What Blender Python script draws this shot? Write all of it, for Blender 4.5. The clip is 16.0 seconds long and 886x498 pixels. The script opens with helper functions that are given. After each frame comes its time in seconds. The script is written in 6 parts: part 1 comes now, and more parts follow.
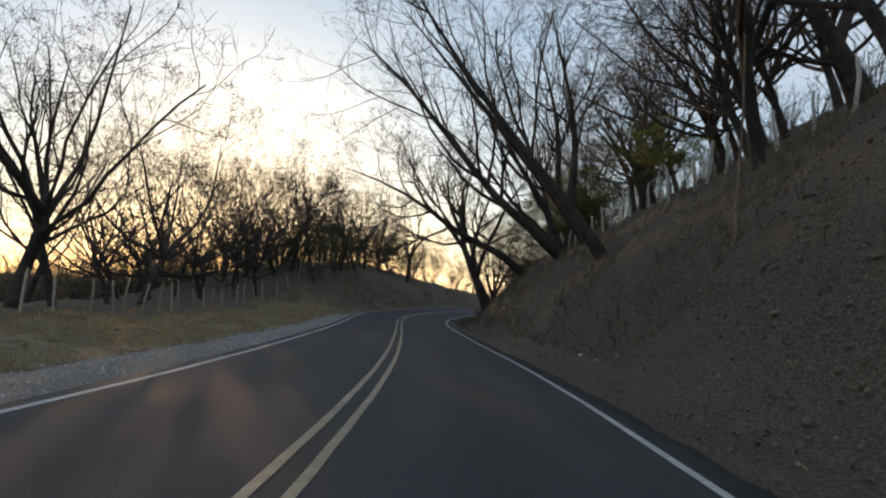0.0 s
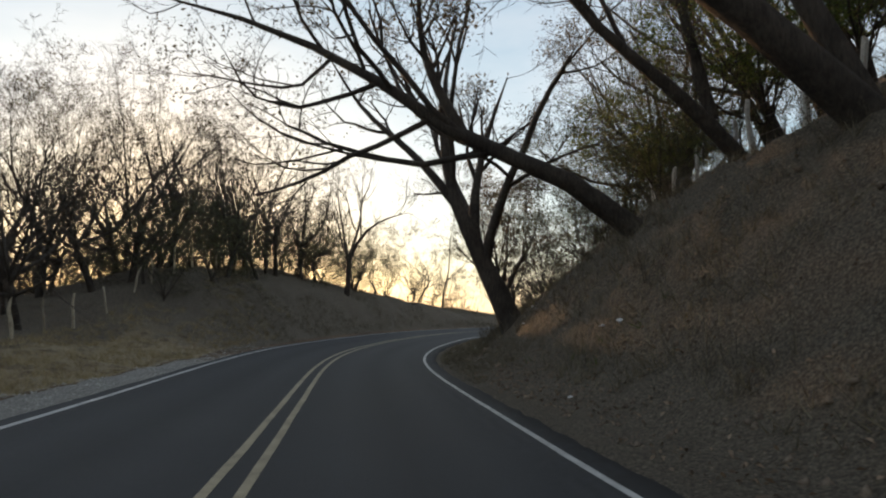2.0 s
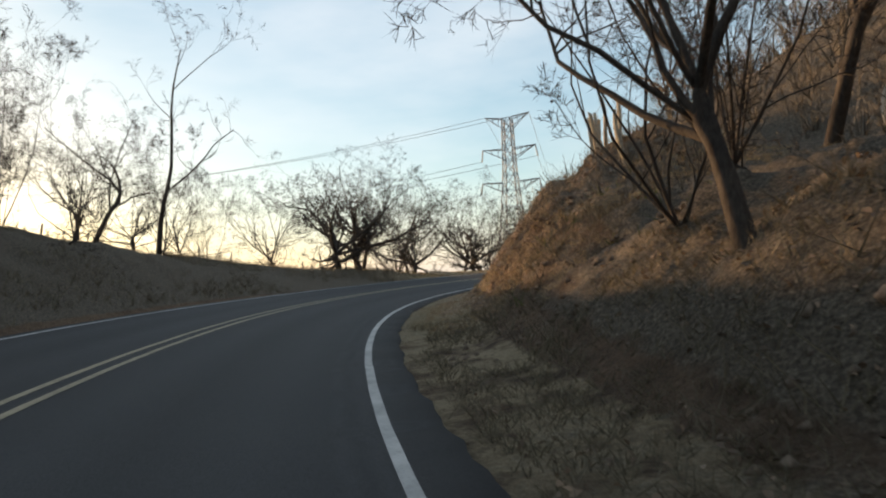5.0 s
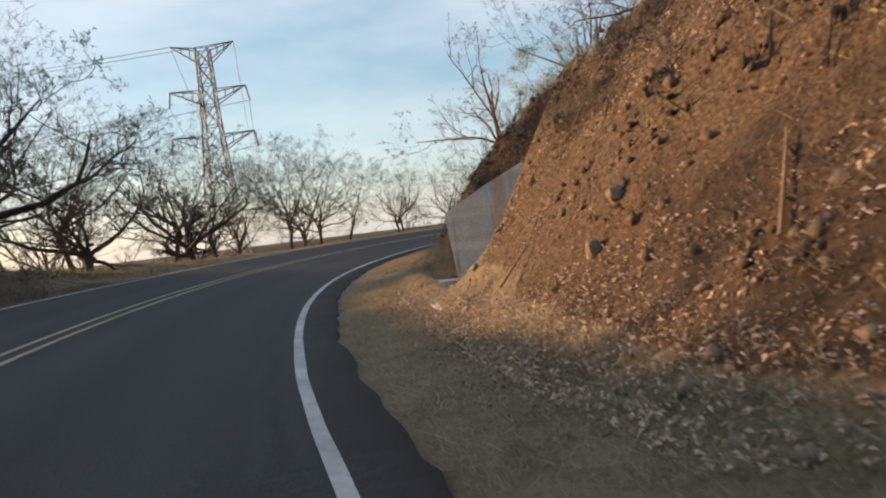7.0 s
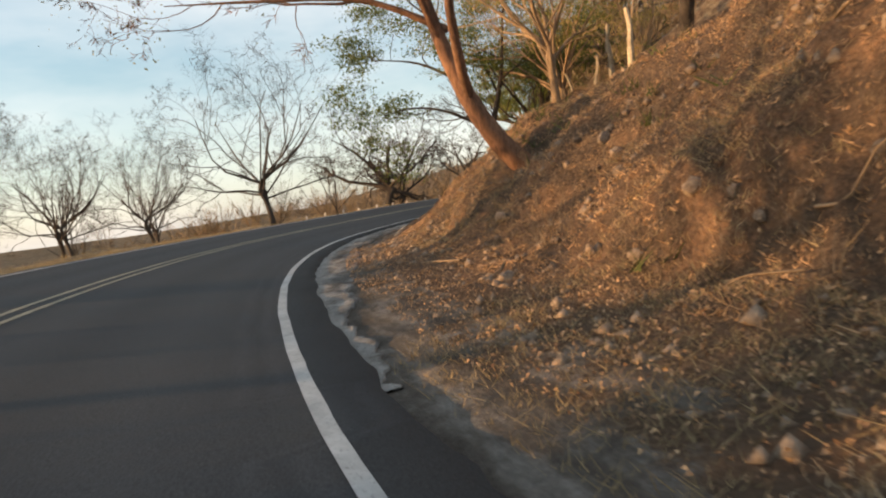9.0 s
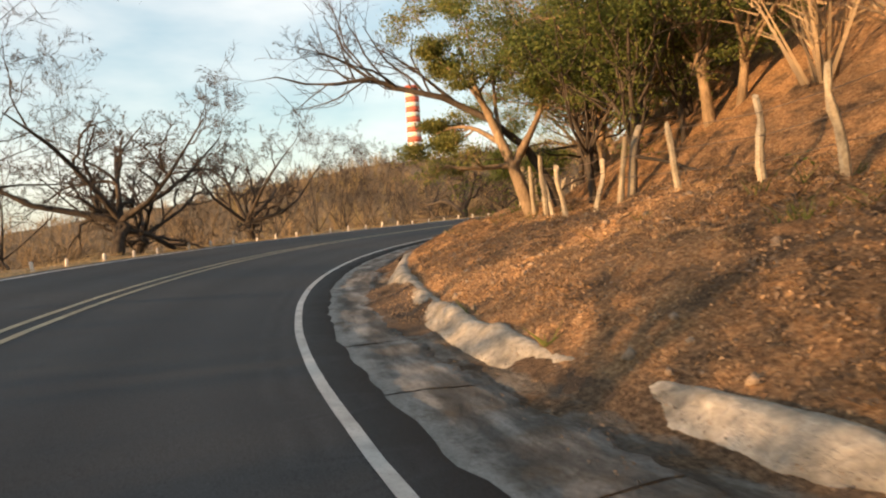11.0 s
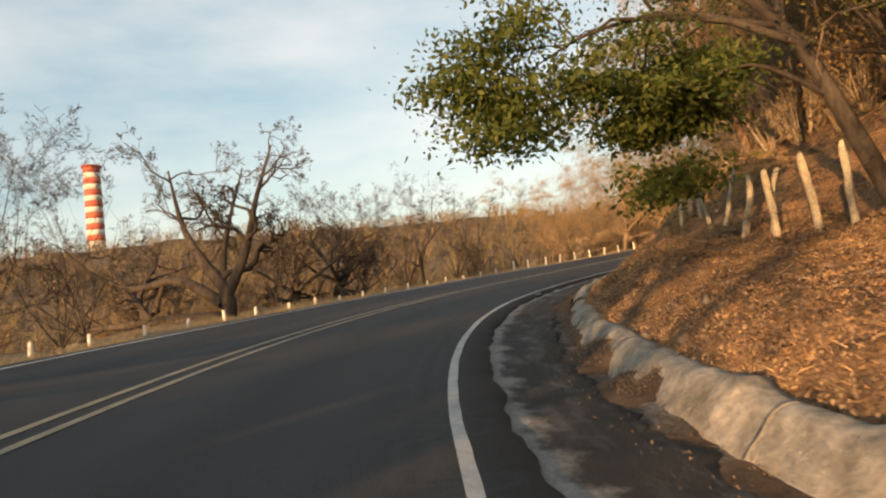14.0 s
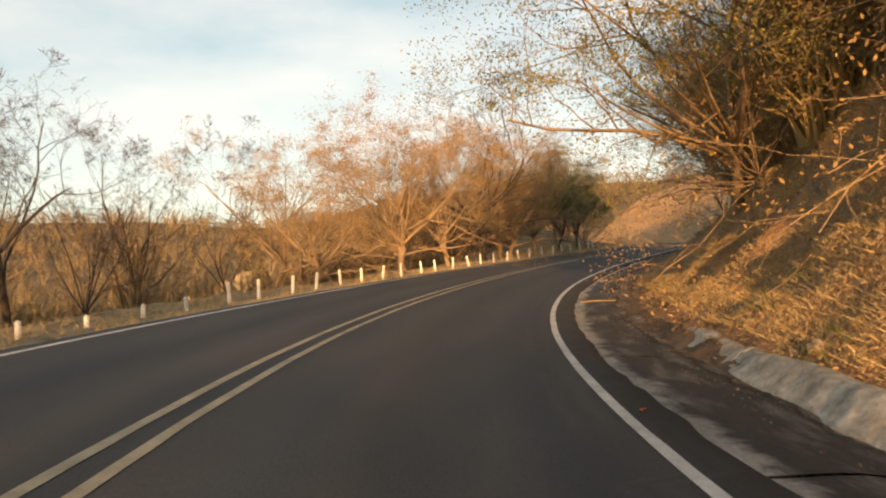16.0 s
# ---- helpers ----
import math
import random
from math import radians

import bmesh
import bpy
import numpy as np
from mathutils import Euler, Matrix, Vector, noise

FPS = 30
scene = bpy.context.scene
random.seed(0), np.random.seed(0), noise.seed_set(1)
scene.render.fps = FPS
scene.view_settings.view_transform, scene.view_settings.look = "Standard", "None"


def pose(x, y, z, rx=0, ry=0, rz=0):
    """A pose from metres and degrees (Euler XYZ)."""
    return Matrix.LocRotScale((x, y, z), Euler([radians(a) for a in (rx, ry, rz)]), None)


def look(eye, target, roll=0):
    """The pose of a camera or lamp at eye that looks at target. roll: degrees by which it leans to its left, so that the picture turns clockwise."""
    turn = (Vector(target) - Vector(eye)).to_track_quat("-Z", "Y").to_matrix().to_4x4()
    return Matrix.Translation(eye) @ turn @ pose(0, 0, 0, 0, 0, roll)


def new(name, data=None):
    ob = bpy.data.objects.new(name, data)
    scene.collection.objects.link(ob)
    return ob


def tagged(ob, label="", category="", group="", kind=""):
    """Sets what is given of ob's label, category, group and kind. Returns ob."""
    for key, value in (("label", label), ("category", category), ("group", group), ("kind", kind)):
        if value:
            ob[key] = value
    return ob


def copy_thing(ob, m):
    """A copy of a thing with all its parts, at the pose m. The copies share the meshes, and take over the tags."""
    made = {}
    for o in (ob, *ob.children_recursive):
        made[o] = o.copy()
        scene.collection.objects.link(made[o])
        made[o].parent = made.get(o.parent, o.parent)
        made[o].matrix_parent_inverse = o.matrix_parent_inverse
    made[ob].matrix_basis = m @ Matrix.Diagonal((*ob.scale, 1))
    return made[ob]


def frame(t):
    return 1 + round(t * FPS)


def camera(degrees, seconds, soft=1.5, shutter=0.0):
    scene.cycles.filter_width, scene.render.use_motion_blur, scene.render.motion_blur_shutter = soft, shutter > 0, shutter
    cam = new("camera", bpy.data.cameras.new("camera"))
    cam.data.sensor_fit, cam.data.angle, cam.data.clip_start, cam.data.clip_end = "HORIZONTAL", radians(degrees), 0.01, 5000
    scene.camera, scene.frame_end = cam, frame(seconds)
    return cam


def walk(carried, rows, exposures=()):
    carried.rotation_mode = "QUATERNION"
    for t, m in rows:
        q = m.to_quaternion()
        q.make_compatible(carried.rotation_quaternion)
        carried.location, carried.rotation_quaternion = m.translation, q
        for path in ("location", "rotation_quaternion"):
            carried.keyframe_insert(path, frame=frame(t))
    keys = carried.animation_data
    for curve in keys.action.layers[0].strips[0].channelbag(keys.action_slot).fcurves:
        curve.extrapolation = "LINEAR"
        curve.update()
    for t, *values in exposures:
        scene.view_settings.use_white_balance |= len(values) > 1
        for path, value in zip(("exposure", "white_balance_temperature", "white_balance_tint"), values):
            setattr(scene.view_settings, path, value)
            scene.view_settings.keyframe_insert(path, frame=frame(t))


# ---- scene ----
cam = camera(65.56, 16.0, soft=2.1, shutter=0.07)
PATH = [
    (0.0, pose(1.113, -0.000, 1.275, 93.98, -3.57, 0.67)),
    (0.5, pose(0.921, 7.135, 1.121, 93.92, -4.08, 2.44)),
    (1.0, pose(0.716, 14.293, 1.016, 93.43, -2.44, 3.23)),
    (1.5, pose(0.332, 21.406, 0.930, 93.72, -1.12, 2.07)),
    (2.0, pose(0.047, 28.471, 0.826, 95.88, 0.14, -3.35)),
    (2.5, pose(-0.287, 35.485, 0.748, 95.98, -1.16, -7.92)),
    (3.0, pose(-0.547, 42.485, 0.715, 94.66, -0.96, -9.82)),
    (3.5, pose(-0.400, 49.231, 0.688, 94.68, 0.05, -12.22)),
    (4.0, pose(-0.056, 55.599, 0.639, 94.08, 2.16, -17.08)),
    (4.5, pose(0.666, 61.477, 0.675, 92.94, 2.85, -21.76)),
    (5.0, pose(1.757, 66.974, 0.735, 91.70, 3.19, -26.58)),
    (5.5, pose(3.149, 72.123, 0.804, 90.54, 3.82, -31.83)),
    (6.0, pose(4.877, 76.978, 0.857, 89.48, 4.97, -37.81)),
    (6.5, pose(6.989, 81.600, 0.884, 88.51, 6.31, -44.81)),
    (7.0, pose(9.528, 86.038, 0.899, 87.65, 6.81, -53.12)),
    (7.5, pose(12.498, 90.299, 0.840, 86.52, 6.10, -59.63)),
    (8.0, pose(16.101, 94.229, 0.889, 86.38, 5.78, -65.22)),
    (8.5, pose(20.050, 97.766, 0.902, 86.60, 6.13, -71.79)),
    (9.0, pose(24.345, 100.752, 0.960, 85.54, 7.01, -81.32)),
    (9.5, pose(28.914, 103.333, 1.053, 85.68, 5.83, -89.71)),
    (10.0, pose(33.682, 105.471, 1.128, 86.27, 4.35, -96.92)),
    (10.5, pose(38.624, 107.085, 1.194, 86.95, 3.46, -102.89)),
    (11.0, pose(43.714, 108.074, 1.248, 87.71, 3.50, -107.60)),
    (11.5, pose(48.895, 108.369, 1.291, 88.77, 4.29, -111.01)),
    (12.0, pose(54.064, 107.946, 1.314, 90.61, 5.15, -113.07)),
    (12.5, pose(59.070, 106.860, 1.339, 91.55, 4.99, -116.84)),
    (13.0, pose(63.939, 105.167, 1.400, 92.74, 4.05, -120.18)),
    (13.5, pose(68.688, 102.905, 1.503, 93.78, 5.27, -124.39)),
    (14.0, pose(73.294, 100.046, 1.618, 93.34, 5.84, -132.05)),
    (14.5, pose(77.856, 96.772, 1.779, 94.05, 4.55, -134.66)),
    (15.0, pose(81.994, 92.988, 1.945, 94.24, 5.16, -140.02)),
    (15.5, pose(85.579, 88.796, 2.202, 93.10, 3.79, -149.13)),
    (16.0, pose(88.674, 84.311, 2.459, 93.02, 2.66, -158.29)),
]
walk(cam, PATH, exposures=[(0.0, 0.65, 6500, 11), (1.0, 0.95, 7000, 11), (2.0, 0.93, 7100, 11), (3.0, 1.0, 7000, 8), (4.2, 0.98, 7000, 8), (6.3, 0.93, 6500, 9), (7.5, 1.07, 7100, 12), (8.4, 1.25, 7500, 13), (9.2, 1.2, 7400, 11), (11.5, 1.38, 8200, 12), (12.1, 1.36, 8900, 17), (12.5, 1.17, 8600, 15), (13.5, 0.95, 7900, 11), (14.5, 1.16, 8000, 12), (16.0, 1.17, 8700, 13)])
SKY_GAIN, CLOUD = 0.078, (0.36, 0.38, 0.42, 1)
HAZE = (0.088, 0.145, 0.205)
SUN_POWER, SUN_COLOR = 5.0, (1.0, 0.62, 0.33)

# ---- alignment of the road: curvature, grade and cross slope along its axis ----
SG = np.arange(-60.0, 300.0, 0.5)
K_AT = np.arange(-6.0, 243.0, 8.0)
CURVE = [0.17, -0.09, -0.4, -0.3, -0.08, -0.07, 0.0, 0.96, 1.71, 1.27, 1.49, 1.75, 1.86, 1.93, 2.51, 1.71,
         1.75, 2.12, 2.22, 2.16, 2.28, 2.32, 1.77, 2.11, 2.28, 1.98, 1.71, 1.66, 1.51, 1.3, 0.6, -1.0]
G_AT = np.arange(-6.0, 251.0, 16.0)
GRADE = [-2.41, -1.65, -1.51, -0.23, 1.01, 1.66, 0.58, 1.13, 0.51, 0.43, 2.02, 2.32, 3.45, 4.61, 6.72, 7.4, 5.5]
SLOPE = [0.06, 0.5, 2.67, 3.23, 4.83, 4.08, 4.85, 5.42, 6.24, 6.65, 7.51, 6.21, 4.56, 5.73, 5.19, 2.68, 1.0]


def _run(q):
    c = np.concatenate([[0.0], np.cumsum((q[1:] + q[:-1]) * 0.25)])
    return c - c[np.argmin(abs(SG))]


TH = _run(np.interp(SG, np.append(K_AT, [252, 300]), CURVE + [-2.4, -2.0]) / 100)
AX, AY = _run(np.sin(TH)), _run(np.cos(TH))
AZ = _run(np.interp(SG, np.append(G_AT, 290), GRADE + [2.0]) / 100)
AB = np.interp(SG, np.append(G_AT, 290), SLOPE + [-2.0]) / 100


def on_road(s, d, h=0.0):
    """World places at s metres along the axis, d metres to its right, h above the axis."""
    s, d, h = np.broadcast_arrays(np.asarray(s, float), np.asarray(d, float), np.asarray(h, float))
    t = np.interp(s, SG, TH)
    return np.stack([np.interp(s, SG, AX) + d * np.cos(t), np.interp(s, SG, AY) - d * np.sin(t), np.interp(s, SG, AZ) + h], -1)


def heading(s):
    return float(np.degrees(np.interp(s, SG, TH)))


# ---- world, sun ----
SUN_AZ, SUN_EL = -18.5, 6.0
world = bpy.data.worlds.new("sky")
scene.world = world
world.use_nodes = True
wn, wl = world.node_tree.nodes, world.node_tree.links
wn.clear()
w_out, w_bg = wn.new("ShaderNodeOutputWorld"), wn.new("ShaderNodeBackground")
w_sky = wn.new("ShaderNodeTexSky")
w_sky.sky_type, w_sky.sun_disc = "NISHITA", False
w_sky.sun_elevation, w_sky.sun_rotation = radians(SUN_EL), radians(SUN_AZ)
w_sky.air_density, w_sky.dust_density, w_sky.ozone_density = 1.0, 0.65, 1.4
w_gain = wn.new("ShaderNodeVectorMath")
w_gain.operation = "SCALE"
w_gain.inputs["Scale"].default_value = SKY_GAIN
w_co = wn.new("ShaderNodeTexCoord")
w_map = wn.new("ShaderNodeMapping")
w_map.inputs["Scale"].default_value = (1.0, 1.0, 3.2)
w_noise = wn.new("ShaderNodeTexNoise")
w_noise.inputs["Scale"].default_value, w_noise.inputs["Detail"].default_value, w_noise.inputs["Roughness"].default_value = 2.6, 5.0, 0.55
w_ramp = wn.new("ShaderNodeValToRGB")
w_ramp.color_ramp.elements[0].position, w_ramp.color_ramp.elements[1].position = 0.30, 0.72
w_mix = wn.new("ShaderNodeMix")
w_mix.data_type = "RGBA"
w_cloud = wn.new("ShaderNodeMix")
w_cloud.data_type, w_cloud.blend_type = "RGBA", "ADD"
w_cloud.inputs["Factor"].default_value, w_cloud.inputs["A"].default_value = 0.55, CLOUD
w_fac = wn.new("ShaderNodeMath")
w_fac.operation = "MULTIPLY"
w_fac.inputs[1].default_value = 0.85
wl.new(w_sky.outputs[0], w_gain.inputs[0])
wl.new(w_co.outputs["Generated"], w_map.inputs[0])
wl.new(w_map.outputs[0], w_noise.inputs["Vector"])
wl.new(w_noise.outputs[0], w_ramp.inputs[0])
wl.new(w_ramp.outputs[0], w_fac.inputs[0])
wl.new(w_fac.outputs[0], w_mix.inputs["Factor"])
w_haze = wn.new("ShaderNodeVectorMath")
w_haze.operation = "ADD"
w_haze.inputs[1].default_value = HAZE
wl.new(w_gain.outputs[0], w_haze.inputs[0])
wl.new(w_haze.outputs[0], w_mix.inputs["A"])
wl.new(w_gain.outputs[0], w_cloud.inputs["B"])
wl.new(w_cloud.outputs["Result"], w_mix.inputs["B"])
wl.new(w_mix.outputs["Result"], w_bg.inputs[0])
wl.new(w_bg.outputs[0], w_out.inputs[0])
sun_way = Vector((math.sin(radians(SUN_AZ)) * math.cos(radians(SUN_EL)), math.cos(radians(SUN_AZ)) * math.cos(radians(SUN_EL)), math.sin(radians(SUN_EL))))
sun = new("sun", bpy.data.lights.new("sun", "SUN"))
sun.data.energy, sun.data.color, sun.data.angle = SUN_POWER, SUN_COLOR, radians(0.6)
sun.matrix_world = look(sun_way * 300, (0, 0, 0))


# ---- materials ----
def shader(name, rough=0.85, metal=0.0, spec=0.3):
    m = bpy.data.materials.new(name)
    m.use_nodes = True
    b = m.node_tree.nodes["Principled BSDF"]
    b.inputs["Roughness"].default_value, b.inputs["Metallic"].default_value = rough, metal
    b.inputs["Specular IOR Level"].default_value = spec
    return m, m.node_tree.nodes, m.node_tree.links, b


def noise_node(n, l, vec, scale, detail=4.0, rough=0.6):
    t = n.new("ShaderNodeTexNoise")
    t.inputs["Scale"].default_value, t.inputs["Detail"].default_value, t.inputs["Roughness"].default_value = scale, detail, rough
    if vec is not None:
        l.new(vec, t.inputs["Vector"])
    return t.outputs[0]


def ramp_node(n, l, fac, stops):
    r = n.new("ShaderNodeValToRGB")
    e = r.color_ramp.elements
    while len(e) < len(stops):
        e.new(0.5)
    for i, (p, c) in enumerate(stops):
        e[i].position, e[i].color = p, (*c, 1) if len(c) == 3 else c
    l.new(fac, r.inputs[0])
    return r.outputs[0]


def mix_node(n, l, fac, a, b, mode="MIX"):
    m = n.new("ShaderNodeMix")
    m.data_type, m.blend_type = "RGBA", mode
    for sock, val in (("Factor", fac), ("A", a), ("B", b)):
        if isinstance(val, (int, float)):
            m.inputs[sock].default_value = val
        elif isinstance(val, tuple):
            m.inputs[sock].default_value = (*val, 1)
        else:
            l.new(val, m.inputs[sock])
    return m.outputs["Result"]


def bump_node(n, l, b, height, strength, dist):
    u = n.new("ShaderNodeBump")
    u.inputs["Strength"].default_value, u.inputs["Distance"].default_value = strength, dist
    l.new(height, u.inputs["Height"])
    l.new(u.outputs[0], b.inputs["Normal"])


def plain(name, c1, c2, scale, fine, rough=0.85, bump=0.3, dist=0.02, mid=None, spec=0.3, space="Position", vary=0.0):
    """Two-scale noise between the colours c1 and c2, with fine grain and relief."""
    m, n, l, b = shader(name, rough, 0.0, spec)
    if space == "Position":
        vec = n.new("ShaderNodeNewGeometry").outputs["Position"]
    else:
        vec = n.new("ShaderNodeTexCoord").outputs["Object"]
    a = noise_node(n, l, vec, scale)
    f = noise_node(n, l, vec, fine, 6.0, 0.7)
    col = ramp_node(n, l, a, [(0.3, c1), (0.5, mid or tuple((x + y) / 2 for x, y in zip(c1, c2))), (0.7, c2)])
    grain = ramp_node(n, l, f, [(0.25, (0.55, 0.55, 0.55)), (0.75, (1.35, 1.35, 1.35))])
    col = mix_node(n, l, 1.0, col, grain, "MULTIPLY")
    if vary:
        o = n.new("ShaderNodeObjectInfo").outputs["Random"]
        col = mix_node(n, l, 1.0, col, ramp_node(n, l, o, [(0.0, (1 - vary,) * 3), (1.0, (1 + vary,) * 3)]), "MULTIPLY")
    l.new(col, b.inputs["Base Color"])
    bump_node(n, l, b, f, bump, dist)
    return m


def leafy(name, c1, c2, trans=0.4):
    """Leaves and blades: colour varies from piece to piece, light shines through."""
    m, n, l, b = shader(name, 0.6, 0.0, 0.25)
    g = n.new("ShaderNodeNewGeometry")
    col = ramp_node(n, l, g.outputs["Random Per Island"], [(0.0, c1), (1.0, c2)])
    l.new(col, b.inputs["Base Color"])
    if trans:
        t, mx, out = n.new("ShaderNodeBsdfTranslucent"), n.new("ShaderNodeMixShader"), n["Material Output"]
        l.new(col, t.inputs["Color"])
        mx.inputs[0].default_value = trans
        l.new(b.outputs[0], mx.inputs[1])
        l.new(t.outputs[0], mx.inputs[2])
        l.new(mx.outputs[0], out.inputs["Surface"])
    return m


def bark_mat(name, c1, c2):
    m, n, l, b = shader(name, 0.9, 0.0, 0.2)
    vec = n.new("ShaderNodeTexCoord").outputs["Object"]
    mp = n.new("ShaderNodeMapping")
    mp.inputs["Scale"].default_value = (6, 6, 1.4)
    l.new(vec, mp.inputs[0])
    f = noise_node(n, l, mp.outputs[0], 3.0, 6.0, 0.7)
    a = noise_node(n, l, vec, 0.9)
    col = mix_node(n, l, 1.0, ramp_node(n, l, a, [(0.3, c1), (0.7, c2)]), ramp_node(n, l, f, [(0.3, (0.5,) * 3), (0.7, (1.3,) * 3)]), "MULTIPLY")
    l.new(col, b.inputs["Base Color"])
    bump_node(n, l, b, f, 0.6, 0.03)
    return m


def asphalt_mat():
    m, n, l, b = shader("asphalt", 0.85, 0.0, 0.12)
    pos = n.new("ShaderNodeNewGeometry").outputs["Position"]
    a = noise_node(n, l, pos, 0.35, 3.0)
    f = noise_node(n, l, pos, 70.0, 3.0, 0.8)
    at = n.new("ShaderNodeAttribute")
    at.attribute_name = "across"
    col = ramp_node(n, l, a, [(0.3, (0.036, 0.036, 0.038)), (0.7, (0.054, 0.054, 0.054))])
    # wheel tracks polished lighter, dust towards the edges
    track = ramp_node(n, l, at.outputs["Fac"], [(0.0, (0.95, 0.93, 0.9)), (0.10, (1.0,) * 3), (0.28, (1.22,) * 3), (0.48, (0.92,) * 3), (0.72, (1.22,) * 3), (0.90, (1.0,) * 3), (1.0, (1.35, 1.3, 1.2))])
    col = mix_node(n, l, 0.8, col, track, "MULTIPLY")
    col = mix_node(n, l, 1.0, col, ramp_node(n, l, f, [(0.3, (0.6,) * 3), (0.72, (1.5,) * 3)]), "MULTIPLY")
    l.new(col, b.inputs["Base Color"])
    l.new(ramp_node(n, l, a, [(0.3, (0.72,) * 3), (0.7, (0.86,) * 3)]), b.inputs["Roughness"])
    bump_node(n, l, b, f, 0.35, 0.006)
    return m


def paint_mat(name, c):
    m, n, l, b = shader(name, 0.7, 0.0, 0.3)
    pos = n.new("ShaderNodeNewGeometry").outputs["Position"]
    a = noise_node(n, l, pos, 2.5, 5.0, 0.7)
    f = noise_node(n, l, pos, 45.0, 4.0, 0.8)
    dirt = tuple(x * 0.55 for x in c)
    col = mix_node(n, l, ramp_node(n, l, a, [(0.35, (0,) * 3), (0.7, (1,) * 3)]), c, dirt)
    col = mix_node(n, l, ramp_node(n, l, f, [(0.56, (0,) * 3), (0.7, (0.8,) * 3)]), col, (0.07, 0.07, 0.07))
    l.new(col, b.inputs["Base Color"])
    return m


def ground_mat():
    m, n, l, b = shader("ground", 0.95, 0.0, 0.15)
    pos = n.new("ShaderNodeNewGeometry").outputs["Position"]
    big, mid, fine = noise_node(n, l, pos, 0.25, 4.0), noise_node(n, l, pos, 1.7, 6.0, 0.7), noise_node(n, l, pos, 22.0, 6.0, 0.75)

    def mask(name, lo=0.4, hi=0.6):
        at = n.new("ShaderNodeAttribute")
        at.attribute_name = name
        add = n.new("ShaderNodeMath")
        add.operation = "MULTIPLY_ADD"
        l.new(mid, add.inputs[0])
        add.inputs[1].default_value = 1.1
        off = n.new("ShaderNodeMath")
        off.operation = "ADD"
        l.new(at.outputs["Fac"], off.inputs[0])
        off.inputs[1].default_value = -0.55
        l.new(off.outputs[0], add.inputs[2])
        return ramp_node(n, l, add.outputs[0], [(lo, (0,) * 3), (hi, (1,) * 3)])

    soil = ramp_node(n, l, mid, [(0.3, (0.075, 0.055, 0.04)), (0.5, (0.14, 0.095, 0.065)), (0.7, (0.22, 0.14, 0.09))])
    dry = ramp_node(n, l, mid, [(0.3, (0.20, 0.16, 0.105)), (0.5, (0.32, 0.255, 0.165)), (0.75, (0.43, 0.35, 0.235))])
    litter = ramp_node(n, l, fine, [(0.3, (0.17, 0.095, 0.052)), (0.5, (0.42, 0.24, 0.125)), (0.7, (0.62, 0.41, 0.23))])
    gravel = ramp_node(n, l, fine, [(0.3, (0.16, 0.15, 0.14)), (0.55, (0.36, 0.34, 0.31)), (0.75, (0.55, 0.53, 0.50))])
    smp = n.new("ShaderNodeMapping")
    at_ = n.new("ShaderNodeAttribute")
    at_.attribute_name = "along"
    l.new(at_.outputs["Vector"], smp.inputs[0])
    smp.inputs["Scale"].default_value = (0.8, 2.4, 1.0)
    streak = noise_node(n, l, smp.outputs[0], 1.3, 6.0, 0.65)
    drain = ramp_node(n, l, streak, [(0.34, (0.09, 0.076, 0.062)), (0.50, (0.16, 0.14, 0.12)), (0.60, (0.26, 0.24, 0.215)), (0.76, (0.40, 0.385, 0.36))])
    red = mix_node(n, l, 0.75, ramp_node(n, l, mid, [(0.3, (0.09, 0.055, 0.04)), (0.5, (0.20, 0.12, 0.075)), (0.7, (0.40, 0.23, 0.13))]), ramp_node(n, l, noise_node(n, l, pos, 7.0, 6.0, 0.75), [(0.32, (0.35, 0.36, 0.38)), (0.5, (0.9, 0.9, 0.9)), (0.68, (1.5, 1.45, 1.35))]), "MULTIPLY")
    col = mix_node(n, l, ramp_node(n, l, big, [(0.42, (0,) * 3), (0.6, (1,) * 3)]), soil, ramp_node(n, l, fine, [(0.3, (0.07, 0.048, 0.034)), (0.5, (0.17, 0.115, 0.075)), (0.7, (0.32, 0.225, 0.145))]))
    col = mix_node(n, l, mask("red"), col, red)
    col = mix_node(n, l, mask("dry"), col, dry)
    col = mix_node(n, l, mask("litter"), col, litter)
    # grey-brown overgrown soil, with the shade of bank and mound put in
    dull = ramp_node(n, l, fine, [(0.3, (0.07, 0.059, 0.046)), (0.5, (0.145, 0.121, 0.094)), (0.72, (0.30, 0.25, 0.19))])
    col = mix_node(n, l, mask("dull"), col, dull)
    col = mix_node(n, l, mask("gravel"), col, gravel)
    col = mix_node(n, l, mask("drain", 0.45, 0.55), col, drain)
    col = mix_node(n, l, 1.0, col, ramp_node(n, l, fine, [(0.25, (0.6,) * 3), (0.75, (1.3,) * 3)]), "MULTIPLY")
    l.new(col, b.inputs["Base Color"])
    rel = n.new("ShaderNodeMath")
    rel.operation = "MULTIPLY_ADD"
    l.new(noise_node(n, l, pos, 6.0, 5.0, 0.7), rel.inputs[0])
    rel.inputs[1].default_value = 2.2
    l.new(fine, rel.inputs[2])
    bump_node(n, l, b, rel.outputs[0], 1.0, 0.07)
    return m


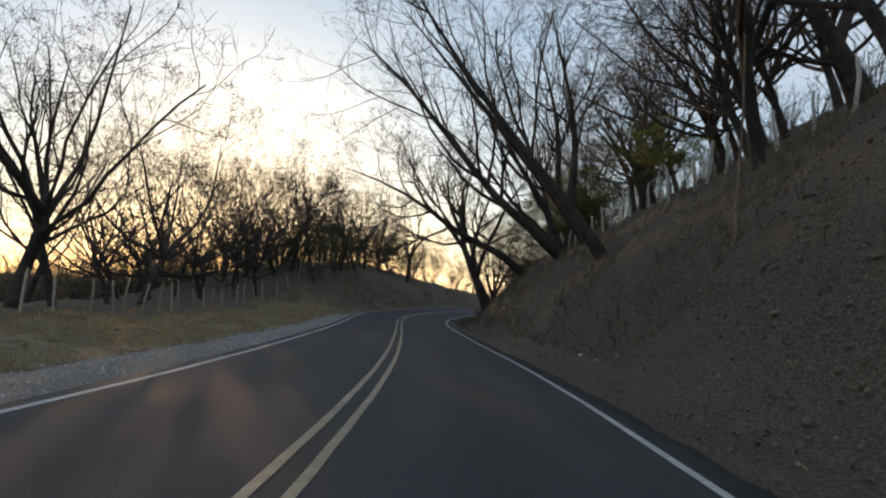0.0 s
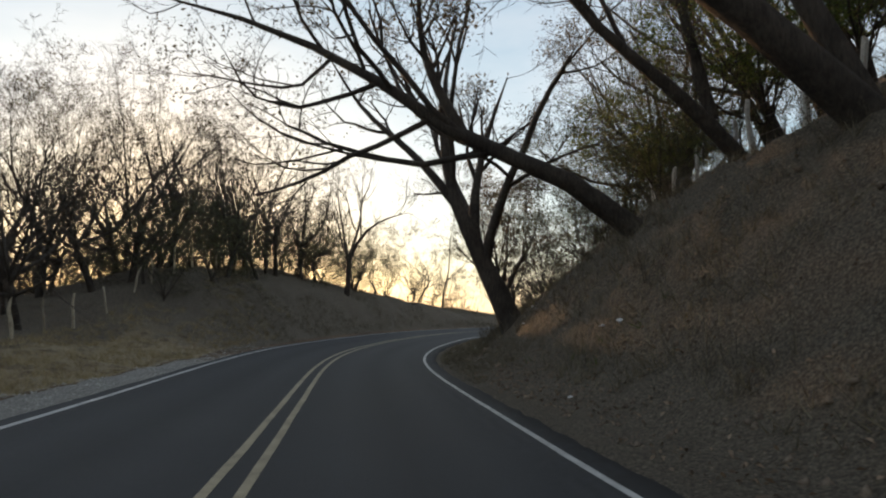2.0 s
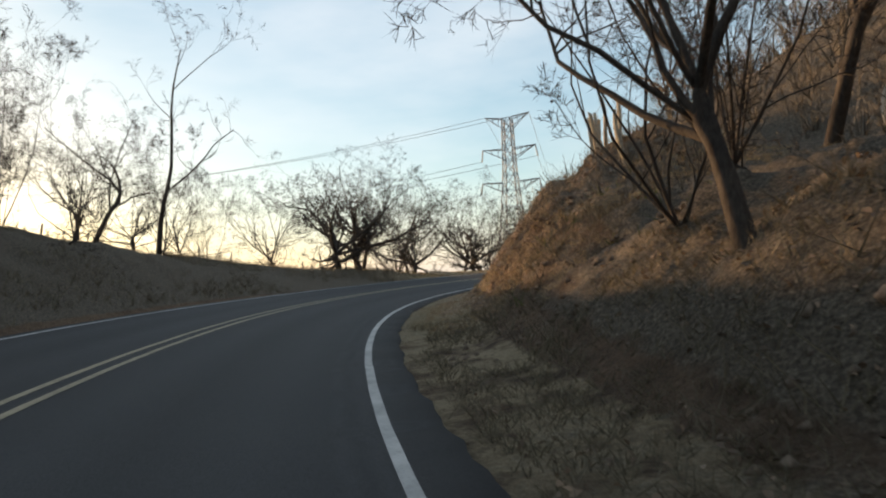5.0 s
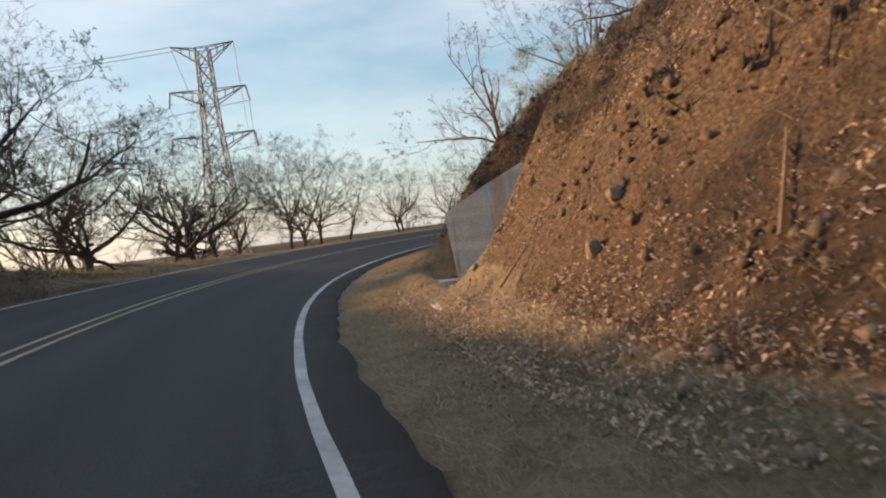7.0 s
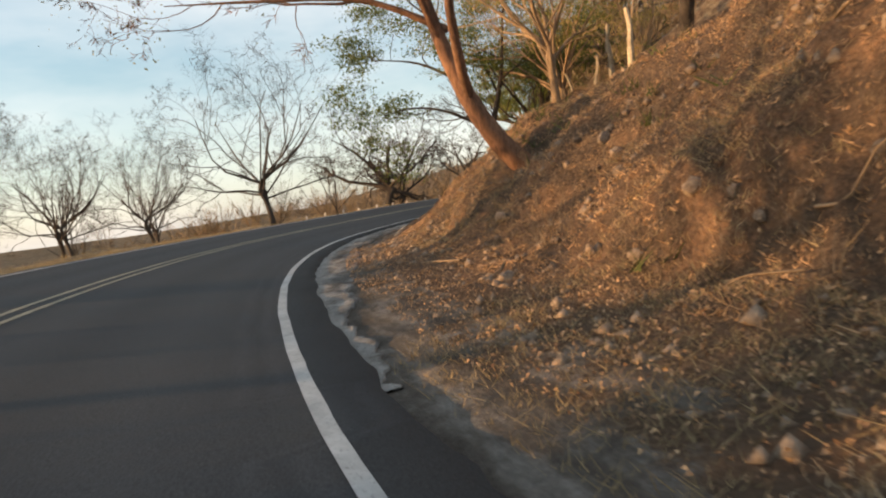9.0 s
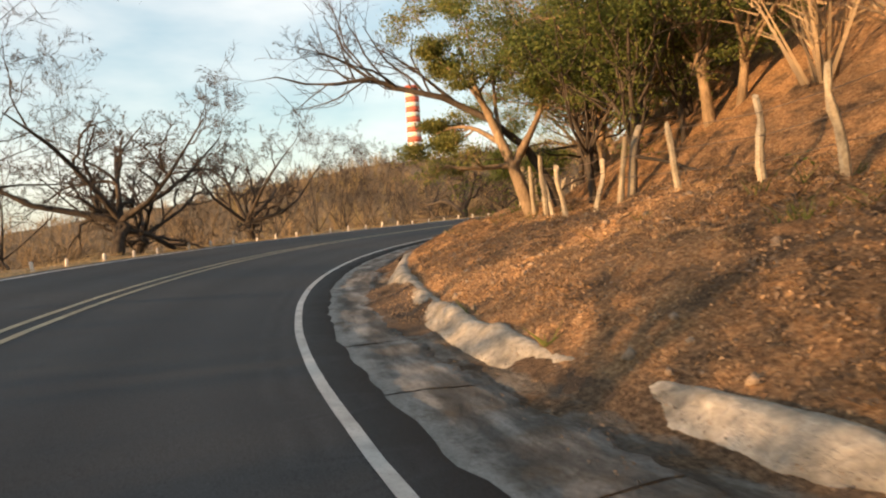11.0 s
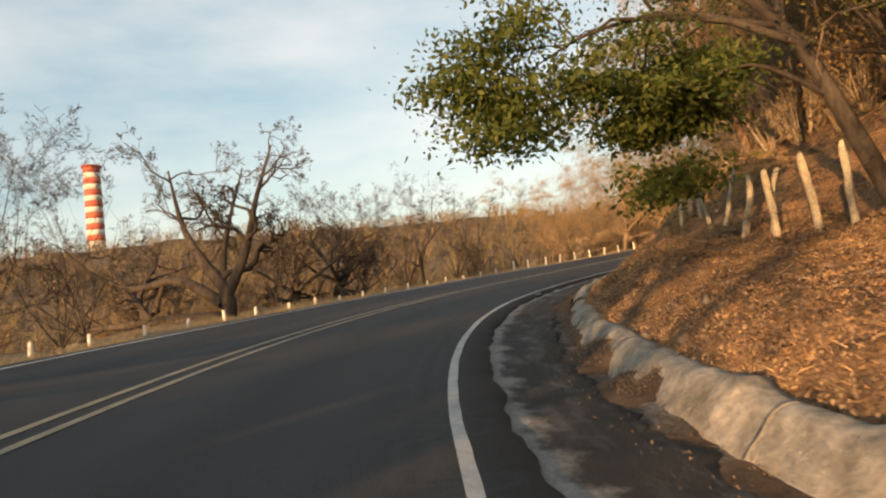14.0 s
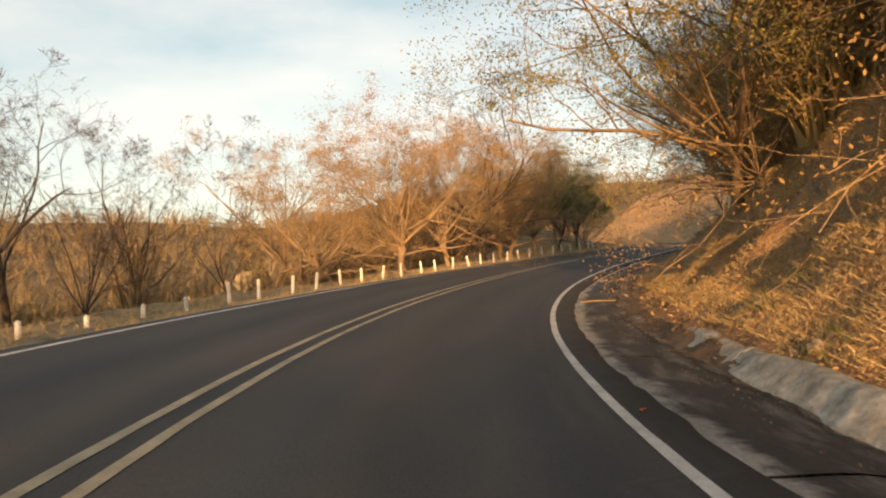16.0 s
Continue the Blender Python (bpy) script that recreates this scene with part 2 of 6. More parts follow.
ASPHALT, GROUND = asphalt_mat(), ground_mat()
WHITE_LINE, YELLOW_LINE = paint_mat("white_road_paint", (0.52, 0.51, 0.49)), paint_mat("yellow_road_paint", (0.36, 0.30, 0.20))
BARK, BARK_RED = bark_mat("grey_bark", (0.036, 0.030, 0.026), (0.105, 0.086, 0.070)), bark_mat("reddish_bark", (0.13, 0.068, 0.042), (0.27, 0.15, 0.095))
BARK_TAN = bark_mat("tan_bark", (0.16, 0.115, 0.075), (0.33, 0.245, 0.165))
BARK_DRY = bark_mat("dry_brush", (0.18, 0.13, 0.085), (0.36, 0.255, 0.16))
LEAF_GREEN = leafy("green_leaves", (0.05, 0.085, 0.022), (0.16, 0.18, 0.05), 0.45)
LEAF_MID = leafy("olive_green_leaves", (0.075, 0.105, 0.03), (0.25, 0.24, 0.075), 0.45)
LEAF_OLIVE = leafy("olive_leaves", (0.12, 0.13, 0.04), (0.38, 0.31, 0.105), 0.45)
# green darkened in the colour itself for the backlit, shaded brush
LEAF_SHADE = leafy("shaded_green_leaves", (0.045, 0.052, 0.024), (0.13, 0.125, 0.06), 0.3)
LEAF_DRY = leafy("dry_leaves", (0.22, 0.135, 0.055), (0.48, 0.31, 0.13))
LEAF_GREY = leafy("withered_leaves", (0.06, 0.05, 0.03), (0.14, 0.11, 0.06))
GRASS_DRY = leafy("dry_grass_blades", (0.22, 0.165, 0.085), (0.46, 0.36, 0.21), 0.3)
GRASS_GOLD = leafy("golden_grass_blades", (0.30, 0.21, 0.10), (0.58, 0.43, 0.23), 0.25)
MULCH = leafy("leaf_mulch", (0.30, 0.165, 0.085), (0.64, 0.42, 0.23), 0.1)
GRASS_STRAW = leafy("straw_blades", (0.28, 0.235, 0.165), (0.55, 0.48, 0.36), 0.2)
GRASS_GREEN = leafy("weeds_green", (0.05, 0.07, 0.02), (0.15, 0.16, 0.05), 0.3)
# dry grass darkened: the shade of bank and mound is in the colour
GRASS_SHADED = leafy("shaded_grass_blades", (0.085, 0.07, 0.045), (0.22, 0.185, 0.125), 0.2)
# dull brown leaves, also laid on the slope as patches of tree shade
FALLEN_DULL = leafy("dark_leaves", (0.08, 0.055, 0.038), (0.30, 0.21, 0.14), 0.1)
LITTER_PALE = leafy("pale_leaf_litter", (0.28, 0.20, 0.14), (0.66, 0.50, 0.38), 0.15)
FALLEN = leafy("fallen_leaves", (0.16, 0.09, 0.05), (0.56, 0.37, 0.21), 0.15)
POST_WOOD = plain("pale_weathered_wood", (0.30, 0.25, 0.18), (0.50, 0.43, 0.32), 3.0, 25.0, 0.85, 0.5, 0.02, space="Object", vary=0.25)
POST_WHITE = plain("whitewashed_concrete", (0.62, 0.58, 0.52), (0.78, 0.75, 0.70), 4.0, 30.0, 0.8, 0.3, 0.01, space="Object", vary=0.12)
POST_PALE = plain("bleached_post_wood", (0.42, 0.39, 0.34), (0.66, 0.62, 0.55), 3.0, 25.0, 0.85, 0.5, 0.02, space="Object", vary=0.2)
CONCRETE = plain("old_concrete", (0.40, 0.375, 0.34), (0.58, 0.555, 0.51), 1.4, 5.0, 0.9, 0.2, 0.01)
KERB = plain("rubble_mortar", (0.17, 0.155, 0.13), (0.46, 0.42, 0.36), 2.6, 11.0, 0.92, 1.0, 0.045, space="Position", vary=0.06)
CLOD = plain("dark_soil", (0.075, 0.052, 0.037), (0.23, 0.16, 0.11), 4.0, 22.0, 0.95, 1.0, 0.03, space="Position")
STONE = plain("field_stone", (0.16, 0.12, 0.09), (0.34, 0.26, 0.19), 2.5, 18.0, 0.9, 0.6, 0.03, space="Object", vary=0.35)
STEEL = plain("galvanised_steel", (0.14, 0.15, 0.16), (0.24, 0.25, 0.26), 1.0, 12.0, 0.55, 0.1, 0.005, spec=0.5)
WIRE = plain("rusty_wire", (0.10, 0.08, 0.07), (0.18, 0.14, 0.11), 4.0, 30.0, 0.6, 0.1, 0.002)
STACK_WHITE = plain("stack_white_paint", (0.50, 0.47, 0.43), (0.64, 0.61, 0.56), 0.05, 1.2, 0.7, 0.2, 0.05)
STACK_RED = plain("stack_red_paint", (0.38, 0.085, 0.06), (0.48, 0.13, 0.085), 0.05, 1.2, 0.7, 0.2, 0.05)
FAR_SCRUB = plain("far_dry_woodland", (0.11, 0.09, 0.063), (0.205, 0.157, 0.108), 0.02, 0.35, 0.95, 1.0, 2.0, spec=0.05)
GLASS_GREEN = plain("green_plastic", (0.01, 0.16, 0.06), (0.02, 0.28, 0.10), 6.0, 30.0, 0.25, 0.05, 0.002, spec=0.5)
PAPER = plain("white_plastic_litter", (0.62, 0.62, 0.62), (0.80, 0.80, 0.82), 8.0, 40.0, 0.5, 0.3, 0.01)
BRICK_RED = plain("red_brick", (0.17, 0.06, 0.045), (0.26, 0.10, 0.075), 6.0, 40.0, 0.9, 0.4, 0.01)


def cast_mat():
    """Board-marked old concrete with lift joints, grey weathering and rust runs."""
    m, n, l, b = shader("cast_concrete", 0.9, 0.0, 0.25)
    pos = n.new("ShaderNodeNewGeometry").outputs["Position"]
    a, f = noise_node(n, l, pos, 1.1, 5.0), noise_node(n, l, pos, 26.0, 6.0, 0.7)
    run = n.new("ShaderNodeMapping")
    run.inputs["Scale"].default_value = (2.4, 2.4, 0.25)
    l.new(pos, run.inputs[0])
    r = noise_node(n, l, run.outputs[0], 1.6, 4.0, 0.6)
    board = n.new("ShaderNodeMapping")
    board.inputs["Scale"].default_value = (0.15, 0.15, 5.0)
    l.new(pos, board.inputs[0])
    lift = noise_node(n, l, board.outputs[0], 1.5, 2.0)
    col = ramp_node(n, l, a, [(0.3, (0.42, 0.40, 0.37)), (0.7, (0.62, 0.60, 0.56))])
    col = mix_node(n, l, 1.0, col, ramp_node(n, l, lift, [(0.35, (0.86,) * 3), (0.6, (1.06,) * 3)]), "MULTIPLY")
    col = mix_node(n, l, ramp_node(n, l, r, [(0.56, (0,) * 3), (0.68, (0.55,) * 3)]), col, (0.48, 0.27, 0.12))
    col = mix_node(n, l, ramp_node(n, l, r, [(0.30, (0.6,) * 3), (0.40, (0,) * 3)]), col, (0.20, 0.19, 0.17))
    col = mix_node(n, l, 1.0, col, ramp_node(n, l, f, [(0.3, (0.75,) * 3), (0.7, (1.15,) * 3)]), "MULTIPLY")
    l.new(col, b.inputs["Base Color"])
    bump_node(n, l, b, f, 0.25, 0.01)
    return m


def apron_mat():
    """Worn concrete gutter, silt-stained in streaks along its run."""
    m, n, l, b = shader("worn_gutter_concrete", 0.8, 0.0, 0.3)
    at = n.new("ShaderNodeAttribute")
    at.attribute_name = "along"
    mp = n.new("ShaderNodeMapping")
    mp.inputs["Scale"].default_value = (0.55, 2.2, 1.0)
    l.new(at.outputs["Vector"], mp.inputs[0])
    pos = n.new("ShaderNodeNewGeometry").outputs["Position"]
    run, blot, f = noise_node(n, l, mp.outputs[0], 1.5, 6.0, 0.62), noise_node(n, l, pos, 1.9, 6.0, 0.7), noise_node(n, l, pos, 34.0, 6.0, 0.75)
    col = ramp_node(n, l, run, [(0.34, (0.045, 0.042, 0.038)), (0.46, (0.10, 0.094, 0.087)), (0.57, (0.215, 0.205, 0.192)), (0.72, (0.36, 0.35, 0.33))])
    col = mix_node(n, l, ramp_node(n, l, blot, [(0.52, (0,) * 3), (0.64, (0.85,) * 3)]), col, (0.10, 0.078, 0.056))
    # darker over the upper run, a bare broken rim beside the asphalt
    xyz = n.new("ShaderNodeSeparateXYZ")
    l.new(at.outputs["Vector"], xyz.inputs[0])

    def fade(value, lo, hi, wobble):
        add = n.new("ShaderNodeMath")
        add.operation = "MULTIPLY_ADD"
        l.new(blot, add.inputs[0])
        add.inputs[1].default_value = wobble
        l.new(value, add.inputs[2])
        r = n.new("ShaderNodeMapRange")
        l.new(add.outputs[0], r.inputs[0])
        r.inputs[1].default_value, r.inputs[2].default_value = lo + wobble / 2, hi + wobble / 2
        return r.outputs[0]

    dark_run = mix_node(n, l, ramp_node(n, l, run, [(0.5, (0,) * 3), (0.72, (1,) * 3)]), (0.036, 0.033, 0.031), (0.15, 0.14, 0.13))
    col = mix_node(n, l, fade(xyz.outputs[0], 158.0, 168.0, 14.0), col, dark_run)
    rim = mix_node(n, l, run, (0.10, 0.095, 0.09), (0.42, 0.40, 0.37))
    col = mix_node(n, l, fade(xyz.outputs[1], 4.02, 3.86, 0.9), col, rim)
    col = mix_node(n, l, 1.0, col, ramp_node(n, l, f, [(0.28, (0.55,) * 3), (0.72, (1.35,) * 3)]), "MULTIPLY")
    l.new(col, b.inputs["Base Color"])
    rel = n.new("ShaderNodeMath")
    rel.operation = "MULTIPLY_ADD"
    l.new(blot, rel.inputs[0])
    rel.inputs[1].default_value = 3.0
    l.new(f, rel.inputs[2])
    bump_node(n, l, b, rel.outputs[0], 0.8, 0.025)
    return m


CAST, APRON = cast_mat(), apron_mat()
SILT = plain("leaf_mould", (0.045, 0.032, 0.023), (0.15, 0.10, 0.066), 3.0, 26.0, 0.95, 1.0, 0.03, space="Position")


# ---- mesh helpers ----
def mesh_of(name, verts, quads=None, tris=None, smooth=True):
    """A mesh from arrays of vertices and of quads and triangles."""
    me = bpy.data.meshes.new(name)
    verts = np.asarray(verts, np.float32).reshape(-1, 3)
    parts = [np.asarray(a, np.int32).reshape(-1, k) for a, k in ((quads, 4), (tris, 3)) if a is not None and len(a)]
    loops = np.concatenate([p.ravel() for p in parts])
    sizes = np.concatenate([np.full(len(p), p.shape[1], np.int32) for p in parts])
    starts = np.concatenate([[0], np.cumsum(sizes)[:-1]]).astype(np.int32)
    me.vertices.add(len(verts))
    me.vertices.foreach_set("co", verts.ravel())
    me.loops.add(len(loops))
    me.loops.foreach_set("vertex_index", loops)
    me.polygons.add(len(sizes))
    me.polygons.foreach_set("loop_start", starts)
    if smooth:
        me.polygons.foreach_set("use_smooth", np.ones(len(sizes), bool))
    me.update(calc_edges=True)
    return me


def part(name, data, material, parent=None, label=""):
    """A mesh (or bmesh) as one object under a thing or part."""
    if isinstance(data, bmesh.types.BMesh):
        me = bpy.data.meshes.new(name)
        data.to_mesh(me)
        data.free()
        data = me
    if material is not None and not data.materials:
        data.materials.append(material)
    ob = new(name, data)
    if parent is not None:
        ob.parent = parent
    return tagged(ob, label)


def empty(name, m=None):
    ob = new(name)
    ob.empty_display_size = 0.3
    if m is not None:
        ob.matrix_basis = m
    return ob


def lattice(x, y, seed):
    """Repeatable random values on whole numbers."""
    v = np.sin(x * 127.1 + y * 311.7 + seed * 74.7) * 43758.5453
    return v - np.floor(v)


def value_noise(x, y, seed=0):
    xi, yi = np.floor(x), np.floor(y)
    u, w = x - xi, y - yi
    u, w = u * u * (3 - 2 * u), w * w * (3 - 2 * w)
    a, b, c, e = lattice(xi, yi, seed), lattice(xi + 1, yi, seed), lattice(xi, yi + 1, seed), lattice(xi + 1, yi + 1, seed)
    return (a * (1 - u) + b * u) * (1 - w) + (c * (1 - u) + e * u) * w - 0.5


def rough_noise(x, y, seed=0):
    return value_noise(x, y, seed) + 0.5 * value_noise(2.1 * x, 2.1 * y, seed + 1) + 0.25 * value_noise(4.3 * x, 4.3 * y, seed + 2)


def smooth_line(pts, n):
    """n+1 points of a smooth curve through pts."""
    p = np.asarray(pts, float)
    q = np.vstack([2 * p[0] - p[1], p, 2 * p[-1] - p[-2]])
    out = []
    for t in np.linspace(0, len(p) - 1, n + 1):
        i = min(int(t), len(p) - 2)
        u = t - i
        a, b, c, e = q[i], q[i + 1], q[i + 2], q[i + 3]
        out.append(0.5 * (2 * b + (c - a) * u + (2 * a - 5 * b + 4 * c - e) * u * u + (3 * b - a - 3 * c + e) * u ** 3))
    return np.array(out)


def tubes(pts, rad, sides):
    """Tubes round N lines of K points: vertices and quads."""
    n, k, _ = pts.shape
    tan = np.gradient(pts, axis=1)
    tan /= np.linalg.norm(tan, axis=-1, keepdims=True) + 1e-9
    ref = np.where(np.abs(tan[:, :1, 2:3]) < 0.8, np.array([0.0, 0.0, 1.0]), np.array([1.0, 0.0, 0.0]))
    u = np.cross(tan, np.broadcast_to(ref, tan.shape))
    u /= np.linalg.norm(u, axis=-1, keepdims=True) + 1e-9
    w = np.cross(tan, u)
    a = np.arange(sides) * 2 * np.pi / sides
    v = pts[:, :, None] + rad[:, :, None, None] * (np.cos(a)[:, None] * u[:, :, None] + np.sin(a)[:, None] * w[:, :, None])
    base = (np.arange(n)[:, None, None] * k + np.arange(k - 1)[None, :, None]) * sides
    j, j2 = np.arange(sides)[None, None], (np.arange(sides)[None, None] + 1) % sides
    quads = np.stack([base + j, base + j2, base + sides + j2, base + sides + j], -1).reshape(-1, 4)
    return v.reshape(-1, 3), quads


def joined(chunks):
    vs, qs, o = [], [], 0
    for v, q in chunks:
        vs.append(v)
        qs.append(q + o)
        o += len(v)
    return np.concatenate(vs), np.concatenate(qs)


# ---- the ground: heights beside the road ----
R_D = np.array([4.9, 5.6, 6.3, 7.0, 8.5, 10.0, 11.0, 14.0, 20.0, 34.0])
R_H = [(-60, (0, .5, 1.5, 2.8, 4.6, 5.8, 6.4, 8, 11, 16)), (10, (0, .6, 1.9, 3.3, 5.0, 6.1, 6.7, 8.5, 12, 17)),
       (30, (0, .4, 1.4, 2.6, 4.6, 5.8, 6.3, 8, 12, 17)), (45, (0, .4, 1.4, 2.7, 4.3, 4.8, 5.1, 7, 11, 16)),
       (53, (-.05, .3, 1.2, 1.9, 2.9, 3.6, 4.0, 6, 10, 15)), (60, (-.2, -.1, .5, 1.2, 1.9, 2.3, 2.5, 4.6, 9, 14)), (66, (-.2, -.08, .55, 1.3, 1.8, 2.1, 2.3, 3.1, 8, 13)), (73, (-.15, 0, .75, 1.35, 1.75, 2.0, 2.1, 2.7, 7.5, 13)),
       (82, (-.1, .2, .9, 1.5, 2.2, 2.5, 2.6, 3.2, 7.5, 13)), (92, (-.1, .4, 1.5, 2.4, 3.6, 4.4, 4.7, 6.2, 10, 15)),
       (96, (-.1, .45, 1.6, 2.5, 3.6, 4.4, 4.7, 6.2, 10, 15)), (102.5, (-.1, .5, 1.2, 2.0, 3.2, 4.1, 4.5, 6, 10, 15)), (104.5, (-.1, .05, .5, 1.5, 3.0, 3.9, 4.3, 5.9, 10, 15)), (106, (-.1, 0, .08, 1.0, 2.8, 3.7, 4.1, 5.7, 10, 15)), (114, (-.14, -.05, .1, 1.0, 2.5, 3.2, 3.6, 5.4, 9.5, 14)),
       (120, (-.2, -.14, .05, .8, 1.9, 2.6, 2.9, 5, 9, 14)), (130, (-.26, -.05, .3, .9, 2.0, 2.6, 3.0, 5, 9, 14)),
       (140, (-.31, .05, .38, .6, 1.0, 1.4, 1.9, 4, 9, 14)), (150, (-.31, .05, .36, .55, .8, 1.1, 1.9, 4.3, 9.5, 15)),
       (180, (-.31, .05, .36, .55, .8, 1.15, 2.1, 4.7, 9.5, 15)), (187, (-.31, .0, .35, .8, 1.4, 2.1, 2.7, 5.2, 10, 15)),
       (195, (-.31, .0, .4, 1.15, 2.7, 4.2, 5.1, 7.2, 11, 16)), (204, (-.31, .04, .35, 1.05, 2.8, 4.5, 5.5, 7.6, 11, 16)), (210, (-.31, -.02, .3, .95, 2.4, 3.7, 4.6, 6.7, 11, 16)),
       (220, (-.22, 0, .3, .9, 1.8, 2.4, 3, 5, 9, 14)), (300, (-.1, 0, .2, .6, 1.4, 2, 2.6, 4.5, 8, 12))]
L_D = np.array([4.2, 5.5, 7.0, 9.0, 11.0, 14.0, 20.0, 35.0, 60.0, 120.0])
L_H = [(-60, (0, 0, .15, .4, .6, .8, .8, -1, -5, -16)), (45, (0, 0, .08, .2, .25, .25, 0, -1.6, -5, -16)),
       (57, (0, .05, .3, .7, 1.0, 1.1, .4, -1.6, -5, -16)), (66, (0, .5, 1.7, 3.3, 4.2, 4.2, 3.0, -.6, -5, -16)),
       (76, (0, .7, 2.2, 3.8, 4.6, 4.7, 4.0, 0, -5, -16)), (85, (0, .7, 2.0, 3.2, 3.8, 3.8, 3.0, -1, -6, -17)),
       (92, (0, .7, 1.8, 2.6, 2.8, 2.6, 1.5, -3, -8, -18)), (100, (0, .5, 1.3, 1.8, 1.8, 1.4, 0, -5, -10, -18)),
       (108, (0, .3, .85, 1.1, 1.0, .6, -1, -6, -12, -20)), (116, (0, .1, .3, .4, .3, 0, -2, -7, -14, -22)),
       (125, (.1, .12, .1, .1, 0, -.6, -3, -8, -14, -24)), (150, (.15, .15, .05, -.1, -.3, -1, -3.5, -9, -15, -26)),
       (230, (.1, .1, .05, -.1, -.3, -1, -3.5, -9, -15, -26)), (262, (.1, .1, .3, 1, 1.6, 2.5, 4, 7, 10, 14)), (300, (.1, .2, .8, 1.6, 2.4, 3.5, 5.5, 9, 12, 16))]


def ground_h(s, d):
    """Height of the ground over the axis at s, d."""
    s, d = np.broadcast_arrays(np.asarray(s, float), np.asarray(d, float))
    out = np.zeros(s.shape)
    plane = -d * np.interp(s, SG, AB) - 0.05
    for sign, dd, table in ((1, R_D, R_H), (-1, L_D, L_H)):
        at = np.array([a for a, _ in table], float)
        hs = np.array([b for _, b in table], float)
        cols = np.stack([np.interp(s, at, hs[:, i]) for i in range(len(dd))], -1)
        e = sign * d
        h = np.zeros(s.shape)
        edge = 3.7
        for i in range(len(dd)):
            lo = edge if i == 0 else dd[i - 1]
            hlo = plane * 1.0 if i == 0 else cols[..., i - 1]
            if i == 0:
                hlo = -sign * edge * np.interp(s, SG, AB) - 0.06
            u = np.clip((e - lo) / (dd[i] - lo), 0, 1)
            h = np.where(e >= lo, hlo + (cols[..., i] - hlo) * u, h)
        away = np.clip((e - 4.6) / 2.5, 0, 1)
        steep = np.clip((e - 5.0) / 2.0, 0, 1)
        nz = away * (0.30 * rough_noise(s * 0.55, d * 0.55, 3 + sign)) + steep * 0.14 * rough_noise(s * 1.9, d * 1.9, 9 + sign) + np.clip((e - 18) / 20, 0, 1) * 2.2 * rough_noise(s * 0.06, d * 0.06, 17)
        if sign > 0:
            cut = np.clip((e - 5.6) / 1.1, 0, 1) * np.clip((13 - e) / 3, 0, 1)
            rugged = np.interp(s, [-10, 60, 78, 86, 118, 132, 180, 190, 206, 220], [0.9, 0.5, 0.6, 1.5, 1.2, 0.45, 0.35, 0.8, 0.8, 0.4])
            nz = nz + cut * rugged * (0.45 * rough_noise(s * 0.75 + 0.5 * d, d * 0.9, 23) + 0.30 * np.abs(rough_noise(s * 1.6, d * 1.6, 25)) - 0.05 + 0.16 * np.abs(rough_noise(s * 3.1, d * 3.3, 27)))
            notch = np.clip((s - 98.0) / 0.5, 0, 1) * np.clip((102.5 - 0.62 * (d - 5.5) - s) / 0.3, 0, 1) * np.clip((8.3 - d) / 0.35, 0, 1) * np.clip((d - 5.0) / 0.4, 0, 1)
            h, nz = h * (1 - notch) - 0.06 * notch, nz * (1 - notch)
        h = h + np.where(e > 3.7, nz + 0.03 * rough_noise(s * 2.2, d * 2.2, 5), 0)
        out = np.where((sign * d > 0) & (e > 3.7), h, out)
    return np.where(np.abs(d) <= 3.7, plane - 0.08, out)


def on_ground(s, d, lift=0.0):
    return on_road(s, d, ground_h(s, d) + lift)


g_s = np.concatenate([np.arange(-60, -4, 0.8), np.arange(-4, 226, 0.25), np.arange(226, 296, 0.7)])
g_d = np.concatenate([-np.geomspace(120, 16, 22), -np.linspace(15, 8, 15), -np.linspace(7.7, 3.8, 14), np.linspace(-3.4, 3.4, 5), np.linspace(3.75, 11.6, 34), np.linspace(12.2, 34, 20)])
gs, gd = np.meshgrid(g_s, g_d, indexing="ij")
gd = np.where(gd < -15, -15 + (gd + 15) * np.interp(gs, [226, 252], [1.0, 0.12]), gd)  # the sheet narrows in the reverse bend
g_v = on_ground(gs, gd)
ns, nd = len(g_s), len(g_d)
ii, jj = np.meshgrid(np.arange(ns - 1), np.arange(nd - 1), indexing="ij")
g_q = np.stack([ii * nd + jj, ii * nd + jj + 1, (ii + 1) * nd + jj + 1, (ii + 1) * nd + jj], -1).reshape(-1, 4)[:, ::-1]
hub = on_road(130.0, 46.0, 15.0)
rim = (np.arange(ns) * nd + nd - 1)[(g_s > 66) & (g_s < 232)]
g_t = np.stack([rim[:-1], rim[1:], np.full(len(rim) - 1, ns * nd)], -1)
g_me = mesh_of("ground", np.vstack([g_v.reshape(-1, 3), hub[None]]), g_q[:, ::-1], g_t[:, ::-1])


def step(x, a, b):
    return np.clip((x - a) / (b - a), 0, 1)


def set_mask(me, name, values):
    at = me.attributes.new(name, "FLOAT", "POINT")
    at.data.foreach_set("value", np.append(values.ravel(), 0.0).astype(np.float32))


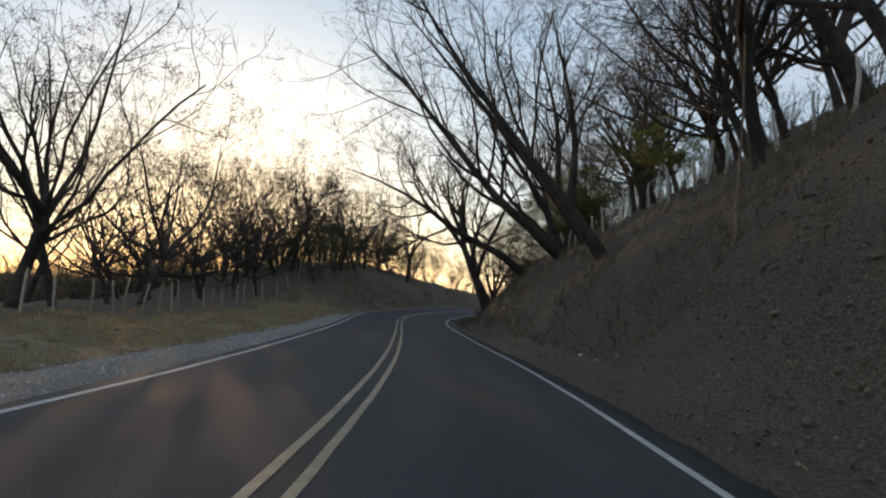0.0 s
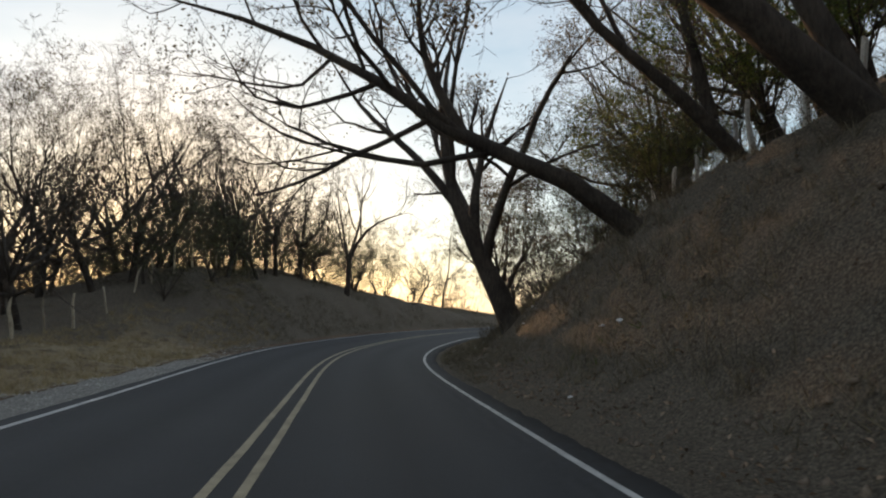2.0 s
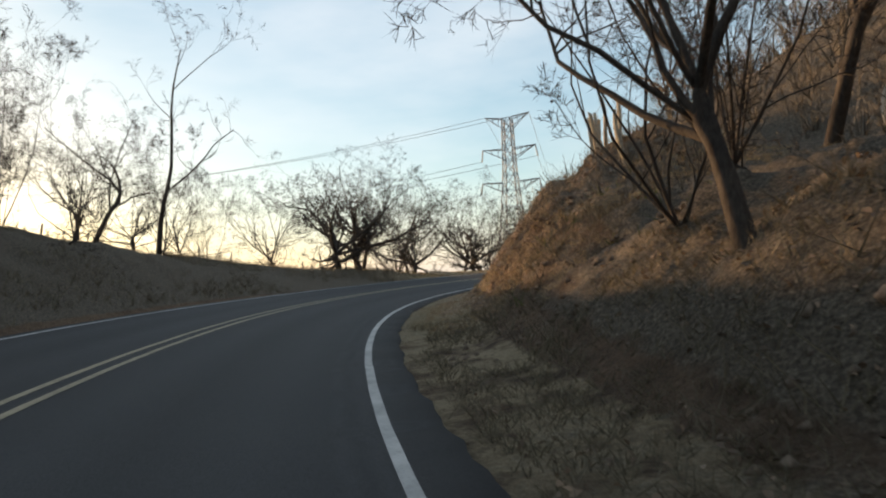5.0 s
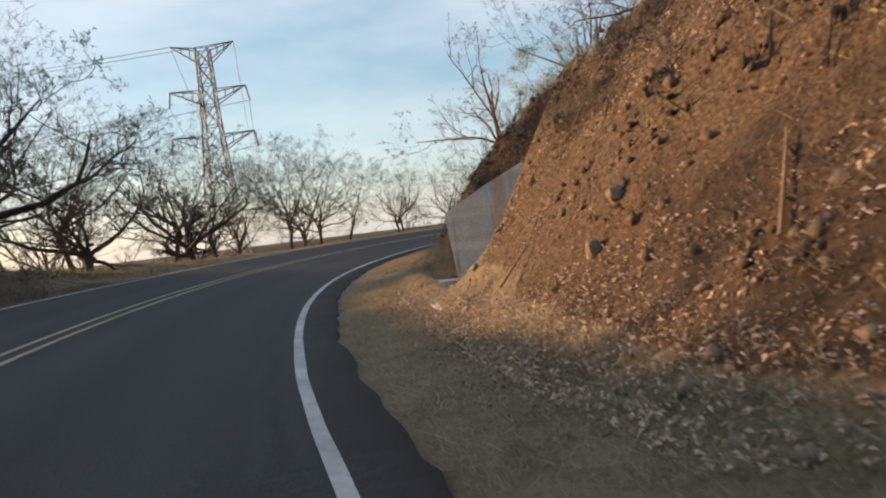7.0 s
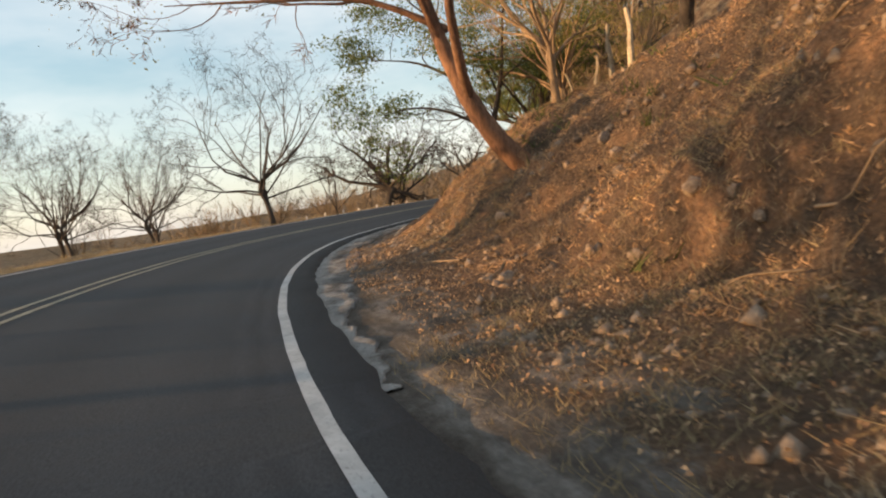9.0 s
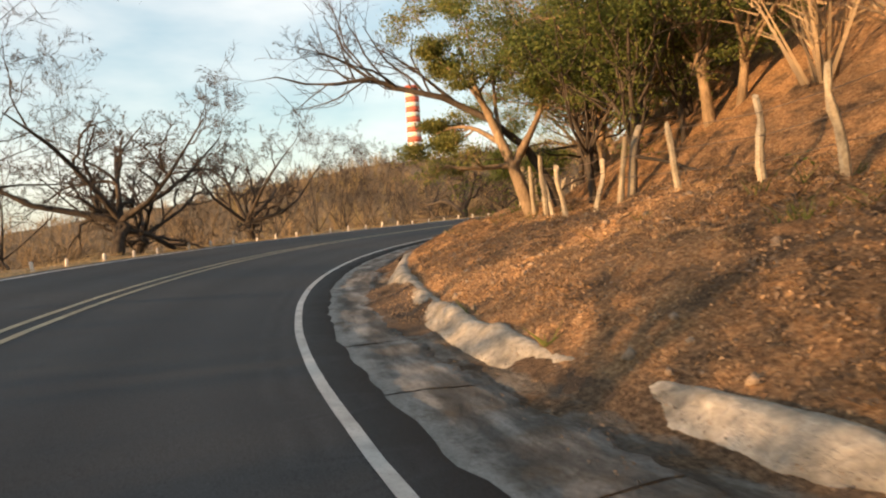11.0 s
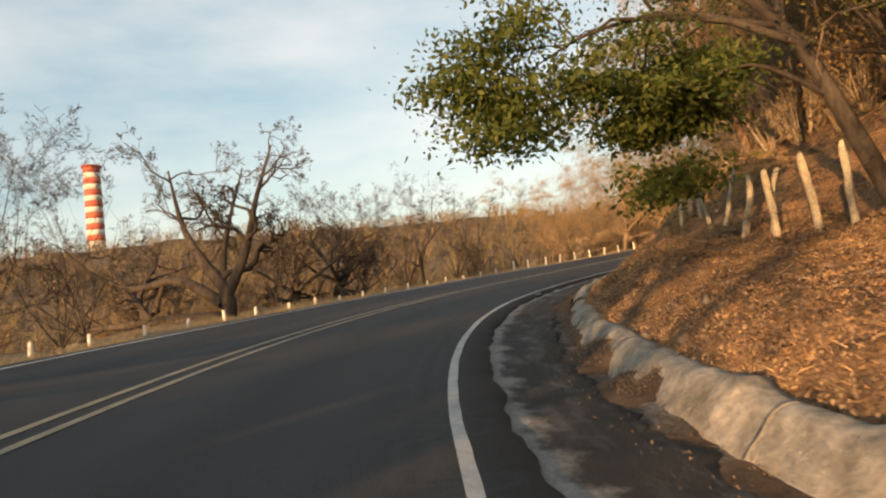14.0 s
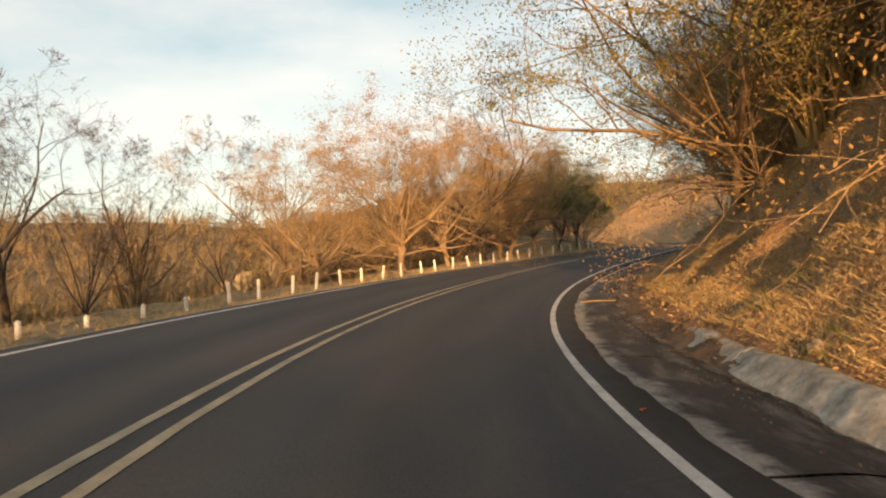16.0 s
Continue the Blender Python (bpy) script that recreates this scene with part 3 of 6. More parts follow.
al = g_me.attributes.new("along", "FLOAT_VECTOR", "POINT")
al.data.foreach_set("vector", np.append(np.stack([gs, gd, gd * 0], -1).ravel(), [0, 0, 0]).astype(np.float32))
e_r, e_l = gd, -gd
set_mask(g_me, "gravel", 0.95 * ((e_l > 3.4) & (e_l < 5.3) & (gs < 62)) * step(62 - gs, 0, 15) + 0.3 * ((e_l > 3.4) & (e_l < 4.3) & (gs > 62)) + 0.62 * ((e_r > 3.6) & (e_r < 4.15)) * step(gs, 96, 104) * step(124 - gs, 0, 6))
# shade kept in the colour: early right bank, upper cut, hill, left mound
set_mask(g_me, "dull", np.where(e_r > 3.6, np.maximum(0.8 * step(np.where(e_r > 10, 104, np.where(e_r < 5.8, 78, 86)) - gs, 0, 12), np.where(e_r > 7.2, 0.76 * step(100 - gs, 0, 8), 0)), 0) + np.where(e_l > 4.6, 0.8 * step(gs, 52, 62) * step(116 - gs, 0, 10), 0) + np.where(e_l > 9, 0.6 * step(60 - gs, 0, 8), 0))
set_mask(g_me, "drain", np.where(e_r > 4.45, 0.55, 1.0) * ((e_r > 3.4) & (e_r < 5.0)) * step(gs, 112, 115) * step(232 - gs, 0, 6))
set_mask(g_me, "red", np.where(e_r > 5.4, (0.24 + 0.18 * step(gs, 96, 104)) * step(gs, 80, 88) * step(160 - gs, 0, 20) * step(12 - e_r, 0, 3), 0) + np.where((e_r > 5.2) & (e_r < 9), 0.6 * step(gs, 182, 190), 0))
# bend bank paler: the sunlight it misses is put into the ground colour
set_mask(g_me, "dry", np.where(e_l > 5.0, 0.6, 0) + np.where((e_l > 3.6) & (e_l <= 5.2) & (gs > 112), 0.75, 0) + np.where((e_r > 3.6) & (e_r < np.interp(gs, [95, 104, 116], [5.3, 6.4, 5.6])), (0.55 + 0.2 * step(gs, 78, 84)) * step(gs, 48, 60) * step(116 - gs, 0, 8), 0) + np.where(e_r > 12, 0.45 * step(gs, 96, 110), 0) + np.where(e_r > 5.6, 0.72 * step(gs, 186, 194), 0))
set_mask(g_me, "litter", np.where(e_r > 5.0, 0.55 * step(gs, 125, 140), 0) + np.where((e_r > 3.6) & (e_r < 5.5), 0.1 * step(50 - gs, 0, 10), 0))
g_me.materials.append(GROUND)
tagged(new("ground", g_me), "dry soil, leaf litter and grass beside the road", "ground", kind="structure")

# the country round about: low towards the sunset, dry wooded hills on the other side
FAR_AZ = [-180, -150, -120, -90, -30, 20, 50, 66, 80, 90, 99, 113, 126, 140, 155, 180]
FAR_EL = [8.5, 7.0, 3.0, 0.2, -0.6, -0.6, -0.1, 0.5, 2.6, 4.2, 5.9, 6.2, 6.4, 5.9, 7.5, 8.5]
far_r = np.concatenate([[0.5, 15, 30], np.linspace(45, 620, 66), np.geomspace(660, 4200, 14)])
far_a = np.arange(-180, 180, 1.2)
fr, fa = np.meshgrid(far_r, far_a, indexing="ij")
far_c = np.array([62.0, 78.0])
fx, fy = far_c[0] + fr * np.sin(np.radians(fa)), far_c[1] + fr * np.cos(np.radians(fa))


def far_h(x, y):
    r = np.hypot(x - far_c[0], y - far_c[1])
    a = np.degrees(np.arctan2(x - far_c[0], y - far_c[1]))
    top = np.tan(np.radians(np.interp(a, FAR_AZ, FAR_EL))) * 400
    rise = np.clip((r - 110) / 290, 0, 1)
    fall = 1 - 0.55 * np.clip((r - 420) / 900, 0, 1)
    h = -27 + (top + 27) * rise ** 1.15 * fall
    return h + (9 * rough_noise(x * 0.012, y * 0.012, 31) + 2.0 * rough_noise(x * 0.08, y * 0.08, 37)) * rise * np.clip(np.interp(a, FAR_AZ, FAR_EL) / 3, 0.12, 1) + 1.2 * rough_noise(x * 0.05, y * 0.05, 36)


fz = far_h(fx, fy)
nr, na = fr.shape
ii, jj = np.meshgrid(np.arange(nr - 1), np.arange(na), indexing="ij")
f_q = np.stack([ii * na + jj, ii * na + (jj + 1) % na, (ii + 1) * na + (jj + 1) % na, (ii + 1) * na + jj], -1).reshape(-1, 4)
far_me = mesh_of("far_hills", np.stack([fx, fy, fz], -1), f_q[:, ::-1])
tagged(part("far_hills", far_me, FAR_SCRUB), "distant hills covered with dry brown woodland", "hills", kind="structure")

# ---- the road ----
LEFT, RIGHT, GAP = -3.2, 3.3, 0.148


def strip(s, d0, d1, h0, h1=None, cols=1):
    """A band along the road between the offsets d0 and d1."""
    n = len(s)
    u = np.linspace(0, 1, cols + 1)[None]
    dd = np.broadcast_to(d0, (n,))[:, None] * (1 - u) + np.broadcast_to(d1, (n,))[:, None] * u
    ss = np.broadcast_to(s[:, None], dd.shape)
    v = on_road(ss, dd, -dd * np.interp(ss, SG, AB) + h0)
    i, j = np.meshgrid(np.arange(n - 1), np.arange(cols), indexing="ij")
    k = cols + 1
    q = np.stack([i * k + j, i * k + j + 1, (i + 1) * k + j + 1, (i + 1) * k + j], -1).reshape(-1, 4)
    return v.reshape(-1, 3), q, dd


r_s = np.arange(-58, 294, 0.25)
edge_r = 3.77 + 0.06 * rough_noise(r_s * 0.8, r_s * 0, 41) + 0.07 * rough_noise(r_s * 2.6, r_s * 0, 42)
edge_l = -3.52 + 0.05 * rough_noise(r_s * 0.9, r_s * 0, 43)
v, q, dd = strip(r_s, edge_l, edge_r, 0.0, cols=16)
k = 17
n = len(r_s)
skirt = on_road(np.concatenate([r_s, r_s]), np.concatenate([edge_l - 0.04, edge_r + 0.04]), -np.concatenate([edge_l, edge_r]) * np.interp(np.concatenate([r_s, r_s]), SG, AB) - 0.16)
i = np.arange(n - 1)
q2 = np.concatenate([np.stack([n * k + i, i * k, (i + 1) * k, n * k + i + 1], -1), np.stack([i * k + 16, n * k + n + i, n * k + n + i + 1, (i + 1) * k + 16], -1)])
road_me = mesh_of("road", np.vstack([v, skirt]), np.vstack([q, q2]))
at = road_me.attributes.new("across", "FLOAT", "POINT")
lane = (np.abs(dd) % 3.3) / 3.3
at.data.foreach_set("value", np.concatenate([np.where(np.abs(dd) > 3.3, 0.0, np.clip(lane, 0.06, 0.95)).ravel(), np.zeros(2 * n)]).astype(np.float32))
road_me.materials.append(ASPHALT)
road = tagged(new("road", road_me), "worn grey asphalt two-lane road bending right", "road", kind="structure")
for name, d0, wid, mat_ in (("edge_line", LEFT, 0.11, WHITE_LINE), ("edge_line", RIGHT - 0.008, 0.098, WHITE_LINE), ("center_line", -GAP, 0.098, YELLOW_LINE), ("center_line", GAP, 0.098, YELLOW_LINE)):
    wob = 0.012 * rough_noise(r_s * 0.7, r_s * 0, int(50 + d0 * 10))
    if d0 > 1:
        wob = wob + np.interp(r_s, [-20, 40, 70, 100, 128, 200, 240], [0.05, 0.04, 0.02, 0.02, 0.065, 0.075, 0.065])
    elif abs(d0) == GAP:
        wob = wob + np.interp(r_s, [60, 85, 115, 130], [0.0, 0.01, 0.04, 0.05])
    v, q, _ = strip(r_s, d0 - wid / 2 + wob, d0 + wid / 2 + wob + 0.008 * rough_noise(r_s * 3, r_s * 0, 60), 0.006)
    part(name, mesh_of(name, v, q), mat_, road, "faded white edge line" if mat_ is WHITE_LINE else "faded yellow double centre line")

# ---- trees ----
def grow(rng, trunks, levels):
    """Branching lines: trunks are (points, thick, thin); levels tell how each order of branches leaves the one before."""
    pts = [smooth_line(p, 10) for p, _, _ in trunks]
    rad = [np.linspace(a, b * 0.4, 11) for _, a, b in trunks]
    orders = [(np.array(pts), np.array(rad))]
    for lv in levels:
        P, R = orders[-1]
        n, k, _ = P.shape
        m = lv["n"]
        par = np.repeat(np.arange(n), m)
        u = rng.uniform(lv.get("from", 0.3), 1.0, n * m)
        u[::m] = rng.uniform(0.92, 1.0, n)
        x = u * (k - 1)
        i = np.minimum(x.astype(int), k - 2)
        f = (x - i)[:, None]
        start = P[par, i] * (1 - f) + P[par, i + 1] * f
        tan = P[par, i + 1] - P[par, i]
        seg = np.linalg.norm(tan, axis=1, keepdims=True) + 1e-9
        tan = tan / seg
        rnd = rng.normal(size=(n * m, 3))
        side = np.cross(tan, rnd)
        side /= np.linalg.norm(side, axis=1, keepdims=True) + 1e-9
        a = np.radians(rng.normal(lv["angle"], 12, n * m))[:, None]
        way = tan * np.cos(a) + side * np.sin(a)
        plen = (np.linalg.norm(np.diff(P, axis=1), axis=2).sum(1))[par]
        length = lv["length"] * rng.uniform(0.6, 1.25, n * m) if lv.get("fixed") else lv["length"] * plen * rng.uniform(0.6, 1.2, n * m) * (1.15 - 0.5 * u)
        kk = lv["k"]
        Q = np.zeros((n * m, kk + 1, 3))
        Q[:, 0] = start
        for j in range(kk):
            way = way + rng.normal(0, lv["wander"], (n * m, 3)) + np.array([0, 0, lv["up"]])
            way /= np.linalg.norm(way, axis=1, keepdims=True)
            Q[:, j + 1] = Q[:, j] + way * (length / kk)[:, None]
        r0 = (R[par, i] * (1 - f[:, 0]) + R[par, i + 1] * f[:, 0]) * lv.get("thin", 0.6)
        r0 = np.maximum(r0, lv.get("least", 0.004))
        RR = r0[:, None] * np.linspace(1, lv.get("tip", 0.35), kk + 1)[None]
        orders.append((Q, RR))
    return orders


def ribbons(rng, pts, rad):
    """Thin twigs as bent blades: a quad and a tip each."""
    n, k, _ = pts.shape
    m = pts[:, k // 2]
    side = np.cross(pts[:, -1] - pts[:, 0], rng.normal(size=(n, 3)))
    side /= np.linalg.norm(side, axis=1, keepdims=True) + 1e-9
    r = rad[:, :1] * 1.25
    v = np.stack([pts[:, 0] - side * r, pts[:, 0] + side * r, m + side * r * .7, m - side * r * .7, pts[:, -1]], 1)
    o = np.arange(n)[:, None] * 5
    return v.reshape(-1, 3), o + np.array([0, 1, 2, 3]), o + np.array([3, 2, 4])


def leaf_cards(rng, lines, count, size, spread=0.25, share=0.3):
    """Small folded leaves strewn along the twigs."""
    n, k, _ = lines.shape
    some = rng.permutation(n)[:max(8, int(n * share))]
    i, j = some[rng.integers(0, len(some), count)], rng.integers(1, k, count)
    c = lines[i, j] + rng.normal(0, spread, (count, 3)) * [1.5, 1.5, 0.5]
    a = rng.normal(size=(count, 3))
    a /= np.linalg.norm(a, axis=1, keepdims=True)
    b = np.cross(a, rng.normal(size=(count, 3)))
    b /= np.linalg.norm(b, axis=1, keepdims=True)
    s = size * rng.uniform(0.5, 1.4, (count, 1))
    v = np.stack([c - a * s, c - b * s * 0.45 + a * s * 0.1, c + a * s, c + b * s * 0.45 + a * s * 0.1], 1)
    q = np.arange(count * 4).reshape(-1, 4)
    return v.reshape(-1, 3), q


def tree(name, label, seed, trunks, levels, bark=None, leaves=None, m=None):
    """A tree: trunk, limbs with their twigs, and leaves where it has any."""
    rng = np.random.default_rng(seed)
    orders = grow(rng, trunks, levels)
    top = empty(name, m)
    bark = bark or BARK
    sides = [9, 6, 4, 3, 3]
    v, q = tubes(*orders[0], sides[0])
    part("trunk", mesh_of("trunk", v, q), bark, top)
    v, q = joined([tubes(P, R, sides[i + 1]) for i, (P, R) in enumerate(orders[1:-1])])
    v2, q2, t2 = ribbons(rng, *orders[-1])
    part("crown", mesh_of("crown", np.vstack([v, v2]), np.vstack([q, q2 + len(v)]), t2 + len(v)), bark, top)
    if leaves:
        mat_, count, size, spread = leaves
        v, q = leaf_cards(rng, orders[-1][0], count, size, spread, 0.10 if mat_ is LEAF_GREY else 0.7)
        part("foliage", mesh_of("foliage", v, q, smooth=False), mat_, top)
    return tagged(top, label, "tree")


def put(s, d, turn=0.0, scale=1.0, sink=0.15, tilt=0.0):
    """A pose on the ground at s, d, turned from the road's heading."""
    p = on_ground(s, d)
    return Matrix.Translation(p) @ Matrix.Translation((0, 0, -sink)) @ Matrix.Rotation(radians(-heading(s) + turn), 4, "Z") @ Matrix.Rotation(radians(tilt), 4, "Y") @ Matrix.Scale(scale, 4)


def lv(n, angle, length, up, wander, k, **more):
    return dict(n=n, angle=angle, length=length, up=up, wander=wander, k=k, **more)


TALL = [lv(6, 38, 0.62, 0.10, 0.14, 7, thin=0.62), lv(5, 40, 0.55, 0.06, 0.18, 5, thin=0.6), lv(4, 42, 0.5, 0.03, 0.22, 3, thin=0.6), lv(7, 45, 0.7, 0.02, 0.25, 3, thin=0.7, least=0.006)]
WIDE = [lv(6, 46, 0.5, 0.03, 0.30, 9, thin=0.68), lv(7, 50, 0.55, 0.04, 0.32, 7, thin=0.62), lv(7, 50, 0.42, 0.03, 0.32, 4, thin=0.6), lv(8, 48, 0.55, 0.03, 0.3, 3, thin=0.7, least=0.006)]
STEMS = [lv(4, 30, 0.55, 0.08, 0.12, 6, thin=0.6), lv(5, 36, 0.5, 0.05, 0.18, 4, thin=0.6), lv(6, 42, 0.55, 0.03, 0.22, 3, thin=0.65, least=0.006), lv(6, 42, 0.8, 0.02, 0.25, 3, thin=0.7, least=0.0055)]
DENSE = [lv(6, 45, 0.7, 0.06, 0.18, 6, thin=0.6), lv(5, 45, 0.55, 0.04, 0.22, 5, thin=0.6), lv(5, 48, 0.5, 0.02, 0.26, 3, thin=0.6), lv(7, 48, 0.8, 0.0, 0.28, 3, thin=0.75, least=0.006)]


def forked(h, n, r, rng, fork=0.25, spread=0.3, crook=0.12):
    """A short bole that parts into n stems."""
    out = []
    base = np.array([0, 0, -0.3])
    f = np.array([rng.normal(0, 0.06) * h, rng.normal(0, 0.06) * h, h * fork])
    for i in range(n):
        a = 2 * np.pi * (i + rng.uniform(-0.3, 0.3)) / n
        tip = np.array([np.cos(a) * spread * h, np.sin(a) * spread * h, h * rng.uniform(0.68, 0.85)])
        mid = f + (tip - f) * 0.45 + rng.normal(0, crook * h * 0.4, 3)
        out.append(([base, f * 0.55 + rng.normal(0, 0.02 * h, 3) * 0, f, mid, tip], r * (1.0 if i == 0 else 0.8), r * 0.22))
    return out


BARE = "bare grey-brown deciduous tree with fine dry twigs"
protos = {}


def proto(key, seed, h, n, r, levels, bark=None, leaves=None, label=BARE, **kw):
    rng = np.random.default_rng(seed)
    t = tree("tree", label, seed, forked(h, n, r, rng, **kw), levels, bark, leaves)
    protos[key] = [t, False]


def plant(key, s, d, turn=0.0, scale=1.0, tilt=0.0, group="", label=""):
    t, used = protos[key]
    m = put(s, d, turn, scale, tilt=tilt)
    if used:
        t = copy_thing(t, m)
        t.scale = (scale,) * 3
        t.matrix_basis = m
    else:
        t.matrix_basis = m
        protos[key][1] = True
    return tagged(t, label, group=group)


SPARSE = (LEAF_GREY, 2600, 0.045, 0.16)
proto("tall_a", 11, 10.5, 3, 0.20, TALL)
proto("tall_b", 12, 11.5, 4, 0.22, TALL, spread=0.24)
proto("tall_c", 13, 10.0, 2, 0.20, TALL, fork=0.4, spread=0.26)
proto("leafy_a", 14, 11.0, 3, 0.20, TALL, None, SPARSE, "half-bare tree with sparse withered leaves")
proto("leafy_b", 15, 10.0, 4, 0.22, TALL, None, (LEAF_GREY, 4600, 0.045, 0.2), "half-bare tree with sparse withered leaves", spread=0.34)
proto("stem_a", 16, 6.5, 5, 0.06, STEMS, None, None, "thin many-stemmed bare shrub", fork=0.04, spread=0.28)
proto("stem_b", 17, 7.0, 4, 0.07, STEMS, None, None, "thin many-stemmed bare shrub", fork=0.06, spread=0.2)
proto("wide_a", 18, 5.0, 5, 0.24, WIDE, None, None, "low spreading bare tree with crooked limbs", fork=0.24, spread=0.72, crook=0.30)
proto("wide_b", 19, 4.8, 5, 0.22, WIDE, None, None, "low spreading bare tree with crooked limbs", fork=0.2, spread=0.75, crook=0.30)
proto("round_a", 20, 8.5, 4, 0.17, DENSE, None, None, "round-headed bare tree with dense twigs", fork=0.3, spread=0.42)
proto("round_b", 21, 7.0, 5, 0.16, DENSE, BARK_DRY, (LEAF_DRY, 18000, 0.034, 0.18), "golden dry round-headed tree with dense twigs", fork=0.22, spread=0.5)
proto("brush_a", 22, 5.0, 6, 0.06, DENSE[:3], BARK_DRY, (LEAF_DRY, 10000, 0.032, 0.16), "tangled dry orange-brown brush", fork=0.05, spread=0.4)
proto("brush_b", 23, 4.0, 7, 0.05, DENSE[:3], BARK, (LEAF_SHADE, 10000, 0.036, 0.16), "tangled green and brown brush in shaded tones", fork=0.05, spread=0.45)
proto("green_a", 24, 6.5, 4, 0.14, DENSE[:3], BARK, (LEAF_GREEN, 18000, 0.055, 0.16), "small tree with dark green leaves", fork=0.25, spread=0.4)
proto("olive_a", 25, 8.0, 4, 0.16, DENSE[:3], BARK_DRY, (LEAF_OLIVE, 20000, 0.036, 0.2), "tree with thin olive and golden leaves", fork=0.25, spread=0.4)

prng = np.random.default_rng(5)
# left of the road: behind the wire fence and on the mound
for key, s, d, sc in (("tall_b", 24.5, -13.5, 1.25), ("leafy_a", 33, -16, 1.1), ("leafy_b", 39, -14.5, 1.15), ("tall_a", 44, -18, 1.0), ("leafy_b", 50.5, -14.5, 0.95), ("tall_c", 55, -19, 1.1),
                      ("leafy_a", 58, -15.5, 1.0), ("tall_a", 62, -16.5, 1.1), ("leafy_a", 64, -13, 1.05), ("tall_b", 70, -15, 1.0), ("leafy_b", 28, -22, 1.1), ("leafy_a", 47, -25, 1.15), ("leafy_b", 60, -26, 1.1), ("tall_b", 37, -28, 1.1), ("tall_a", 14, -17, 1.2), ("leafy_a", 66, -22, 1.0),
                      ("tall_a", 72.5, -11, 1.0), ("tall_c", 76, -12, 1.0), ("stem_b", 79, -11, 1.3), ("tall_b", 77.3, -10, 0.85), ("stem_a", 86, -11.5, 1.0), ("stem_b", 89, -10, 0.95), ("stem_a", 91.5, -12, 1.1), ("stem_b", 99, -11, 0.9), ("stem_a", 102, -12, 0.8), ("stem_b", 83.5, -14, 1.1), ("stem_a", 74, -14, 1.3)):
    plant(key, s, d, prng.uniform(0, 360), sc)
for i in range(11):
    plant(("stem_a", "stem_b", "round_a", "tall_c")[i % 4], 84.5 + i * 1.35 + prng.uniform(-.5, .5), -prng.uniform(8.6, 12.5), prng.uniform(0, 360), (0.72, 0.8, 0.5, 0.55)[i % 4] * prng.uniform(.85, 1.15), group="thin trees on the mound")
for key, s, d, sc in (("round_a", 113, -11, .95), ("round_a", 118.5, -12, .85), ("round_a", 124, -12, .9), ("wide_a", 116, -9, .8), ("round_a", 121, -17, .8), ("round_a", 109, -15, .75), ("stem_a", 112, -10, .8), ("round_a", 130, -18, .9)):
    plant(key, s, d, prng.uniform(0, 360), sc, group="trees along the valley side")
for key, s, d, sc in (("leafy_b", 56, -12.5, .85), ("leafy_b", 61, -18, 1.0), ("leafy_b", 67, -16, 1.0), ("leafy_b", 72, -19, 1.0), ("leafy_a", 77, -17, 1.0), ("leafy_b", 82, -22, 1.0), ("leafy_b", 53, -22, 1.05), ("leafy_b", 70, -25, 1.1), ("leafy_b", 79, -28, 1.1), ("leafy_b", 62, -13.5, .9), ("leafy_b", 75, -21, 1.0), ("leafy_b", 86, -17, .8), ("leafy_b", 50, -18, 1.0), ("tall_b", 68, -9.8, .8), ("tall_a", 71, -9.4, .75), ("tall_c", 74.5, -10.2, .8), ("round_a", 79.5, -10, .7), ("tall_a", 84, -9.5, .6)):
    plant(key, s, d, prng.uniform(0, 360), sc)
for i in range(20):
    plant(("brush_b", "round_a", "brush_b", "brush_b")[i % 4], 62 + i * 1.25 + prng.uniform(-.4, .4), -(10.0 + 1.6 * (i % 3) + prng.uniform(-.5, .5)), prng.uniform(0, 360), (0.95, 0.6, 0.8, 1.1)[i % 4], group="shrubs on the mound")
# dense trees added on the sun's line to keep it off the road
for s, d, sc in ((55, -16.5, .75), (59, -15.5, .7), (63, -16.8, .75), (67, -15.6, .7), (71, -16.6, .72), (75, -15.4, .7), (79, -16.5, .7)):
    plant("round_a", s, d, prng.uniform(0, 360), sc)
# shrub row added behind the mound to screen the low sun
for i in range(12):
    turn_ = prng.uniform(0, 360)
    if i % 2 and i > 2:
        plant("brush_b", 50 + i * 2.9, -(17.6 + 1.5 * (i % 2)), turn_, 0.62 + 0.1 * (i % 3), group="shrubs on the mound")
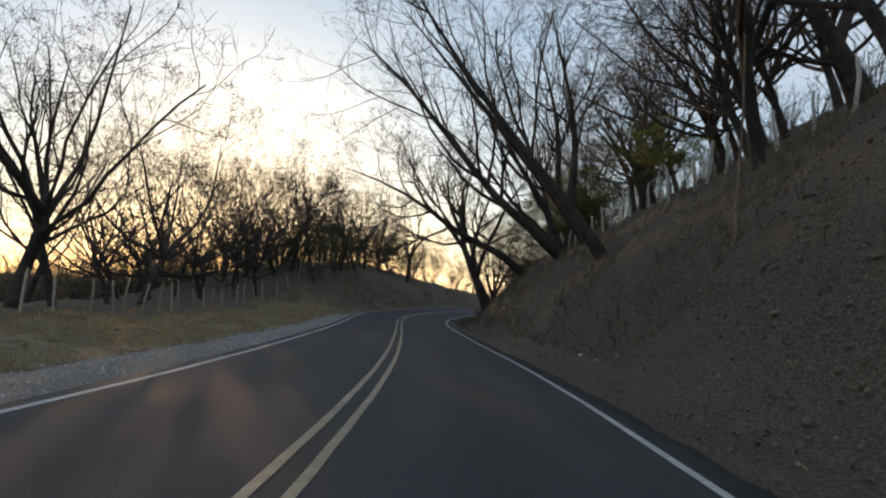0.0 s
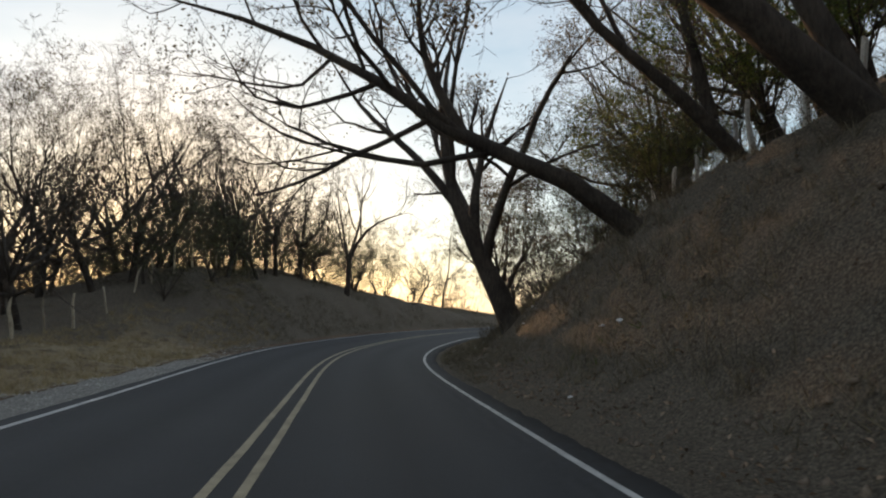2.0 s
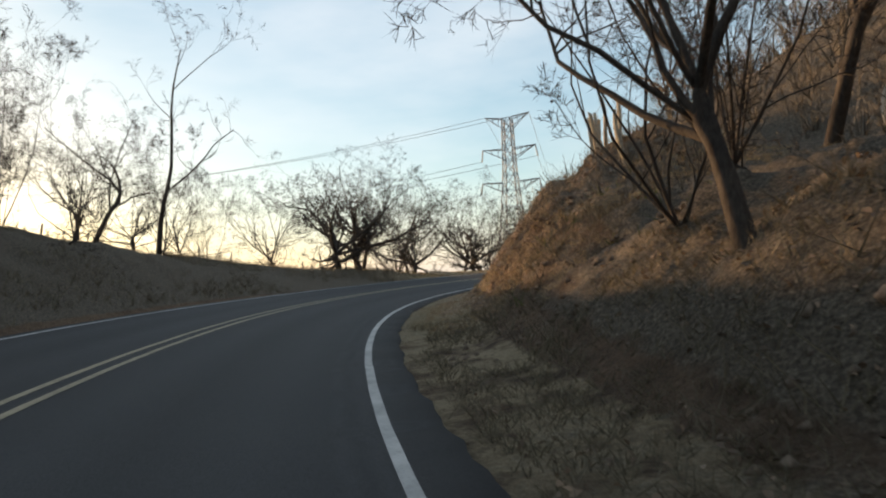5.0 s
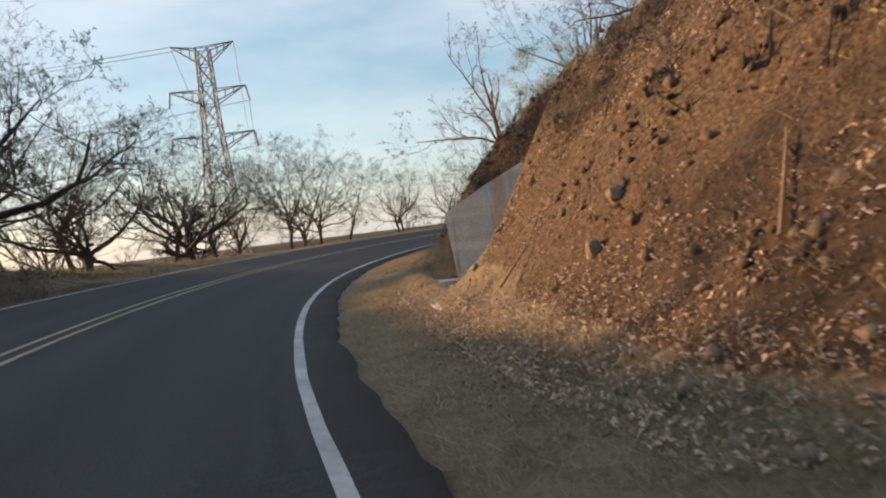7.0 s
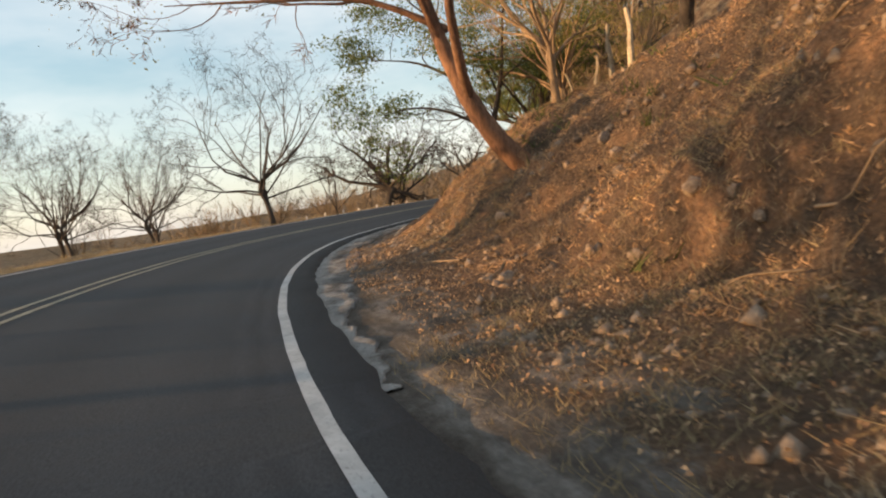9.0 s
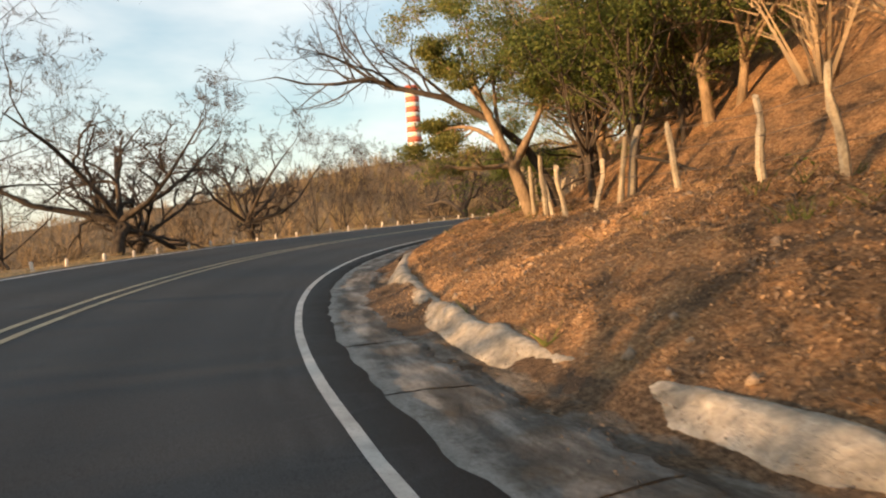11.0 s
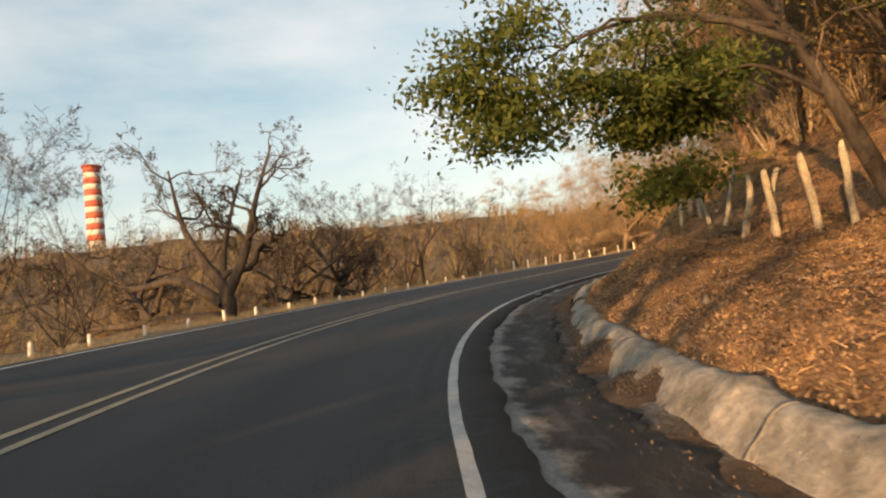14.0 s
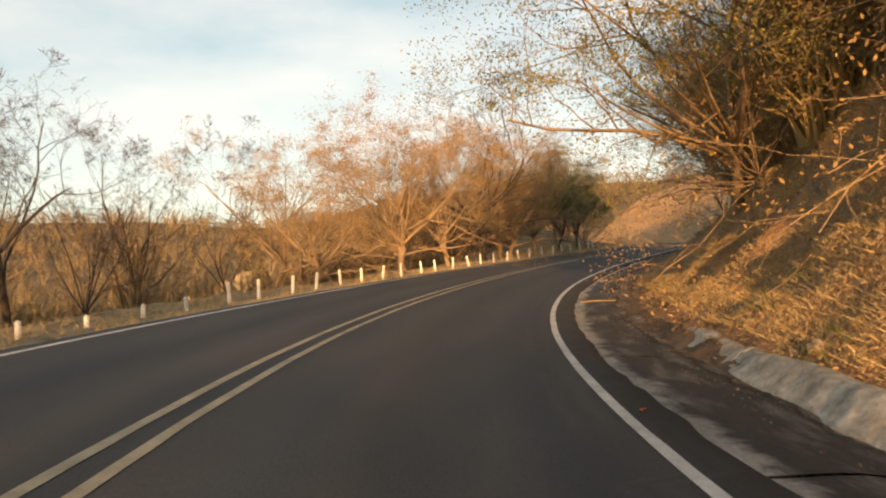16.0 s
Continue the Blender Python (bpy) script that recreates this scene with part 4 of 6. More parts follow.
for key, s, d, sc, tilt in (("leafy_b", 22, 15, 1.0, -8), ("leafy_b", 30, 14.5, .95, -10), ("tall_b", 33, 15.5, 1.0, -12), ("leafy_b", 40, 15, .95, -8), ("leafy_b", 50, 15, .9, -6), ("tall_b", 47, 16, 1.0, -8), ("leafy_b", 14, 14, 1.0, -8), ("tall_a", 26, 17, 1.1, -10), ("leafy_b", 60, 15.5, .9, -4), ("leafy_b", 36, 18, 1.0, -6), ("leafy_b", 68, 17, .85, -4), ("leafy_b", 54, 19, 1.0, -4), ("green_a", 44, 11.2, .7, -10), ("green_a", 40, 10.6, .6, -10), ("tall_a", 73.6, 6.7, .62, -3), ("brush_b", 47, 9.6, .9, -8), ("brush_b", 50, 9.0, .8, -8), ("brush_b", 53, 9.8, .9, -6), ("brush_b", 55.5, 9.0, .75, -6), ("brush_b", 58, 11.8, .9, -4), ("green_a", 52, 11.5, .7, -8), ("brush_b", 44, 10.4, .9, -8), ("brush_b", 60.5, 12.6, .9, -4), ("green_a", 56.5, 13, .75, -6), ("brush_b", 38.5, 11, .8, -8), ("brush_b", 33, 11.2, .8, -8), ("brush_b", 48.5, 11.6, 1.0, -6), ("green_a", 30, 11.6, .5, -8)):
    plant(key, s, d, prng.uniform(-25, 25), sc, tilt)
# the row on the valley side
for key, s, d, sc, tu in (("wide_a", 110.2, -8.5, 1.15, 30), ("wide_b", 108.2, -8.2, 1.1, 160), ("wide_b", 123.3, -10, 1.0, 60), ("round_a", 136, -15, 0.95, 10), ("round_a", 131.5, -11, .78, 0), ("tall_c", 138, -13, .6, 50), ("round_a", 141.7, -11, .62, 90), ("tall_a", 140.3, -10, .5, 200),
                          ("round_a", 146.3, -11, .7, 120), ("round_a", 127, -12, .7, 77), ("tall_b", 130.5, -14.5, .6, 7), ("tall_a", 148.5, -13.5, .6, 37), ("round_a", 134.5, -11.5, 0.8, 210), ("stem_a", 117, -10, 0.8, 33), ("stem_b", 144, -14, 0.9, 12), ("round_a", 151.7, -8.1, 1.12, 75), ("stem_b", 158.2, -9, 1.1, 150), ("stem_a", 155, -11, 0.8, 20),
                          ("wide_a", 160.1, -6.6, 1.22, 200), ("wide_b", 161.6, -6.9, 0.95, 280), ("stem_a", 164.5, -7.2, 0.5, 20), ("wide_b", 169.1, -6.7, 1.12, 120), ("stem_b", 177.3, -7.5, 0.95, 10), ("stem_a", 180.8, -8.1, 0.95, 70), ("stem_b", 179.3, -9, 0.8, 140), ("stem_a", 182, -9, 0.9, 220), ("stem_b", 174, -9.5, 0.8, 300),
                          ("wide_b", 195.4, -9.2, 0.85, 40), ("wide_a", 197.7, -9.2, 0.95, 110), ("stem_a", 207.3, -9, 0.8, 20), ("stem_b", 212.5, -9, 0.8, 60), ("stem_b", 204, -10, 0.85, 100), ("stem_a", 201, -11, 0.9, 170), ("stem_b", 186, -10, 0.8, 10)):
    plant(key, s, d, tu, sc, group="trees along the valley side")
for key, s, d, sc in (("round_b", 215.4, -7.0, 0.6), ("round_b", 221.5, -6.6, 1.0), ("round_a", 230.5, -6.5, 1.1), ("round_b", 226, -9, 1.0), ("round_b", 235, -8, 1.1), ("green_a", 243.5, -7.5, 0.85), ("round_b", 218, -11, 0.9), ("green_a", 247, -7, 0.8), ("round_b", 240, -10, 1.1)):
    plant(key, s, d, prng.uniform(0, 360), sc)
# right bank: trees on the slope and up the hill
for key, s, d, sc, tilt in (("tall_a", 12, 9.5, 1.0, -22), ("tall_c", 17, 9.0, 1.0, -25), ("tall_b", 20, 11, 1.0, -15), ("tall_a", 24, 12.5, 1.1, -18), ("tall_c", 35, 12, 1.0, -18), ("tall_b", 38, 13.5, 1.0, -10), ("tall_a", 46, 13, 1.0, -12), ("leafy_a", 52, 12.5, 0.9, -10), ("leafy_b", 56, 14, 0.9, -8), ("leafy_a", 61, 12, 0.85, -6),
                            ("tall_b", 28, 16, 1.0, -10), ("tall_a", 42, 17, 1.0, -8), ("leafy_b", 49, 18, 0.9, 0), ("stem_b", 55, 9.5, 0.9, -15), ("stem_a", 58, 8.5, 0.8, -10), ("leafy_a", 70, 14, 0.8, -5), ("stem_b", 72.5, 8.5, 1.0, -4), ("stem_a", 77, 8.8, 0.9, -8), ("tall_c", 81, 12, 0.8, -8), ("leafy_a", 80, 17, 0.8, 0), ("stem_b", 76, 6.8, 0.85, -6),
                            ("tall_c", 104, 12.5, 0.7, -14), ("tall_a", 99, 13.5, 0.7, -10), ("round_a", 112, 13.5, 0.75, -12), ("tall_c", 124.5, 10.8, 0.75, -16), ("tall_a", 131, 14, 0.7, -10), ("olive_a", 129, 9.5, 0.72, -6), ("olive_a", 134, 10.5, 0.7, -4), ("green_a", 137, 9.5, 0.75, 0), ("tall_b", 117, 15, 0.75, -8), ("round_a", 140, 13, 0.8, -8),
                            ("green_a", 153.5, 13.2, 0.62, -8), ("olive_a", 149, 12, 0.9, -10), ("olive_a", 158, 13, 0.9, -8), ("round_b", 163, 14, 0.9, -10), ("tall_c", 181, 12.5, 0.85, -18), ("tall_a", 178, 13, 0.8, -16), ("brush_a", 166, 16, 1.0, 0), ("brush_a", 171, 17, 1.2, 0), ("brush_a", 175, 15.5, 1.0, 0), ("brush_a", 181, 16, 1.2, 0), ("brush_a", 185.5, 13.5, 1.0, 0), ("brush_a", 189, 14, 1.2, 0),
                            ("brush_a", 160, 16, 1.2, 0), ("brush_a", 154, 15, 1.2, 0), ("olive_a", 185, 12.5, 0.8, -8), ("green_a", 189, 12.5, 0.7, -10), ("round_b", 202, 9.6, 1.0, -10), ("brush_a", 200, 9.8, 1.1, -6), ("brush_a", 204, 11.4, 1.0, 0), ("round_b", 207, 9.2, 1.0, -10), ("olive_a", 205, 10.5, 1.0, -10), ("brush_a", 208, 8.4, 1.0, -4), ("brush_a", 212, 11.6, 1.0, 0), ("round_b", 214, 8.5, 0.95, -8), ("olive_a", 219, 8.5, 0.95, -6), ("round_b", 224, 8, 0.95, 0), ("brush_a", 228, 8, 1.0, 0), ("round_b", 204, 13, 1.1, -8), ("olive_a", 212, 13, 1.1, -8), ("brush_a", 194, 14, 1.3, 0), ("round_b", 233, 9, 1.0, 0), ("olive_a", 241, 9, 1.0, 0)):
    plant(key, s, d, prng.uniform(-25, 25), sc, tilt)

LEAN = [lv(13, 40, 0.45, 0.16, 0.14, 7, thin=0.5), lv(6, 40, 0.6, 0.08, 0.18, 5, thin=0.6), lv(5, 42, 0.5, 0.03, 0.22, 3, thin=0.6), lv(5, 45, 0.55, 0.0, 0.25, 3, thin=0.7, least=0.006)]
TWIGGY = [lv(16, 40, 0.28, 0.10, 0.2, 6, thin=0.5), lv(6, 42, 0.55, 0.05, 0.24, 4, thin=0.55), lv(5, 45, 0.5, 0.0, 0.26, 3, thin=0.6, least=0.005)]
HEAVY = "thick dark tree trunk leaning over the road from the bank"
tree("tree", "large dark tree rising beside the road with a knobbly trunk", 31,
     [([(0.35, 0, -.5), (-.1, 0, .7), (-.75, .1, 2.1), (-1.45, .1, 3.6), (-2.1, .2, 5.4), (-2.3, .3, 8.0), (-1.9, .4, 11)], .50, .10), ([(-1.7, .2, 4.3), (-3.2, .6, 6.2), (-5.2, 1.2, 8.2), (-6.6, 1.6, 10.4)], .2, .05), ([(-1.2, .1, 3.0), (-1.1, .5, 5.0), (-.6, .8, 7.2), (.2, 1.0, 9.5)], .24, .06)], TALL[:1] + TALL[1:], m=put(52.6, 6.25), leaves=(LEAF_GREY, 2500, 0.06, 0.2))
tree("tree", HEAVY, 32, [([(2.0, 0, -2.4), (1.0, 0, -1.0), (-.4, .1, .1), (-2.0, .2, 1.2), (-4.2, .5, 2.1), (-6.6, 1.0, 3.8), (-9.2, 1.8, 5.3), (-12.2, 2.6, 6.4)], .40, .07), ([(-4.2, .5, 2.1), (-5.2, .9, 4.4), (-5.4, 1.2, 7.4)], .17, .06)], LEAN, m=put(44.8, 8.0, 0, 1.0, -0.25), leaves=(LEAF_GREY, 4500, 0.06, 0.25))
tree("tree", HEAVY, 33, [([(.4, 0, -.4), (-1.8, .2, 1.6), (-3.8, .4, 3.2), (-6.4, .8, 6.2), (-9.2, 1.2, 9.4), (-12, 1.6, 12)], .36, .08), ([(.2, 0, -.3), (-1.0, .6, 2.8), (-3.0, .9, 6.0), (-4.6, 1.2, 10)], .25, .06)], LEAN, m=put(37.6, 8.8))
tree("tree", HEAVY, 34, [([(.3, 0, -.4), (-1.3, .2, 1.8), (-3.0, .4, 3.8), (-5.6, .6, 7.0), (-8.0, .8, 10.5)], .3, .07), ([(-1.3, .2, 1.8), (-1.2, .5, 5.0), (-2.2, .8, 9.5)], .2, .06)], LEAN, m=put(25.8, 7.6))
tree("tree", HEAVY, 35, [([(.3, 0, -.4), (-1.6, .2, 2.0), (-3.8, .4, 4.6), (-6.8, .6, 8.0), (-9.5, .8, 11)], .28, .07), ([(-1.6, .2, 2.0), (-1.8, .5, 6.0), (-2.8, .8, 10)], .18, .06)], LEAN, m=put(33.0, 9.0))
tree("tree", HEAVY, 43, [([(.3, 0, -.4), (-1.2, .1, 2.0), (-2.6, .3, 4.6), (-4.8, .5, 8.4), (-6.5, .8, 11.5)], .26, .07), ([(-.9, .2, 1.6), (.2, .5, 5.0), (.4, .8, 9)], .18, .06)], LEAN, m=put(17.0, 12.0))
tree("tree", HEAVY, 44, [([(.3, 0, -.4), (-1.6, .1, 1.6), (-3.6, .3, 3.4), (-6.0, .5, 6.2), (-9.0, .8, 8.5)], .22, .06), ([(-.9, .2, 1.2), (-1.6, .5, 5.0), (-2.4, .8, 9)], .18, .06)], LEAN, m=put(43.0, 10.2))
tree("tree", "many-stemmed dark tree on the bank with a few leaves", 36,
     [([(0, 0, -.4), (-.25, 0, .9), (-.7, 0, 2.0), (-1.1, .2, 3.4), (-1.5, .3, 6.0)], .25, .06), ([(-.2, 0, .8), (-.3, .2, 2.6), (-.6, .3, 5.4)], .17, .05), ([(-.2, 0, .8), (.5, .2, 2.6), (1.5, .3, 4.4), (1.9, .4, 6)], .17, .05), ([(-.25, 0, 1.0), (.1, .3, 3), (.3, .4, 5.8)], .14, .05)], TALL, m=put(65.0, 6.75), leaves=(LEAF_GREY, 15000, 0.05, 0.2))
tree("tree", "leaning tree with reddish sunlit bark", 37, [([(.4, 0, -.3), (-.5, .1, .8), (-1.1, .2, 2.2), (-1.5, .4, 4.0), (-1.9, .6, 6.0)], .24, .08), ([(-1.0, .2, 2.6), (-2.4, .5, 3.3), (-4.2, .8, 3.5), (-5.8, 1.0, 3.6)], .07, .02)], TALL, BARK_RED, (LEAF_OLIVE, 700, 0.032, 0.2), m=put(124.4, 7.6))
tree("tree", "leaning tree with dense olive-green leaves above the stick fence", 38, [([(.15, 0, -.3), (-.3, 0, 1.1), (-.75, .1, 2.3), (-1.2, .2, 3.4), (-1.6, .3, 4.6)], .21, .06), ([(-.6, .1, 2.0), (-1.3, .3, 2.5), (-1.9, .5, 2.6), (-2.5, .7, 2.4)], .08, .02), ([(-.4, 0, 1.5), (.3, .3, 2.7), (.9, .5, 4.0)], .13, .04), ([(-.9, .1, 2.8), (-1.5, -.1, 3.6), (-2.2, -.2, 4.2)], .08, .02)], [lv(6, 45, 0.45, 0.06, 0.18, 6, thin=0.6), lv(5, 45, 0.5, 0.04, 0.22, 5, thin=0.6), lv(5, 48, 0.5, 0.02, 0.26, 3, thin=0.6), lv(7, 48, 0.8, 0.0, 0.28, 3, thin=0.75, least=0.006)], BARK_TAN, (LEAF_MID, 42000, 0.036, 0.10), m=put(152.7, 8.6, 0, 1.0))
tree("tree", "bare tree with a long crooked limb reaching over the road", 63, [([(.2, 0, -.3), (-.4, 0, 1.2), (-1.2, -.1, 2.2), (-2.6, -.2, 3.1), (-4.0, -.3, 3.5), (-4.9, -.4, 3.8), (-6.0, -.5, 3.6), (-6.8, -.6, 3.9), (-8.0, -.6, 3.8)], .13, .015), ([(-4.6, -.35, 3.7), (-5.6, -.2, 4.4), (-6.8, -.1, 4.8)], .045, .012), ([(-2.6, -.2, 3.1), (-3.8, .2, 4.2), (-5.0, .5, 5.0)], .05, .015)], TWIGGY, m=put(153.3, 9.4))
plant("green_a", 151.2, 9.9, 75, 0.8, -4)
plant("green_a", 149.4, 10.3, 250, 0.85, -4)
tree("tree", "leaning tree with green leaf sprays over the cut bank", 61, [([(.2, 0, -.3), (-.5, .1, 1.2), (-1.0, .2, 2.6), (-1.6, .4, 4.2), (-2.2, .5, 5.6)], .14, .05), ([(-.5, .1, 1.2), (-1.6, .2, 1.8), (-2.6, .3, 2.0), (-3.4, .4, 1.9)], .06, .02), ([(-.3, .1, .9), (.2, .3, 2.6), (.5, .5, 4.6)], .1, .04), ([(-1.0, .2, 2.6), (-2.2, .4, 3.3), (-3.6, .5, 3.6)], .06, .02)], DENSE[:3], BARK, (LEAF_GREEN, 15000, 0.045, 0.16), m=put(134.2, 8.6))
plant("green_a", 156.4, 10.9, 140, 0.85, -12)
plant("green_a", 154.8, 11.6, 300, 0.8, -8)
plant("olive_a", 158.5, 11.4, 20, 0.85, -14)
plant("green_a", 159.2, 10.6, 220, 0.85, -16)
plant("green_a", 152.2, 12.6, 200, 0.75, -8)
plant("olive_a", 162.8, 11.4, 100, 0.75, -10)
plant("olive_a", 148.2, 12.4, 160, 0.7, -10)
plant("green_a", 149.5, 11.6, 60, 0.6, -6)
tree("tree", "leaning tree with drooping dark green leaf clumps", 39, [([(.2, 0, -.3), (-.6, 0, 1.7), (-1.2, .1, 3.0), (-2.6, .3, 4.6), (-3.8, .3, 5.3), (-4.9, .2, 5.4)], .15, .03), ([(-.9, 0, 2.6), (-2.4, .1, 3.3), (-3.8, .0, 3.2), (-4.8, -.2, 2.7)], .07, .02), ([(-.6, 0, 1.8), (-1.8, -.1, 2.4), (-3.0, -.3, 1.9)], .05, .02), ([(-1.2, .1, 3.0), (-1.0, .4, 4.6), (-1.6, .6, 6.2)], .1, .03)],
     [lv(7, 45, 0.5, 0.02, 0.2, 5, thin=0.6), lv(5, 45, 0.6, 0.0, 0.22, 4, thin=0.6), lv(5, 48, 0.6, -0.05, 0.26, 3, thin=0.6, least=0.006)], BARK, (LEAF_GREEN, 46000, 0.056, 0.2), m=put(177.8, 9.6))
tree("tree", "thick tan-barked tree leaning from the slope behind the fence", 47, [([(.3, 0, -.4), (-.3, 0, 1.2), (-1.0, .1, 3.0), (-1.6, .2, 5.2), (-2.0, .3, 8.0)], .26, .08), ([(-.6, 0, 2.0), (-1.8, .3, 3.4), (-3.6, .6, 4.6)], .12, .03)], TALL, BARK_TAN, (LEAF_OLIVE, 5000, 0.04, 0.2), m=put(174.8, 11.2))
tree("tree", "thick tan-barked tree leaning from the slope behind the fence", 48, [([(.3, 0, -.4), (-.4, 0, 1.4), (-1.3, .1, 3.4), (-2.4, .2, 5.4), (-3.4, .3, 8.0)], .28, .08), ([(-.8, 0, 2.4), (-.2, .4, 4.6), (.3, .6, 7.2)], .16, .05)], TALL, BARK_TAN, (LEAF_OLIVE, 5000, 0.04, 0.2), m=put(178.5, 12.3))
for key, s, d, sc in (("round_b", 217, 9.4, .8), ("olive_a", 222, 9.0, .8), ("round_b", 227.5, 8.9, .85), ("olive_a", 231, 9.0, .9), ("round_b", 236, 8.8, .95), ("round_b", 226, -6.3, .95), ("round_b", 232.5, -6.2, 1.0), ("round_b", 237.5, -6.6, .95), ("olive_a", 248, -9, .8), ("brush_a", 252, -8, 1.2), ("olive_a", 256, -10, .9), ("brush_a", 259, -7.5, 1.2), ("round_b", 262, -12, .9), ("brush_a", 255, -13, 1.3), ("olive_a", 264, -8.5, .8)):
    plant(key, s, d, prng.uniform(0, 360), sc)
plant("green_a", 181.5, 11.6, 30, .8, -22)
plant("olive_a", 175.5, 10.2, 130, 0.95, -14)
plant("olive_a", 209, 7.7, 80, 0.95, -36)
tree("tree", "leaning tree with bare roots on the sunlit bank", 45, [([(.5, 0, -.6), (.1, 0, .6), (-.3, .1, 2.0), (-1.0, .2, 4.2), (-1.8, .4, 6.5)], .2, .06), ([(.3, 0, .2), (-.5, -.3, -.3), (-1.1, -.5, -1.1)], .1, .03), ([(.1, 0, .8), (.8, .5, 2.4), (1.2, .9, 4.8)], .12, .04)], DENSE[:3], BARK_RED, (LEAF_OLIVE, 7000, 0.06, 0.2), m=put(191.5, 9.8))
tree("tree", "wide tree with golden and olive leaves hanging over the road", 46, [([(.3, 0, -.5), (-.4, 0, 1.0), (-1.8, .2, 1.9), (-3.0, .3, 2.4), (-4.0, .3, 2.4), (-4.8, .1, 2.0)], .2, .03), ([(-.4, 0, 1.0), (-1.0, -.6, 2.4), (-2.2, -1.0, 3.4), (-3.4, -1.2, 3.8)], .13, .03), ([(-.2, 0, 1.0), (.6, .6, 3.0), (.9, 1.0, 5.2)], .13, .04), ([(-.3, 0, .9), (-1.6, 1.0, 2.4), (-3.4, 2.2, 3.4), (-5.0, 2.8, 3.2)], .12, .03)], DENSE[:3] + [lv(5, 50, 0.55, -0.02, 0.28, 3, thin=0.75, least=0.005)], BARK_DRY, (LEAF_OLIVE, 52000, 0.032, 0.12), m=put(200.5, 9.7))
for key, s, d, sc, tilt in (("olive_a", 201, 10.2, 0.9, -20), ("round_b", 197.5, 11.4, 0.95, -14), ("brush_a", 208, 11.4, 1.0, 0)):
    plant(key, s, d, prng.uniform(-25, 25), sc, tilt)
for key, s, d, sc in (("tall_a", 204, -14, .62), ("tall_c", 208.5, -13, .66), ("tall_b", 214, -14.5, .62), ("tall_a", 199.5, -16, .62), ("tall_c", 211, -19, .7), ("tall_b", 194, -15, .55), ("stem_a", 176, -8.4, .95), ("stem_a", 184, -7.8, .75), ("stem_b", 193, -8, .7), ("stem_a", 199, -8.5, .75), ("stem_a", 168.5, -9.5, .7)):
    plant(key, s, d, prng.uniform(0, 360), sc, group="trees along the valley side")
tree("tree", "low bare tree with a limb lying along the ground", 40, [([(.1, 0, -.3), (.15, 0, .7), (-.5, 0, 1.6), (-1.2, .2, 2.6), (-1.6, .3, 4.1)], .22, .06), ([(.1, 0, .6), (.7, .1, 1.7), (1.0, .3, 3.0), (1.5, .4, 4.3)], .15, .05), ([(0, 0, .5), (-1.3, 0, 1.2), (-2.8, .1, 1.1), (-4.2, .2, 1.6), (-5.2, .2, 2.4)], .15, .05), ([(.1, 0, .1), (-1.5, -.2, .22), (-3.4, -.3, .16), (-5, -.2, .25)], .17, .08), ([(.0, 0, .9), (-.2, .6, 2.2), (.2, 1.0, 4.0)], .12, .04)], WIDE, m=put(189.0, -7.05, 0, 1.38))
tree("tree", "bare tree on the mound with long crooked limbs", 41, [([(0, 0, -.3), (.2, 0, 1.3), (.3, 0, 3.0), (1.6, .3, 5.2), (3.4, .6, 6.2), (5.0, 1.0, 6.6)], .24, .05), ([(.25, 0, 2.6), (-.4, .3, 4.8), (-1.2, .5, 8.5)], .16, .05), ([(.3, 0, 3.2), (1.0, .3, 6.0), (1.2, .4, 9.4)], .15, .05)], TALL, m=put(81.0, -8.3))
tree("tree", "slender bare tree on the mound", 42, [([(0, 0, -.3), (.3, 0, 2.0), (.8, .1, 4.0), (.9, .2, 7), (1.4, .3, 9.2)], .13, .04)], TALL, m=put(96.5, -9.4))

# ---- dry woodland in the valley, too many to count ----
def twig_bush(rng, n, h, w, thick=1.0):
    """A bush of crooked stems with short twigs all along them: triangles."""
    k = max(5, n // 22)
    a = rng.uniform(0, 2 * np.pi, k)
    lean = rng.uniform(0.05, 1.0, k) ** 0.8 * w * 0.75
    top = np.stack([np.cos(a) * lean, np.sin(a) * lean, h * rng.uniform(0.55, 1.0, k)], -1)
    mid = top * [[0.38, 0.38, 0.55]] + rng.normal(0, 0.06 * h, (k, 3))
    foot = top * [[0.12, 0.12, 0.0]]
    own = rng.integers(0, k, n)
    t = rng.uniform(0.15, 1.0, (n, 1))
    p = foot[own] * (1 - t) ** 2 + 2 * mid[own] * t * (1 - t) + top[own] * t * t
    way = 2 * (mid - foot)[own] * (1 - t) + 2 * (top - mid)[own] * t
    way /= np.linalg.norm(way, axis=1, keepdims=True) + 1e-9
    way = way + rng.normal(0, 0.55, (n, 3))
    q = p + way * (h * rng.uniform(0.04, 0.14, (n, 1)))
    lo = np.concatenate([foot, mid, p])
    hi = np.concatenate([mid * 1.02, top, q])
    side = np.cross(hi - lo, rng.normal(size=lo.shape))
    side /= np.linalg.norm(side, axis=1, keepdims=True) + 1e-9
    wd = np.concatenate([np.full(k, 0.011), np.full(k, 0.007), rng.uniform(0.002, 0.0055, n)])[:, None] * h * thick
    return np.stack([lo - side * wd, lo + side * wd, hi], 1)


